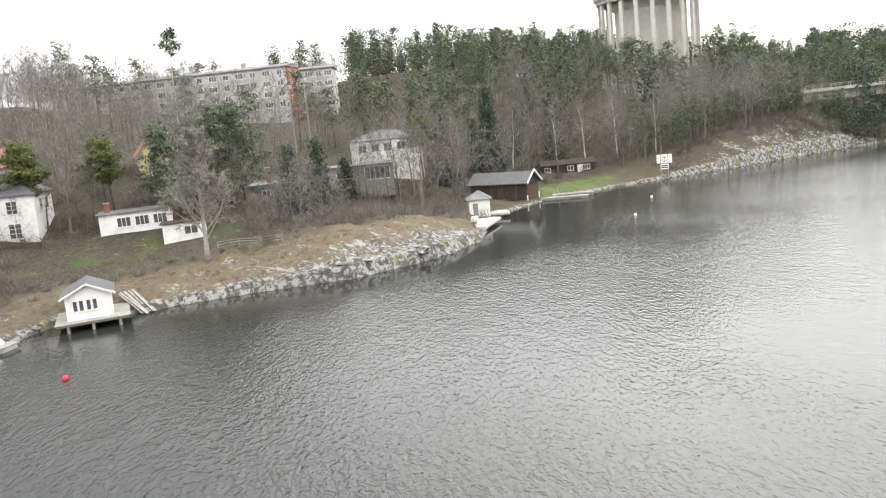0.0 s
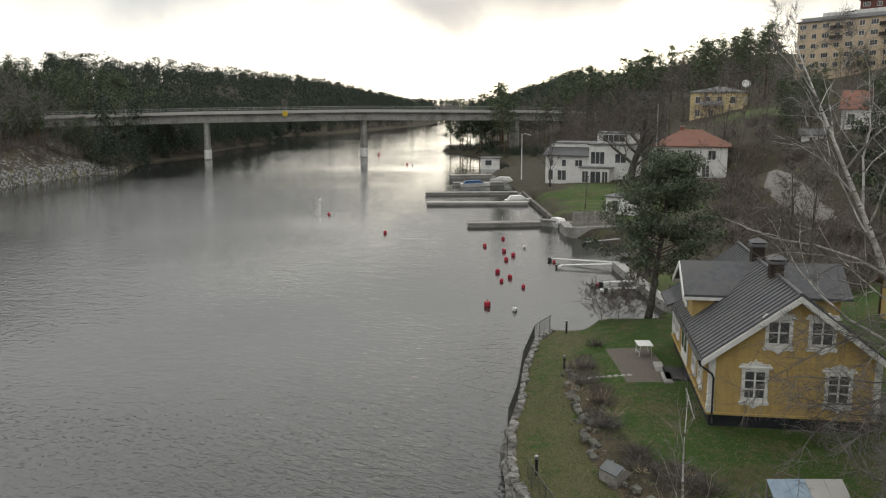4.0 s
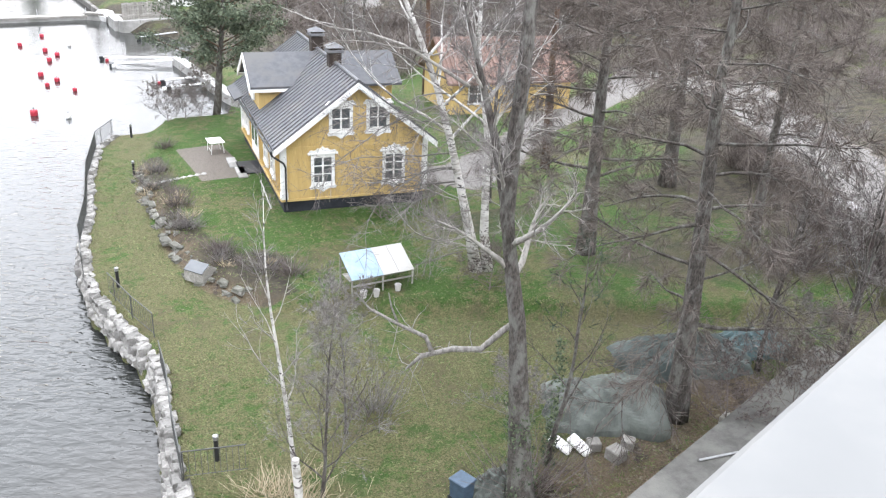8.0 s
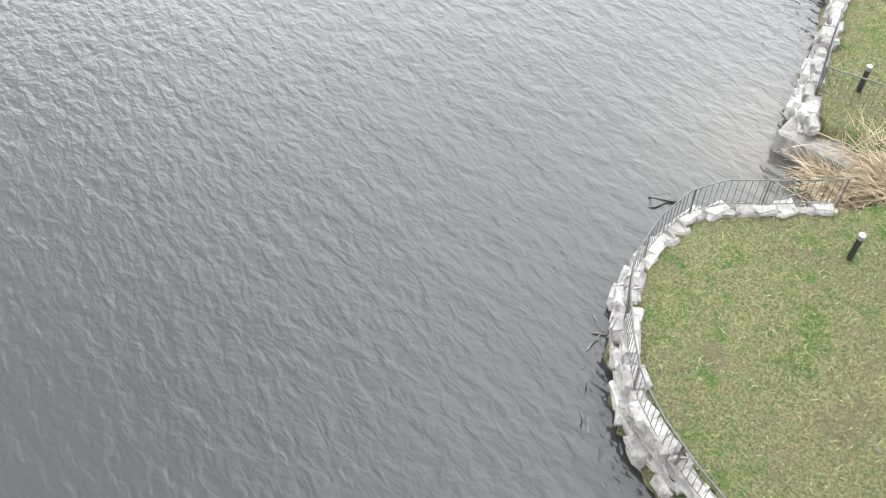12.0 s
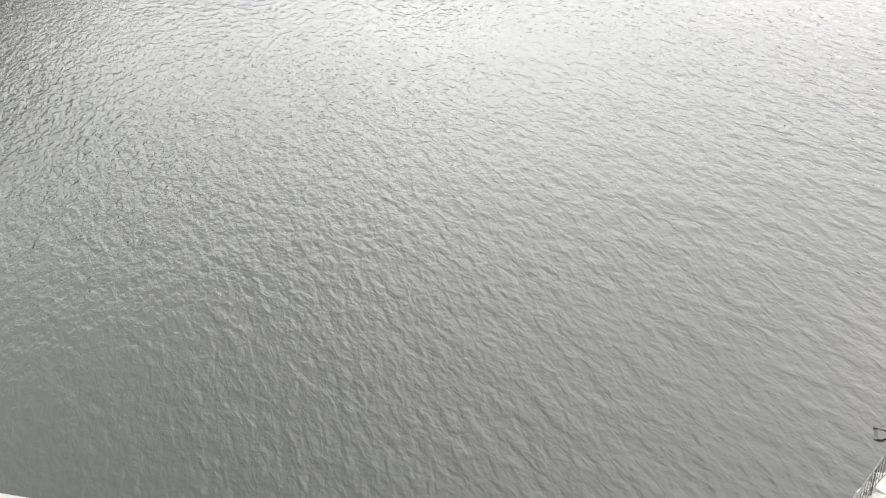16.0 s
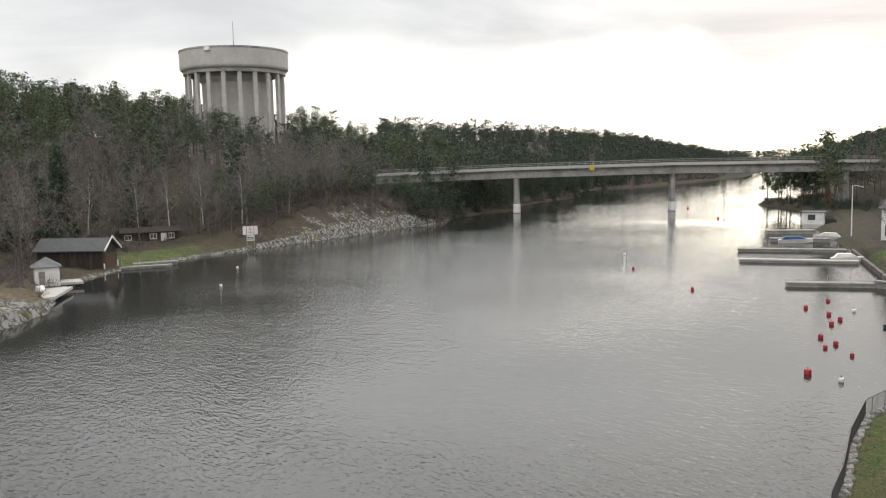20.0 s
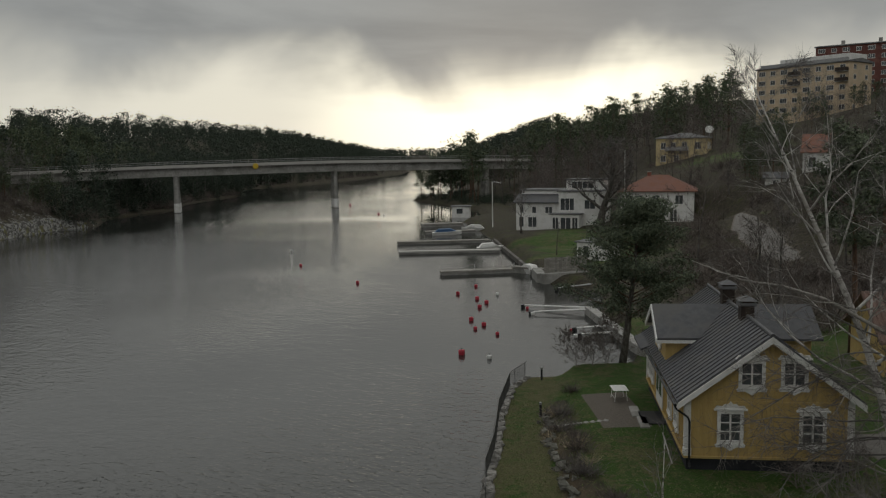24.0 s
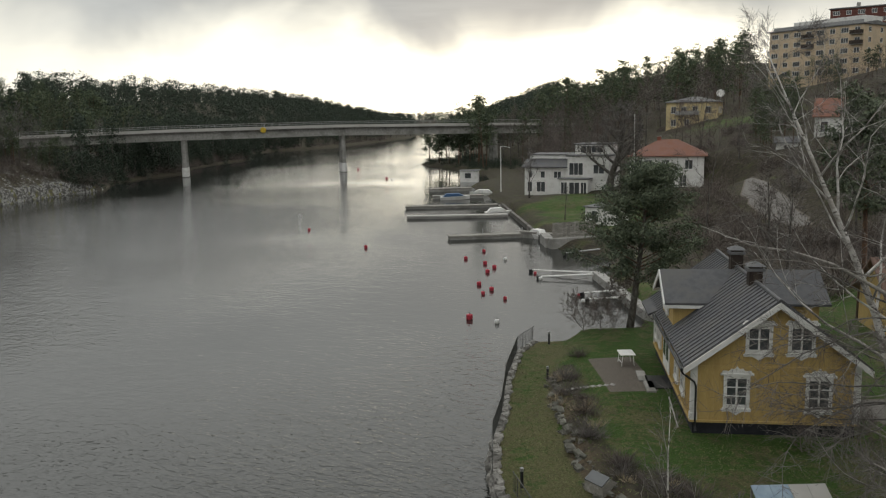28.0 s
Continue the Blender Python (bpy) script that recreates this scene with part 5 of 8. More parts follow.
M_GREY_PLASTER = material("grey_plaster", (0.42, 0.41, 0.40), 0.85, second=(0.37, 0.36, 0.35), scale=0.8, third=(0.31, 0.30, 0.29), third_scale=0.2)
_x, _y, _z = at_bearing(-60.9, 235, 23.0)
_h = math.degrees(math.atan2(235 * math.cos(radians(60.9)) - 265 * math.cos(radians(75.5)), -235 * math.sin(radians(60.9)) + 265 * math.sin(radians(75.5))))
_len = math.hypot(235 * math.cos(radians(60.9)) - 265 * math.cos(radians(75.5)), -235 * math.sin(radians(60.9)) + 265 * math.sin(radians(75.5)))
apartment("long four-storey grey apartment block with a red brick end", pose(_x, _y, _z, 0, 0, _h) @ pose(-_len, 0, 0), _len, 11, 4, 18, M_GREY_PLASTER, end_mat=M_BRICK, ends=2)
_x, _y, _z = at_bearing(-61.0, 250, 22.5)
apartment("shorter grey apartment block behind leafless trees", pose(_x, _y, _z, 0, 0, 52), 14, 11, 4, 5, M_GREY_PLASTER)
# the beige block on the eastern hill, with a set-back attic, and a red one behind it
_x, _y, _z = at_bearing(21.3, 285, 26.6)
blk = apartment("beige plastered apartment block on the wooded hilltop", pose(_x, _y, _z, 0, 0, -55), 30, 13, 5, 8, M_BEIGE, balconies=((4, 3), (3, 3), (4, 7), (3, 7)))
part("attic", Shape().box((7, 1.5, 14.85), (29.4, 11, 17.1), bevel=0.05), M_WHITE, blk, "pale set-back attic storey with terraces")
part("terrace_glass", Shape().box((1, 0.4, 14.85), (29.6, 0.48, 15.9)), M_STEEL, blk, "glazed terrace balustrade")
_x, _y, _z = at_bearing(24.7, 330, 34.6)
apartment("dark red apartment block rising behind the beige one", pose(_x, _y, _z, 0, 0, -34), 40, 14, 6, 10, material("dark_red_brick", (0.15, 0.062, 0.052), 0.9, second=(0.12, 0.052, 0.045), scale=4.0, third=(0.19, 0.09, 0.075), third_scale=0.3))


# ---- west bank houses ----
house("white wooden villa with a grey hipped roof", pose(-142, 92.5, 9.2, 0, 0, 62), 14, 10, 3.9, "hip", 1.9, wall_mat=M_WHITE, roof_mat=M_ROOF, below=6, windows=row("S", 2.5, (1.6, 4.2, 6.8, 9.6, 12.2), 1.5, 1.5) + row("E", 2.5, (2.5, 7), 1.3, 1.4), name="villa")
house("low modern house with white posts and a flat roof", pose(-131, 79, 6.2, 0, 0, 55), 12, 7, 3.0, "flat", over=0.7, wall_mat=M_GREY_WOOD, roof_mat=M_FELT, below=3, windows=[("S", 9.0, 1.5, 4.5, 2.2, 5, 1), ("S", 3.0, 1.6, 3.0, 1.4, 3, 1)], name="bungalow")
house("small blue-grey house half hidden by firs", pose(-121.5, 58.5, 5.2, 0, 0, 60), 5, 6, 3.4, "flat", over=0.5, wall_mat=material("blue_grey_boards", (0.12, 0.17, 0.20), 0.8), below=3, windows=[("S", 2.5, 1.6, 1.2, 1.8, 2, 1)], chimneys=((3, 3, 6.0),), name="cottage")
house("white garden shed with a dark flat roof", pose(-117.0, 33.4, 4.9, 0, 0, 68), 9.6, 6, 2.9, "flat", over=0.35, wall_mat=M_WHITE, roof_mat=M_FELT, below=3, windows=row("S", 1.7, (3.2, 5.6, 8.0), 1.7, 1.2, 3, 1), chimneys=((1.0, 3.0, 4.3),), name="outbuilding")
house("small white boat shed beside the leafless tree", pose(-106.6, 38.2, 3.9, 0, 0, 66), 5.5, 3.5, 2.3, "flat", over=0.3, wall_mat=M_WHITE, roof_mat=M_BROWN_WOOD, below=2, windows=[("S", 3.6, 1.3, 1.6, 1.0, 2, 1)], name="shed")
house("tall white villa with a dark roof, climbing plants on its wall", pose(-126.5, 16.5, 5.3, 0, 0, 62), 11.5, 9, 6.4, "hip", 3.0, wall_mat=M_WHITE, roof_mat=M_ROOF, below=4, windows=row("S", 4.9, (3.5, 8.6), 1.3, 1.6, 2, 3) + row("S", 1.7, (3.5, 8.6), 1.5, 1.9, 2, 3) + row("E", 4.9, (3, 6), 1.2, 1.5), name="villa")
house("narrow yellow house with a steep red tiled roof", pose(-132.0, 45.4, 9.9, 0, 0, 75), 4.6, 9, 5.6, "gable", 3.0, wall_mat=M_CREAM, roof_mat=M_TILE, below=4, windows=[("S", 2.3, 6.4, 1.0, 1.1, 2, 2), ("S", 2.3, 3.0, 1.4, 1.8, 2, 3)], chimneys=((2.3, 6, 9.6),), name="cottage")
house("house with a faded red roof among pines", pose(-160, 20, 12.0, 0, 0, 70), 14, 8, 3.6, "gable", 3.0, "x", wall_mat=M_GREY_PLASTER, roof_mat=M_TILE, below=4, windows=row("S", 1.8, (2.5, 6.5, 10.5), 1.4, 1.3), name="cottage")
cab = house("low dark brown summer cabin with white window frames", pose(-126.6, 130.6, 1.2, 0, 0, 47), 11.5, 5, 2.5, "gable", 0.8, "x", wall_mat=M_BROWN_WOOD, roof_mat=M_BROWN_WOOD, below=2, windows=[("S", 1.2, 1.5, 1.2, 0.9, 2, 1), ("S", 6.2, 1.6, 1.2, 0.9, 2, 1), ("S", 9.6, 1.6, 1.5, 1.0, 3, 1)], name="cabin")
part("door", Shape().box((7.7, -0.06, 0.1), (8.7, 0.01, 2.2), bevel=0.02), M_WHITE, cab)

# ---- boathouses ----
bh = house("dark brown wooden boathouse standing in the water", pose(-114.5, 99.0, 0.2, 0, 0, 18), 11.5, 4.6, 3.6, "gable", 1.6, "x", over=0.5, wall_mat=M_BROWN_WOOD, roof_mat=M_ROOF, below=1.8, windows=(), name="boathouse")
part("barge_board", Shape().prism([(-0.6, 3.3), (2.3, 5.45), (2.3, 5.75), (-0.6, 3.6)], 12.0, 12.14, "x").prism([(5.2, 3.3), (5.2, 3.6), (2.3, 5.75), (2.3, 5.45)], 12.0, 12.14, "x"), M_WHITE, bh, "white barge boards on the gable")
part("corner_board", Shape().box((11.44, -0.06, -0.5), (11.62, 0.12, 1.2)).box((11.44, 4.5, -0.5), (11.62, 4.68, 1.4)), M_WHITE, bh)
part("gate", Shape().box((11.5, 0.4, -0.8), (11.58, 4.2, 2.8)), material("brown_gate", (0.085, 0.055, 0.04), 0.8), bh)


def white_hut():
    ob = thing("bathing_hut", "small white bathing hut on a jetty with stilts", "hut", pose(-81.9, 19.1, 0.95, 0, 0, 73.0))
    part("wall", gable_walls(4.1, 5.4, 0, 2.35, 0.95), M_WHITE, ob)
    for s in gable_roof(4.1, 5.4, 2.35, 0.95, 0.4, 0.1):
        part("roof", s, M_ROOF, ob)
    part("barge_board", Shape().prism([(-0.45, 2.1), (2.05, 3.28), (2.05, 3.46), (-0.45, 2.28)], -0.46, -0.41, "y").prism([(4.55, 2.1), (4.55, 2.28), (2.05, 3.46), (2.05, 3.28)], -0.46, -0.41, "y"), M_WHITE, ob)
    for u in (0.85, 1.4, 2.05, 2.6):
        window(ob, pose(0, 0, 0), u, 1.35, 0.34, 0.95, 1, 1, 0.05)
    part("door", Shape().box((4.1, 1.4, 0.05), (4.15, 2.4, 2.0), bevel=0.015), M_WHITE, ob)
    jet = thing("jetty", "grey plank jetty on stilts under the white hut", "jetty", pose(-81.9, 19.1, 0.95, 0, 0, 73.0))
    for k in range(16):
        part("plank", Shape().box((-1.1, -1.15 + k * 0.55, -0.12), (5.6, -0.63 + k * 0.55, 0.0), bevel=0.015), M_GREY_WOOD, jet)
    part("beam", Shape().box((-1.0, -1.0, -0.32), (5.5, -0.8, -0.12)).box((-1.0, 3.0, -0.32), (5.5, 3.2, -0.12)), M_GREY_WOOD, jet)
    for x in (0.0, 2.2, 4.6):
        for y in (-0.8, 3.0):
            part("stilt", Shape().tube([(x, y, -3.2), (x, y, -0.14)], 0.14, 8), M_GREY_WOOD, jet)


white_hut()


def small_hut():
    ob = thing("boat_hut", "tiny white hut with a grey pyramid roof on the rocks", "hut", pose(-97.6, 83.8, 1.0, 0, 0, 52))
    part("wall", Shape().box((0, 0, -0.6), (3.2, 3.0, 2.2)), M_WHITE, ob)
    part("roof", hip_roof(3.2, 3.0, 2.25, 1.35, 0.4, 0.08, 1.58), M_FELT, ob)
    part("door", Shape().box((0.5, -0.05, -0.3), (1.3, 0.01, 1.6), bevel=0.015), M_GREY_WOOD, ob)
    for nm, pts in (("slab_jetty", [(-94.5, 81.0), (-91.0, 84.2), (-85.6, 76.2), (-86.4, 75.2)]), ("slab_jetty", [(-99.0, 88.6), (-96.6, 90.6), (-93.6, 88.6), (-96.0, 86.4)])):
        j = thing(nm, "pale concrete jetty slab beside the small hut", "jetty")
        part("slab", Shape().prism(pts, 0.45, 0.8), M_PALE_CONCRETE, j)
        part("footing", Shape().prism([(p[0] * 0.7 + pts[0][0] * 0.3, p[1] * 0.7 + pts[0][1] * 0.3) for p in pts], -2.0, 0.45), M_CONCRETE, j)


small_hut()


def plank_jetty(label, a, b, width, z, planks=True, posts=3, mat=None):
    """A straight jetty from a to b."""
    L = math.hypot(b[0] - a[0], b[1] - a[1])
    ob = thing("jetty", label, "jetty", pose(a[0], a[1], 0, 0, 0, math.degrees(math.atan2(b[1] - a[1], b[0] - a[0]))))
    n = max(4, int(L / 1.4))
    pl = Shape().box((0.01, -width / 2, z - 0.1), (L / n - 0.01, width / 2, z), bevel=0.012).mesh("plank", mat or M_GREY_WOOD)
    for k in range(n):
        o = part("plank", pl, None, ob)
        o.matrix_basis = pose(k * L / n, 0, 0)
    part("float", Shape().box((0.1, -width / 2 + 0.1, -0.25), (L - 0.1, width / 2 - 0.1, z - 0.104), bevel=0.05), M_CONCRETE, ob)
    part("edge_board", Shape().box((0, -width / 2 - 0.06, z - 0.2), (L, -width / 2 - 0.004, z + 0.03)).box((0, width / 2 + 0.004, z - 0.2), (L, width / 2 + 0.06, z + 0.03)), mat or M_GREY_WOOD, ob)
    for k in range(posts):
        x = L * (k + 0.15) / max(posts, 1)
        part("mooring_post", Shape().tube([(x, width / 2 - 0.1, z), (x, width / 2 - 0.1, z + 0.9)], 0.05, 6), M_STEEL, ob)
    return ob


plank_jetty("low grey jetty beside the brown boathouse", (-103.2, 105.5), (-97.2, 111.5), 1.4, 0.45)
plank_jetty("second low jetty by the lawn", (-104, 109.5), (-99, 115.0), 1.8, 0.6, posts=1)
plank_jetty("grey jetty with an upturned white dinghy", (-83.2, 10.5), (-79.6, 13.6), 2.2, 0.5, posts=2)


def channel_sign():
    x, y = -100.2, 138.4
    ob = thing("shore_sign", "white no-anchoring shore sign with a black anchor, red framed", "sign", pose(x, y, gz(x, y) - 0.1, 0, 0, 37) @ Matrix.Diagonal((0.78, 1, 0.88, 1)))
    for u in (-0.9, 0.9):
        part("post", Shape().tube([(u, 0, 0), (u, 0, 4.6)], 0.07, 6), M_STEEL, ob)
    red = material("sign_red", (0.45, 0.03, 0.03), 0.6)
    pl = part("panel", Shape().box((-1.9, -0.12, 2.9), (1.9, -0.06, 4.9), bevel=0.02), M_WHITE, ob)
    part("red_frame", Shape().box((-1.0, -0.14, 2.9), (-0.86, -0.12, 4.9)).box((0.86, -0.14, 2.9), (1.0, -0.12, 4.9)), red, pl)
    anchor = Shape().box((-0.06, -0.15, 3.3), (0.06, -0.122, 4.5)).box((-0.4, -0.15, 4.15), (0.4, -0.122, 4.27))
    anchor.tube([(-0.55, -0.13, 3.65), (-0.35, -0.13, 3.35), (0, -0.13, 3.25), (0.35, -0.13, 3.35), (0.55, -0.13, 3.65)], 0.06, 5)
    part("anchor", anchor, M_BLACK, pl)
    lo = part("lower_panel", Shape().box((-1.0, -0.12, 1.5), (1.0, -0.06, 2.75), bevel=0.02), M_WHITE, ob)
    part("text_bars", Shape().box((-0.8, -0.14, 2.2), (0.8, -0.122, 2.42)).box((-0.8, -0.14, 1.8), (0.8, -0.122, 2.02)), M_BLACK, lo)


channel_sign()


def utility_poles():
    for x, y, h in ((-168.6, 94.0, 16), (-164.2, 95.5, 17)):
        ob = thing("utility_pole", "pale utility pole with crossarms above the houses", "pole", pose(x, y, 10.5), "utility poles")
        part("pole", Shape().tube([(0, 0, 0), (0, 0, h)], [0.2, 0.14], 8), M_GREY_LIMB, ob)
        part("crossarm", Shape().box((-1.6, -0.08, h - 1.0), (1.6, 0.08, h - 0.8)), M_GREY_WOOD, ob)
        part("transformer", Shape().box((-0.9, -0.4, h - 0.2), (0.9, 0.4, h + 0.6), bevel=0.05), M_STEEL, ob)


utility_poles()


def timber_heap():
    """Long weathered planks lying down the bank beside the bathing hut."""
    ob = thing("timber_heap", "loose heap of weathered planks sloping down the bank", "planks")
    rng = np.random.default_rng(44)
    for k in range(7):
        a = Vector((-87.6 + rng.normal() * 0.5, 25.6 + 0.3 * k, 1.75 + 0.06 * (k % 3)))
        b = Vector((-82.2 + rng.normal() * 0.6, 26.2 + 0.22 * k, 0.12 + 0.05 * (k % 2)))
        m = look(a, b)
        part("plank", Shape().box((-0.1, -0.03, -(b - a).length), (0.1, 0.03, 0.0), m), M_GREY_WOOD, ob)


timber_heap()


def garden_fence():
    ob = thing("garden_fence", "low weathered rail fence beside the round leafless tree", "fence")
    pts = [(-92.6, 39.5), (-91.0, 41.5), (-89.4, 43.5), (-87.9, 45.6)]
    for x, y in pts:
        part("post", Shape().box((x - 0.06, y - 0.06, gz(x, y) - 0.2), (x + 0.06, y + 0.06, gz(x, y) + 1.0)), M_GREY_WOOD, ob)
    for (x0, y0), (x1, y1) in zip(pts, pts[1:]):
        for h in (0.35, 0.65, 0.95):
            part("rail", Shape().tube([(x0, y0, gz(x0, y0) + h), (x1, y1, gz(x1, y1) + h)], 0.055, 5), M_GREY_WOOD, ob)


garden_fence()


# ---- east bank houses ----
wm = house("white modern villa in several flat-roofed blocks above the jetties", pose(16.0, 163, 1.8, 0, 0, -26), 9.5, 9, 4.9, "flat", over=0.05, wall_mat=M_WHITE, roof_mat=M_FELT, below=2, windows=[("S", 1.2, 3.5, 0.7, 1.2, 1, 1), ("S", 3.8, 3.5, 0.8, 1.2, 1, 1), ("S", 6.8, 3.5, 1.4, 1.2, 2, 1), ("S", 3.4, 1.1, 1.7, 1.9, 2, 1), ("S", 1.1, 1.1, 0.9, 1.9, 1, 1)], name="villa")
part("pent_roof", Shape().prism([(-0.7, 4.86), (2.6, 6.3), (2.6, 6.5), (-0.7, 5.06)], -0.4, 9.5, "x"), M_ROOF, wm, "dark sloping roof over the lower storeys")
part("upper_storey", Shape().box((0.2, 2.6, 5.0), (9.5, 9, 7.2)), M_WHITE, wm)
part("upper_roof", Shape().box((0.0, 2.3, 7.2), (9.9, 9.2, 7.42), bevel=0.03), M_FELT, wm)
part("wing", Shape().box((9.5, -2.2, -2), (17.5, 6, 7.2)), M_WHITE, wm)
part("wing_roof", Shape().box((9.2, -2.5, 7.2), (17.8, 6.4, 7.45), bevel=0.04), M_FELT, wm)
part("penthouse", Shape().box((10.2, 0.6, 7.45), (17.0, 6, 9.3)), M_WHITE, wm)
part("penthouse_roof", Shape().box((9.9, 0.3, 9.3), (17.3, 6.3, 9.5), bevel=0.03), M_ROOF, wm)
window(wm, pose(0, 0.6, 0), 13.4, 8.4, 4.2, 1.2, 4, 1, 0.08)
part("bay", Shape().box((8.6, -4.6, -2), (14.2, -2.2, 3.0)), M_WHITE, wm)
part("bay_roof", Shape().box((8.3, -4.9, 3.0), (14.5, -2.2, 3.2), bevel=0.04), M_FELT, wm)
for _u, _w in ((9.6, 1.1), (11.6, 1.9), (13.4, 1.0)):
    window(wm, pose(0, -4.6, 0), _u, 1.35, _w, 2.1, 2, 1, 0.1)
window(wm, pose(0, -2.2, 0), 11.2, 4.8, 2.6, 2.2, 3, 1, 0.1)
window(wm, pose(0, -2.2, 0), 15.6, 4.8, 2.0, 1.6, 2, 1, 0.1)
house("white villa with a red hipped tile roof and glazed veranda", pose(35.5, 157, 2.7, 0, 0, -18), 13.5, 11, 6.0, "hip", 2.9, over=0.6, wall_mat=M_WHITE, roof_mat=M_TILE, below=3, windows=row("S", 4.5, (1.6, 3.4, 6.6, 10.8), 1.3, 1.6) + row("S", 1.5, (1.2, 2.7, 4.2, 9.8), 1.2, 2.0, 2, 3), chimneys=((5.0, 5.5, 9.6),), name="villa", inset=5.0)
yh = house("cream plastered two-storey house with a grey hipped roof and balcony", pose(61.0, 227, 12.0, 0, 0, -24), 13.5, 13, 7.6, "hip", 1.5, over=0.5, wall_mat=M_CREAM, roof_mat=M_FELT, below=4, windows=row("S", 5.6, (2.0, 4.6, 7.6, 11.0), 1.2, 1.7) + row("S", 2.2, (2.0, 5.5, 11.0), 1.2, 1.6) + row("E", 5.6, (2.5, 6, 9.5), 1.2, 1.6) + row("E", 2.2, (2.5, 6, 9.5), 1.2, 1.6), name="apartment_house", inset=6)
bal = part("balcony", Shape().box((2.6, -1.3, 4.2), (8.8, 0, 4.4)), M_CONCRETE, yh)
part("railing", Shape().box((2.6, -1.3, 4.4), (8.8, -1.24, 5.4)), M_STEEL, bal)
house("white cottage with an orange tile roof on the slope", pose(67.0, 149.5, 11.2, 0, 0, -28), 7.0, 8, 4.6, "gable", 3.0, "x", wall_mat=M_WHITE, roof_mat=M_TILE, below=4, windows=row("S", 2.6, (1.6, 5.0), 1.1, 1.8, 2, 3), name="cottage")
house("small pale garden cabin on the slope", pose(59.0, 146.5, 9.6, 0, 0, -22), 3.6, 3.0, 1.7, "gable", 0.8, "x", wall_mat=M_WHITE, roof_mat=M_FELT, below=2, windows=[("S", 1.8, 0.9, 0.9, 0.6, 2, 1)], name="cabin")
house("small white boat shed beside the wooden fence", pose(20.0, 116.0, 1.0, 0, 0, -35), 4.2, 6, 2.7, "flat", over=0.3, wall_mat=M_WHITE, below=1.5, windows=[("S", 1.4, 1.4, 0.8, 1.6, 1, 1)], name="shed")
house("little white hut on the grassy point", pose(4.2, 214.0, 0.5, 0, 0, -8), 4.6, 3.6, 2.4, "flat", over=0.4, wall_mat=M_WHITE, below=2, windows=[("S", 2.0, 1.2, 1.6, 1.3, 1, 1)], name="hut")


def dish():
    ob = thing("satellite_dish", "white satellite dish on a mast behind the cream house", "dish", pose(77, 231, 19.5, 0, 0, -10))
    part("mast", Shape().tube([(0, 0, -9), (0, 0, 2.2)], 0.09, 6), M_STEEL, ob)
    d = part("bowl", Shape().lathe([(0.05, 0.0), (0.7, 0.12), (1.15, 0.36), (1.12, 0.4), (0.6, 0.18), (0.05, 0.08)], 20), M_WHITE, ob, smooth=True)
    d.matrix_basis = pose(0, -0.2, 2.4, 65)


dish()


# ---- east shore: jetties, boats, quay ----
plank_jetty("long floating jetty of weathered grey planks", (9.9, 153.2), (-7.4, 152.1), 2.0, 0.5, posts=2)
plank_jetty("long pale floating jetty", (10.6, 137.0), (-6.4, 136.6), 1.6, 0.5, posts=0, mat=M_PALE_CONCRETE)
plank_jetty("floating jetty with posts at its outer end", (11.4, 113.4), (0.4, 111.9), 1.7, 0.55, posts=2)
plank_jetty("narrow gangway to the floating jetty", (16.0, 108.4), (10.6, 113.0), 0.9, 0.9, posts=0)
plank_jetty("short jetty with lamp posts", (8.2, 172.0), (-2.4, 171.0), 2.4, 0.6, posts=4)
plank_jetty("far jetty by the grassy point", (6.2, 190.0), (-3.4, 188.0), 3.0, 0.7, posts=3)
def boom(label, a, b, mat):
    """A thin tubular mooring boom with a float at its outer end."""
    ob = thing("mooring_boom", label, "boom")
    d = Vector((b[0] - a[0], b[1] - a[1], 0)).normalized()
    side = Vector((-d.y, d.x, 0)) * 0.22
    for k in (-1, 1):
        part("tube", Shape().tube([(a[0] + side.x * k, a[1] + side.y * k, 0.55), (b[0] + side.x * k * 0.3, b[1] + side.y * k * 0.3, 0.28)], 0.06, 6), mat, ob)
    part("float", Shape().tube([(b[0], b[1], -0.2), (b[0] + d.x * 0.1, b[1], 0.35)], 0.22, 8), M_BLACK, ob)


for _a, _b in (((15.5, 83.0), (9.2, 86.6)), ((15.4, 82.2), (9.6, 82.8))):
    boom("thin white tubular mooring boom", _a, _b, M_WHITE)
for _a, _b in (((16.1, 71.4), (12.7, 71.9)), ((15.9, 74.2), (12.7, 74.5))):
    boom("thin white tubular mooring boom", _a, _b, M_WHITE)
boom("thin grey mooring boom", (19.2, 98.4), (14.4, 97.2), M_STEEL)


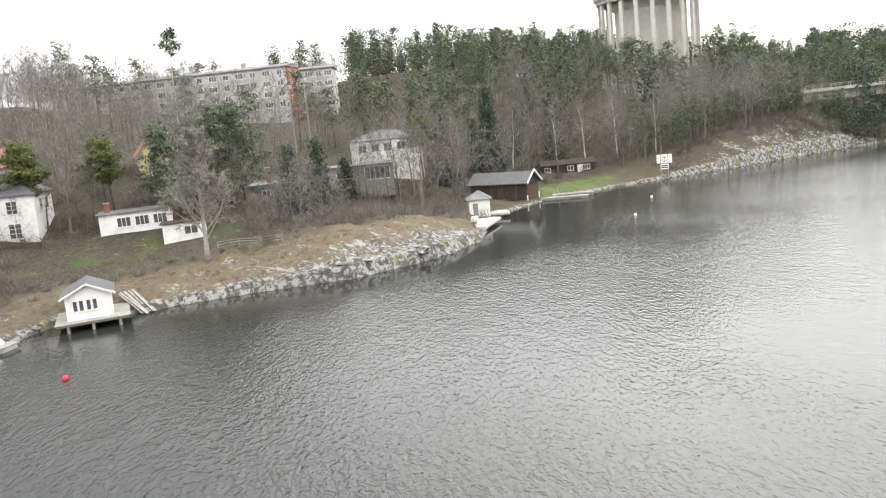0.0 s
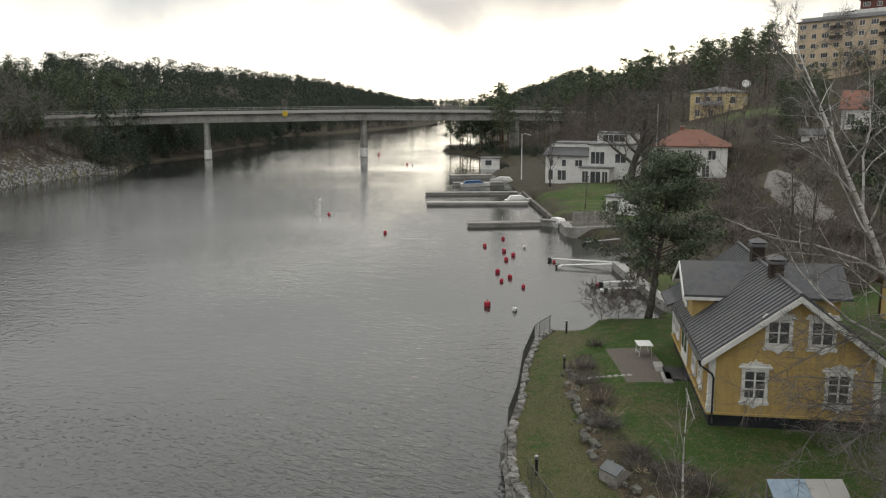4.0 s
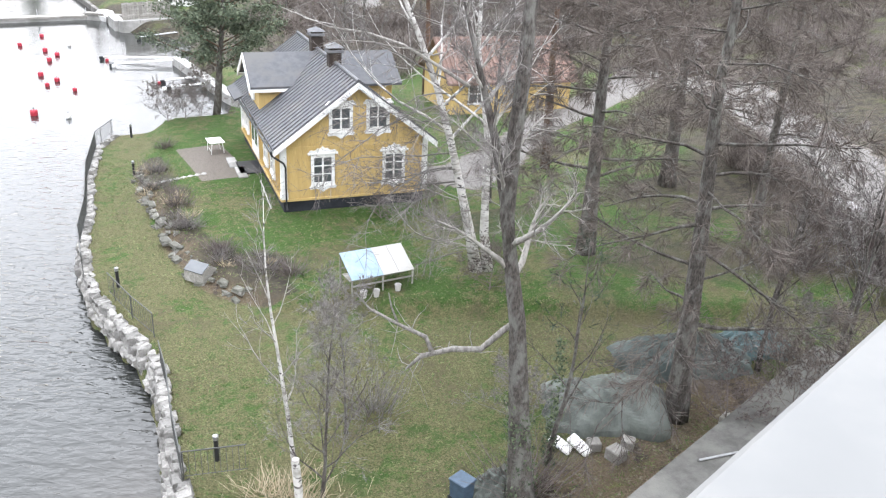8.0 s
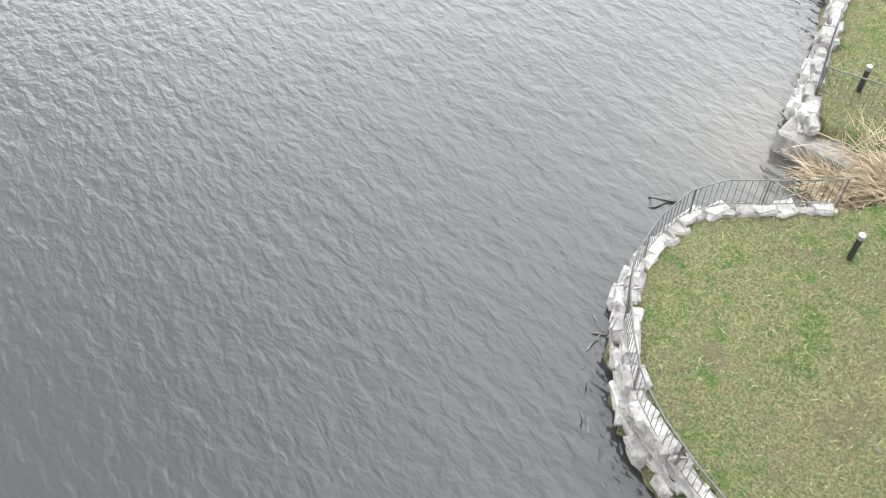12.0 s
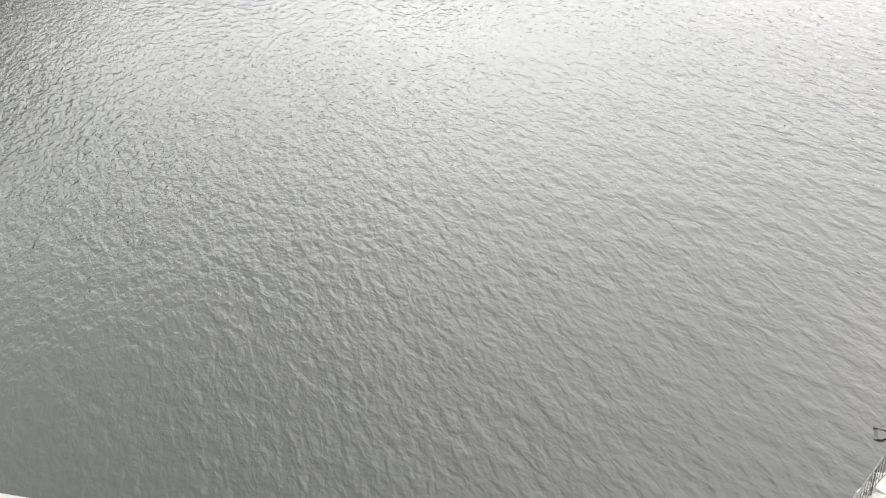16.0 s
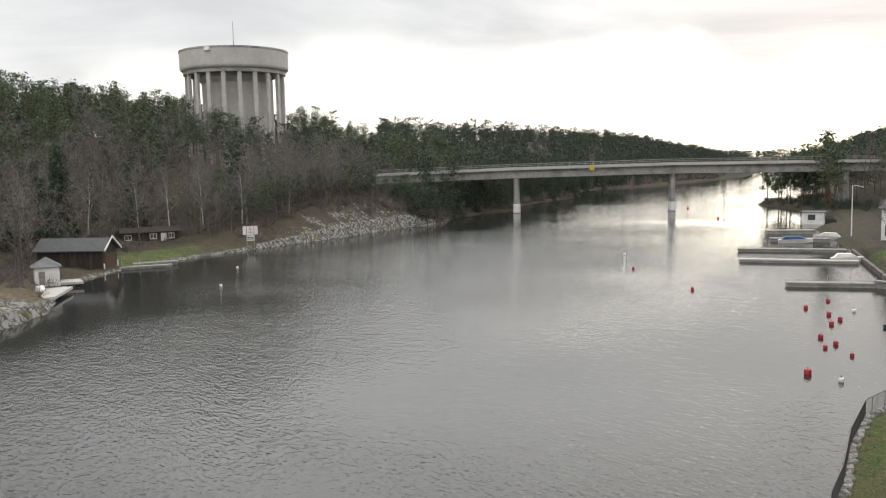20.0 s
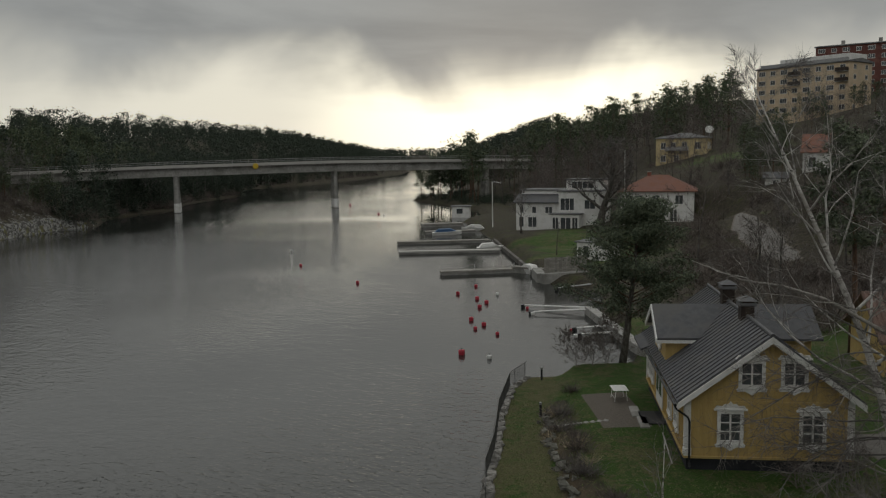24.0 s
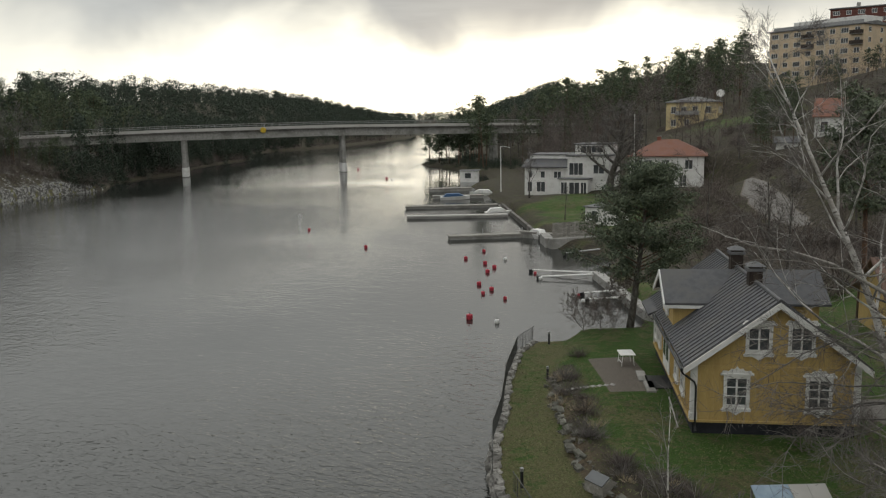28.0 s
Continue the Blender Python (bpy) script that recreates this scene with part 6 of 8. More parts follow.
def boat(label, x, y, heading, length, width, hull_mat, cover=None):
    ob = thing("boat", label, "boat", pose(x, y, 0.05, 0, 0, heading))
    st = np.linspace(0, 1, 9)
    hull = Shape()
    vs, fs = [], []
    for t in st:
        half = width / 2 * (1 - max(0, t - 0.45) ** 2 * 3.2)
        half = max(half, 0.04)
        rise = 0.55 + 0.25 * t ** 2
        vs += [(length * (t - 0.5), -half, rise), (length * (t - 0.5), -half * 0.7, -0.1 + 0.2 * t ** 3), (length * (t - 0.5), 0, -0.25 + 0.4 * t ** 3), (length * (t - 0.5), half * 0.7, -0.1 + 0.2 * t ** 3), (length * (t - 0.5), half, rise)]
    for i in range(8):
        a = i * 5
        fs += [(a + j, a + j + 1, a + j + 6, a + j + 5) for j in range(4)]
        fs += [(a + 4, a, a + 5, a + 9)]
    fs += [(4, 3, 2, 1, 0)]
    hull.add(vs, fs)
    part("hull", hull, hull_mat, ob, smooth=False)
    top = Shape()
    top.prism([(-length * 0.42, 0.6), (length * 0.3, 0.75), (length * 0.12, 1.25), (-length * 0.3, 1.2)], -width * 0.36, width * 0.36, "y")
    part("cover" if cover else "cabin", top, cover or M_WHITE, ob)
    return ob


boat("motor boat under a dark blue tarpaulin", 2.2, 168.2, 3, 6.0, 2.2, M_WHITE, M_BLUE_TARP)
boat("white open boat moored at the jetty", 9.2, 139.6, 5, 4.6, 1.7, M_WHITE)
boat("white dinghy against the quay", 12.6, 111.6, 120, 3.6, 1.5, M_WHITE)
boat("upturned white boat on the jetty", 8.0, 176.5, 175, 5.2, 1.8, M_WHITE)
boat("small white dinghy on the plank jetty", -81.3, 12.3, 40, 3.0, 1.3, M_WHITE)
boat("low white boat by the concrete slab", -93.0, 80.6, -35, 3.4, 1.3, M_WHITE)


def quay(label, pts, width, z0, z1, name="quay_wall", stones=True, mat=None):
    ob = thing(name, label, "quay")
    for (x0, y0), (x1, y1) in zip(pts, pts[1:]):
        L = math.hypot(x1 - x0, y1 - y0)
        m = pose(x0, y0, 0, 0, 0, math.degrees(math.atan2(y1 - y0, x1 - x0)))
        n = max(1, int(L / 2.2))
        for k in range(n):
            part("block", Shape().box((k * L / n + 0.012, -width / 2, z0), ((k + 1) * L / n - 0.012, width / 2, z1), m, 0.03), mat or M_STONE, ob)
    return ob


quay("long pale stone quay along the inlet", [(15.5, 82.6), (15.95, 74.0), (16.4, 66.5), (17.0, 61.5)], 0.95, -1.0, 0.78, mat=M_CONCRETE)
quay("stone-faced quay before the white villa", [(13.0, 108.5), (12.6, 116), (12.0, 128), (11.4, 139), (10.8, 152)], 0.5, -1.0, 0.7, mat=M_QUAY)
q2 = quay("concrete quay corner carrying a wooden fence", [(13.2, 102.4), (19.5, 104.4)], 1.2, -1.0, 1.3, mat=M_CONCRETE)
quay("concrete quay side below the steps", [(13.3, 103.2), (13.2, 108.0)], 1.2, -1.0, 1.2, mat=M_CONCRETE)
fen = thing("wooden_fence", "tall weathered board fence with diagonal braces on the quay", "fence", pose(13.6, 102.8, 1.3, 0, 0, 17.5))
for _k in range(20):
    part("board", Shape().box((_k * 0.3 + 0.01, 0, 0), (_k * 0.3 + 0.29, 0.03, 1.9 + 0.02 * (_k % 3))), M_GREY_WOOD, fen)
part("rail", Shape().box((0, -0.06, 0.3), (6, -0.004, 0.42)).box((0, -0.06, 1.5), (6, -0.004, 1.62)), M_GREY_WOOD, fen)


def lamp_pole(label, x, y, h, name="flag_pole", arm=False):
    ob = thing(name, label, "pole", pose(x, y, gz(x, y) - 0.1))
    part("pole", Shape().tube([(0, 0, 0), (0, 0, h)], [0.12, 0.07], 8), M_WHITE, ob)
    if arm:
        part("arm", Shape().tube([(0, 0, h - 0.1), (0.7, 0, h), (1.9, 0, h - 0.35)], 0.05, 5), M_WHITE, ob)
    else:
        part("finial", Shape().lathe([(0.02, h - 0.02), (0.12, h + 0.08), (0.02, h + 0.2)], 8), M_WHITE, ob)


lamp_pole("tall white flagpole before the red-roofed villa", 34.2, 148.0, 13.6)
lamp_pole("white lamp post by the jetties with a curved arm", 11.9, 172.0, 9.6, "lamp_post", True)


# ---- buoys ----
def make_buoy(r, h, mat):
    ob = thing("mooring_buoy", "red plastic mooring buoy with a dark stem", "buoy", group="mooring buoys")
    part("float", Shape().lathe([(r * 0.5, -0.15), (r * 0.95, -0.08), (r, 0.1), (r, h * 0.75), (r * 0.9, h), (0.05, h + 0.03)], 14), mat, ob, smooth=True)
    part("stem", Shape().tube([(0, 0, h), (0, 0.02, h + 0.2)], 0.03, 5), M_BLACK, ob)
    return ob


b0 = make_buoy(0.27, 0.4, M_RED_BUOY)
b0.matrix_world = pose(1.9, 66.4, 0)
for _x, _y, _s in ((5.4, 73.6, 0.75), (4.4, 77.7, 0.95), (3.5, 76.0, 0.8), (3.3, 80.3, 1.0), (4.5, 86.9, 1.0), (5.4, 89.5, 1.0), (4.5, 92.1, 1.0), (2.4, 95.7, 0.95), (4.8, 100.9, 0.9), (-10.4, 105.8, 0.95), (-20.8, 124.2, 0.9), (12.3, 74.5, 0.6), (9.5, 85.7, 0.7), (-16.2, 231.2, 1.3), (-28.8, 276.2, 1.6)):
    copy_thing(b0, pose(_x, _y, 0) @ Matrix.Diagonal((_s * 0.85, _s * 0.85, _s * 0.85, 1)))
b1 = make_buoy(0.20, 0.28, M_WHITE)
tagged(b1, "small white mooring buoy", group="white buoys")
b1.matrix_world = pose(4.1, 64.9, 0)
for _x, _y in ((7.0, 94.8), (12.3, 71.9), (9.7, 82.6), (-25.5, 143.3), (-14.4, 226.5), (-84.0, 112.0), (-73.5, 94.0)):
    copy_thing(b1, pose(_x, _y, 0) @ Matrix.Diagonal((1.0, 1.0, 1.0, 1)))
red_ball = tagged(part("fender_buoy", Shape().lathe([(0.03, -0.2), (0.22, -0.1), (0.28, 0.1), (0.2, 0.3), (0.03, 0.36)], 12), M_RED_BUOY, smooth=True), "round red buoy off the western shore", "buoy")
red_ball.matrix_world = pose(-64.5, 14.2, 0)

# ---- the yellow house ----
def ornate_window(parent, side_m, u, z, w, h, rows):
    """A casement with carved white trim, a crown above and a scalloped apron."""
    ob = window(parent, side_m @ pose(0, -0.032, 0), u, z, w, h, 2, rows, 0.15, M_WHITE, "white casement with carved wooden trim")
    crown = Shape()
    t = w / 2 + 0.3
    crown.box((-t, -0.13, h / 2 + 0.17), (t, 0.0, h / 2 + 0.25))
    pts = [(-t + 0.04, 0.0), (-t + 0.12, 0.13), (-0.36, 0.10), (-0.26, 0.22), (-0.12, 0.2), (0, 0.34), (0.12, 0.2), (0.26, 0.22), (0.36, 0.10), (t - 0.12, 0.13), (t - 0.04, 0.0)]
    crown.prism([(x, h / 2 + 0.25 + y) for x, y in pts[::-1]], -0.07, 0.0, "y")
    part("crown", crown, M_WHITE, ob)
    apron = [(-t + 0.05, 0), (-t + 0.1, -0.12), (-0.3, -0.1), (-0.15, -0.18), (0, -0.28), (0.15, -0.18), (0.3, -0.1), (t - 0.1, -0.12), (t - 0.05, 0)]
    part("apron", Shape().prism([(x, -h / 2 - 0.212 + y) for x, y in apron], -0.07, 0.0, "y"), M_WHITE, ob)


def yellow_house():
    W, Dp, E = 7.3, 13.4, 5.35      # width, depth, eave height; z counts from the lake
    RISE = 2.75
    ob = thing("wooden_house", "yellow wooden house with carved white window trim and a dark roof", "house", pose(11.22, 36.24, 0, 0, 0, -7.3))
    part("foundation", Shape().box((0.08, 0.08, 0.6), (W - 0.08, Dp - 0.08, 2.5)), material("black_tarred_plinth", (0.025, 0.027, 0.033), 0.8), ob, "tarred black plinth")
    part("wall", gable_walls(W, Dp, 2.5, E, RISE), M_YELLOW, ob)
    # vertical cover strips over the board joints of the gable and the lake side
    for k in range(1, 36):
        x = k * W / 36
        top = E + RISE * (1 - abs(x - W / 2) / (W / 2)) - 0.05
        part("cover_strip", Shape().box((x - 0.022, -0.028, 2.55), (x + 0.022, 0.0, top)), M_YELLOW, ob)
    strip = Shape().box((-0.028, -0.022, 2.55), (0.0, 0.022, E - 0.1)).mesh("cover_strip", M_YELLOW)
    for k in range(1, 66):
        part("cover_strip", strip, None, ob).matrix_basis = pose(0, k * Dp / 66, 0)
    part("string_board", Shape().box((0.2, -0.05, 5.0), (W - 0.2, -0.0285, 5.14)), M_YELLOW, ob)
    part("sill_board", Shape().box((-0.06, -0.09, 2.44), (W + 0.06, 0.0, 2.54)).box((-0.09, 0, 2.44), (0, Dp, 2.54)), M_YELLOW, ob)
    for x0 in (-0.05, W - 0.24):
        c = part("corner_board", Shape().box((x0, -0.06, 2.54), (x0 + 0.29, 0.2, E - 0.1)), M_WHITE, ob)
        part("base_block", Shape().box((x0 - 0.03, -0.09, 2.545), (x0 + 0.32, 0.22, 2.9), bevel=0.02), M_WHITE, c)
    part("corner_board", Shape().box((-0.05, Dp - 0.28, 2.54), (0.1, Dp + 0.05, E - 0.1)), M_WHITE, ob)
    # roof slopes with raised seams
    k = RISE / (W / 2)
    over = 0.42
    half = W / 2
    for sgn in (-1, 1):
        prof = [(half, E + RISE), (half + sgn * (half + over), E - k * over), (half + sgn * (half + over), E - k * over + 0.14), (half, E + RISE + 0.14)]
        r = part("roof", Shape().prism(prof if sgn > 0 else prof[::-1], -0.38, Dp + 0.4, "y"), M_ROOF, ob)
        seams = Shape()
        L = math.hypot(half + over, k * (half + over))
        slope = math.degrees(math.atan(k))
        for j in range(32):
            y = -0.3 + j * (Dp + 0.6) / 31
            if sgn < 0:
                m = pose(half - (half + over), y, E - k * over + 0.14, 0, -slope, 0)
            else:
                m = pose(half, y, E + RISE + 0.14, 0, slope, 0)
            seams.box((0.02, -0.02, -0.01), (L - 0.02, 0.02, 0.04), m)
        part("seams", seams, M_ROOF, r)
        barge = [(half, E + RISE - 0.2), (half + sgn * (half + over), E - k * over - 0.2), (half + sgn * (half + over), E - k * over + 0.10), (half, E + RISE + 0.10)]
        part("barge_board", Shape().prism(barge if sgn > 0 else barge[::-1], -0.45, -0.385, "y"), M_WHITE, ob)
    part("ridge_cap", Shape().tube([(half, -0.4, E + RISE + 0.15), (half, Dp + 0.42, E + RISE + 0.15)], 0.1, 8), M_ROOF, ob)
    # cross gable on both sides
    v0, v1, ez, rz = 6.0, 9.8, 6.85, 8.0
    part("dormer_wall", Shape().prism([(v0, 4.9), (v1, 4.9), (v1, ez), ((v0 + v1) / 2, rz), (v0, ez)], -0.02, W + 0.02, "x"), M_YELLOW, ob)
    mid = (v0 + v1) / 2
    kk = (rz - ez) / (mid - v0)
    for sgn in (-1, 1):
        e = mid + sgn * (mid - v0 + 0.35)
        pr = [(mid, rz + 0.02), (e, ez - kk * 0.35), (e, ez - kk * 0.35 + 0.12), (mid, rz + 0.16)]
        part("dormer_roof", Shape().prism(pr if sgn > 0 else pr[::-1], -0.5, W + 0.5, "x"), M_ROOF, ob, "smooth dark sheet roof")
        part("fascia", Shape().box((-0.5, e - 0.03, ez - kk * 0.35 - 0.16), (2.1, e + 0.03, ez - kk * 0.35 - 0.004)), M_WHITE, ob)
        pb = [(mid, rz - 0.16), (e, ez - kk * 0.35 - 0.18), (e, ez - kk * 0.35 + 0.1), (mid, rz + 0.14)]
        part("barge_board", Shape().prism(pb if sgn > 0 else pb[::-1], -0.57, -0.505, "x"), M_WHITE, ob)
    south, west = face("S", W, Dp), face("W", W, Dp)
    ornate_window(ob, south, 1.98, 3.94, 0.86, 1.24, 3)
    ornate_window(ob, south, 5.57, 3.90, 0.86, 1.24, 3)
    ornate_window(ob, south, 2.88, 6.42, 0.86, 0.98, 2)
    ornate_window(ob, south, 4.72, 6.44, 0.86, 0.98, 2)
    for y in (2.2, 4.2, 10.6, 12.2):
        ornate_window(ob, west, Dp - y, 3.95, 0.85, 1.25, 3)
    ornate_window(ob, west @ pose(0, -0.02, 0), Dp - mid, 6.5, 0.8, 0.95, 2)
    # glazed white veranda door on the lake side
    door = part("veranda_door", Shape().box((-0.09, 6.6, 2.5), (-0.03, 8.9, 4.9), bevel=0.02), M_WHITE, ob)
    for y in (6.85, 7.9):
        part("pane", Shape().box((-0.105, y, 3.2), (-0.091, y + 0.75, 4.6)), M_GLASS, door)
    part("lean_to_roof", Shape().prism([(-0.8, 4.95), (0.0, 5.3), (0.0, 5.42), (-0.8, 5.07)], 10.2, 13.6, "y"), M_ROOF, ob)
    # gutter and downpipe
    part("gutter", Shape().tube([(-0.52, -0.35, E - k * over - 0.02), (-0.52, Dp + 0.3, E - k * over - 0.02)], 0.075, 8), M_BLACK, ob)
    part("downpipe", Shape().tube([(-0.52, -0.2, E - 0.4), (-0.45, -0.16, E - 0.55), (0.08, -0.16, E - 0.95), (0.16, -0.16, E - 1.15), (0.16, -0.16, 2.3), (0.16, -0.3, 2.1)], 0.05, 8), M_BLACK, ob)
    for v, z in ((4.4, 9.0), (8.6, 9.15)):
        c = part("chimney", Shape().box((half - 0.32, v - 0.32, 7.6), (half + 0.32, v + 0.32, z), bevel=0.02), M_BROWN_WOOD, ob, "dark sheet-clad chimney")
        part("collar", Shape().box((half - 0.42, v - 0.42, z - 0.25), (half + 0.42, v + 0.42, z - 0.1), bevel=0.02), M_FELT, c)
        part("hood", Shape().add([(half - 0.45, v - 0.45, z), (half + 0.45, v - 0.45, z), (half + 0.45, v + 0.45, z), (half - 0.45, v + 0.45, z), (half, v, z + 0.25)], [(0, 1, 4), (1, 2, 4), (2, 3, 4), (3, 0, 4), (3, 2, 1, 0)]), M_FELT, c)


yellow_house()
ob_ = house("yellow outbuilding with a red pantile roof beside the gravel drive", pose(28.3, 50.6, 1.75, 0, 0, -8), 9.5, 6, 2.7, "gable", 2.3, "x", over=0.5, wall_mat=M_YELLOW, roof_mat=M_OLD_TILE, below=1.2, windows=[("S", 2.0, 1.6, 1.3, 1.3, 2, 2)], chimneys=((7.0, 3.0, 6.0),), name="outbuilding")
for _k in range(32):
    _m = pose(-0.4 + _k * 0.33, -0.5, 2.7 - 0.38 + 0.16, math.degrees(math.atan(2.3 / 3.0)), 0, 0)
    part("pantile_rib", Shape().tube([tuple(_m @ Vector((0, 0.05, 0.0))), tuple(_m @ Vector((0, 4.3, 0.0)))], 0.09, 5), M_OLD_TILE, ob_)


# ---- shore wall, fences, garden ----
def along(pts, step):
    """Places and headings at even steps along a line."""
    pts = np.asarray(pts, float)
    seg = np.hypot(*np.diff(pts, axis=0).T)
    cum = np.concatenate([[0], np.cumsum(seg)])
    out = []
    for s in np.arange(0, cum[-1] - 1e-6, step):
        i = min(np.searchsorted(cum, s, "right") - 1, len(seg) - 1)
        t = (s - cum[i]) / seg[i]
        p = pts[i] + (pts[i + 1] - pts[i]) * t
        d = pts[i + 1] - pts[i]
        out.append((p[0], p[1], math.degrees(math.atan2(d[1], d[0]))))
    return out


def stone_mesh(seed, sx, sy, sz, mat=None):
    """A rough block: a chamfered box with its corners shifted."""
    rng = np.random.default_rng(seed)
    s = Shape().box((-sx / 2, -sy / 2, -sz / 2), (sx / 2, sy / 2, sz / 2), bevel=min(sx, sy, sz) * 0.2)
    s.v[0] = s.v[0] + rng.normal(size=s.v[0].shape) * min(sx, sy, sz) * 0.11
    return s.mesh("stone", mat or M_STONE)


M_MOSSY = material("mossy_fieldstone", (0.15, 0.145, 0.125), 0.95, second=(0.09, 0.09, 0.07), scale=5.0, third=(0.24, 0.23, 0.21), third_scale=1.5, vary=0.3)
STONES = [stone_mesh(i, 0.38 + 0.08 * (i % 4), 0.34 + 0.05 * (i % 3), 0.32 + 0.05 * (i % 3)) for i in range(8)]

DARK_STONES = [stone_mesh(20 + i, 0.5 + 0.1 * i, 0.45, 0.4, M_MOSSY) for i in range(4)]


def stone_wall(label, pts, top, courses, step=0.45, inward=0.30, rise=0.33):
    ob = thing("stone_wall", label, "wall")
    rng = np.random.default_rng(int(abs(pts[0][0]) * 100 + len(pts)))
    for c in range(courses):
        for x, y, h in along(pts, step):
            a = radians(h + 90)
            off = -inward - 0.09 * c + rng.normal() * 0.05
            o = part("stone", STONES[rng.integers(8)], None, ob)
            k = rng.uniform(0.85, 1.2)
            px, py = x + math.cos(radians(h)) * step * 0.5 * (c % 2) - math.cos(a) * off * -1, y + math.sin(radians(h)) * step * 0.5 * (c % 2) - math.sin(a) * off * -1
            o.matrix_basis = pose(px, py, top - 0.14 - (courses - 1 - c) * rise + rng.normal() * 0.03, rng.normal() * 5, rng.normal() * 5, h + rng.normal() * 7) @ Matrix.Diagonal((k, rng.uniform(0.9, 1.15), rng.uniform(0.85, 1.2), 1))
    return ob


SOUTH_WALL = [p for p in EAST_SHORE if 4.0 < p[1] < 16.2 and p[0] < 4.2]
NORTH_WALL = [p for p in EAST_SHORE if 17.9 < p[1] < 55.9 and p[0] < 6]
stone_wall("rough granite shore wall round the rounded lawn", SOUTH_WALL, 1.12, 3)
stone_wall("rough granite block shore wall below the garden", NORTH_WALL, 1.12, 3)
slab = tagged(part("landing_stone", Shape().box((-1.1, -0.45, -0.9), (1.0, 0.45, 0.72), bevel=0.08), M_STONE), "large squared granite landing stone at the wall's end", "stone")
slab.matrix_world = pose(3.3, 18.05, 0, 0, 0, -22)


sunk = boulder(431)
sunk.v[0] = sunk.v[0] * (0.55, 0.3, 0.25)
tagged(part("shore_rock", sunk, material("wet_dark_rock", (0.030, 0.029, 0.026), 0.4, second=(0.018, 0.018, 0.016))), "dark wet rock just breaking the water by the curved wall", "rock").matrix_world = pose(-0.35, 15.3, -0.075, 0, 0, 35)
_rng = np.random.default_rng(91)
for _k in range(7):
    _t = _k / 6
    _p = np.array([-1.15 + 0.5 * _t ** 2 + 0.1 * _rng.normal(), 11.2 - 3.0 * _t, 0.02])
    tagged(part("driftwood", Shape().tube(branch_line(_p, np.array([_rng.normal(), _rng.normal(), 0.25]), _rng.uniform(0.4, 0.9), 4, 0.3, -0.02, _rng), [0.022, 0.018, 0.014, 0.01, 0.005], 5), M_BARK), "dark wet stick washed against the wall's foot", "driftwood", "driftwood sticks")


def railing(label, pts, base, height, gap, bars=True, post_gap=1.8):
    ob = thing("railing", label, "railing")
    line = along(pts, 0.3) + [(pts[-1][0], pts[-1][1], 0)]
    top = [(x, y, base + height) for x, y, _ in line]
    low = [(x, y, base + 0.12) for x, y, _ in line]
    part("top_rail", Shape().tube(top, 0.02, 6), M_RAIL, ob)
    part("bottom_rail", Shape().tube(low, 0.012, 5), M_RAIL, ob)
    bar = Shape().tube([(0, 0, 0.1), (0, 0, height)], 0.008, 4, False).mesh("bar", M_RAIL)
    post = Shape().tube([(0, 0, -0.2), (0, 0, height)], 0.02, 6).mesh("post", M_RAIL)
    if bars:
        for x, y, h in along(pts, gap):
            part("bar", bar, None, ob).matrix_basis = pose(x, y, base)
    for x, y, h in along(pts, post_gap):
        part("post", post, None, ob).matrix_basis = pose(x, y, base)
    return ob


def inset(pts, d):
    """The line moved d metres to its right-hand side."""
    pts = np.asarray(pts, float)
    tang = np.gradient(pts, axis=0)
    tang /= np.linalg.norm(tang, axis=1)[:, None]
    return [tuple(p) for p in pts + np.stack([tang[:, 1], -tang[:, 0]], 1) * d]


railing("black iron railing with upright bars on the curved wall", inset(SOUTH_WALL, 0.38), 1.08, 0.95, 0.16)
railing("black iron railing along the garden wall", inset([p for p in NORTH_WALL if 18.5 < p[1] < 26.5], 0.55), 1.1, 0.95, 0.17)
railing("black iron railing along the garden wall", inset([p for p in NORTH_WALL if 26.5 < p[1] < 32.5], 0.95), 1.1, 0.95, 0.17)
railing("dark iron railing round the garden's point", inset([p for p in NORTH_WALL if p[1] > 33.5], 0.3), 1.1, 1.0, 0.13)
railing("short iron railing across the lawn by the reeds", [(2.9, 19.4), (4.6, 19.0)], 1.08, 0.95, 0.17)


def bollard(x, y):
    z = gz(x, y)
    ob = thing("bollard_lamp", "black bollard lamp with a pale cap on the lawn", "lamp", pose(x, y, z - 0.05), "bollard lamps")
    part("post", Shape().tube([(0, 0, 0), (0, 0, 0.78)], 0.07, 10), M_BLACK, ob)
    part("cap", Shape().lathe([(0.075, 0.78), (0.085, 0.8), (0.085, 0.92), (0.02, 0.96)], 10), M_STEEL, ob)


for _p in ((3.05, 32.6), (3.95, 19.9), (4.1, 13.9), (5.9, 46.6), (7.0, 54.6)):
    bollard(*_p)


def terrace_edge():
    pts = [(float(terrace_line(y)) - 0.25, y) for y in np.linspace(29.5, 47, 24)]
    ob = thing("terrace_wall", "low rough stone edging overgrown with dry plants", "wall")
    rng = np.random.default_rng(8)
    for x, y, h in along(pts, 0.5):
        for c in range(2):
            k = rng.uniform(0.4, 0.85)
            part("stone", DARK_STONES[rng.integers(4)], None, ob).matrix_basis = pose(x + rng.normal() * 0.2 + 0.18 * c, y + rng.normal() * 0.1, gz(x - 0.4, y) + 0.06 + 0.24 * c, rng.normal() * 9, rng.normal() * 9, h + rng.normal() * 20) @ Matrix.Diagonal((k, k, k * 0.8, 1))


terrace_edge()


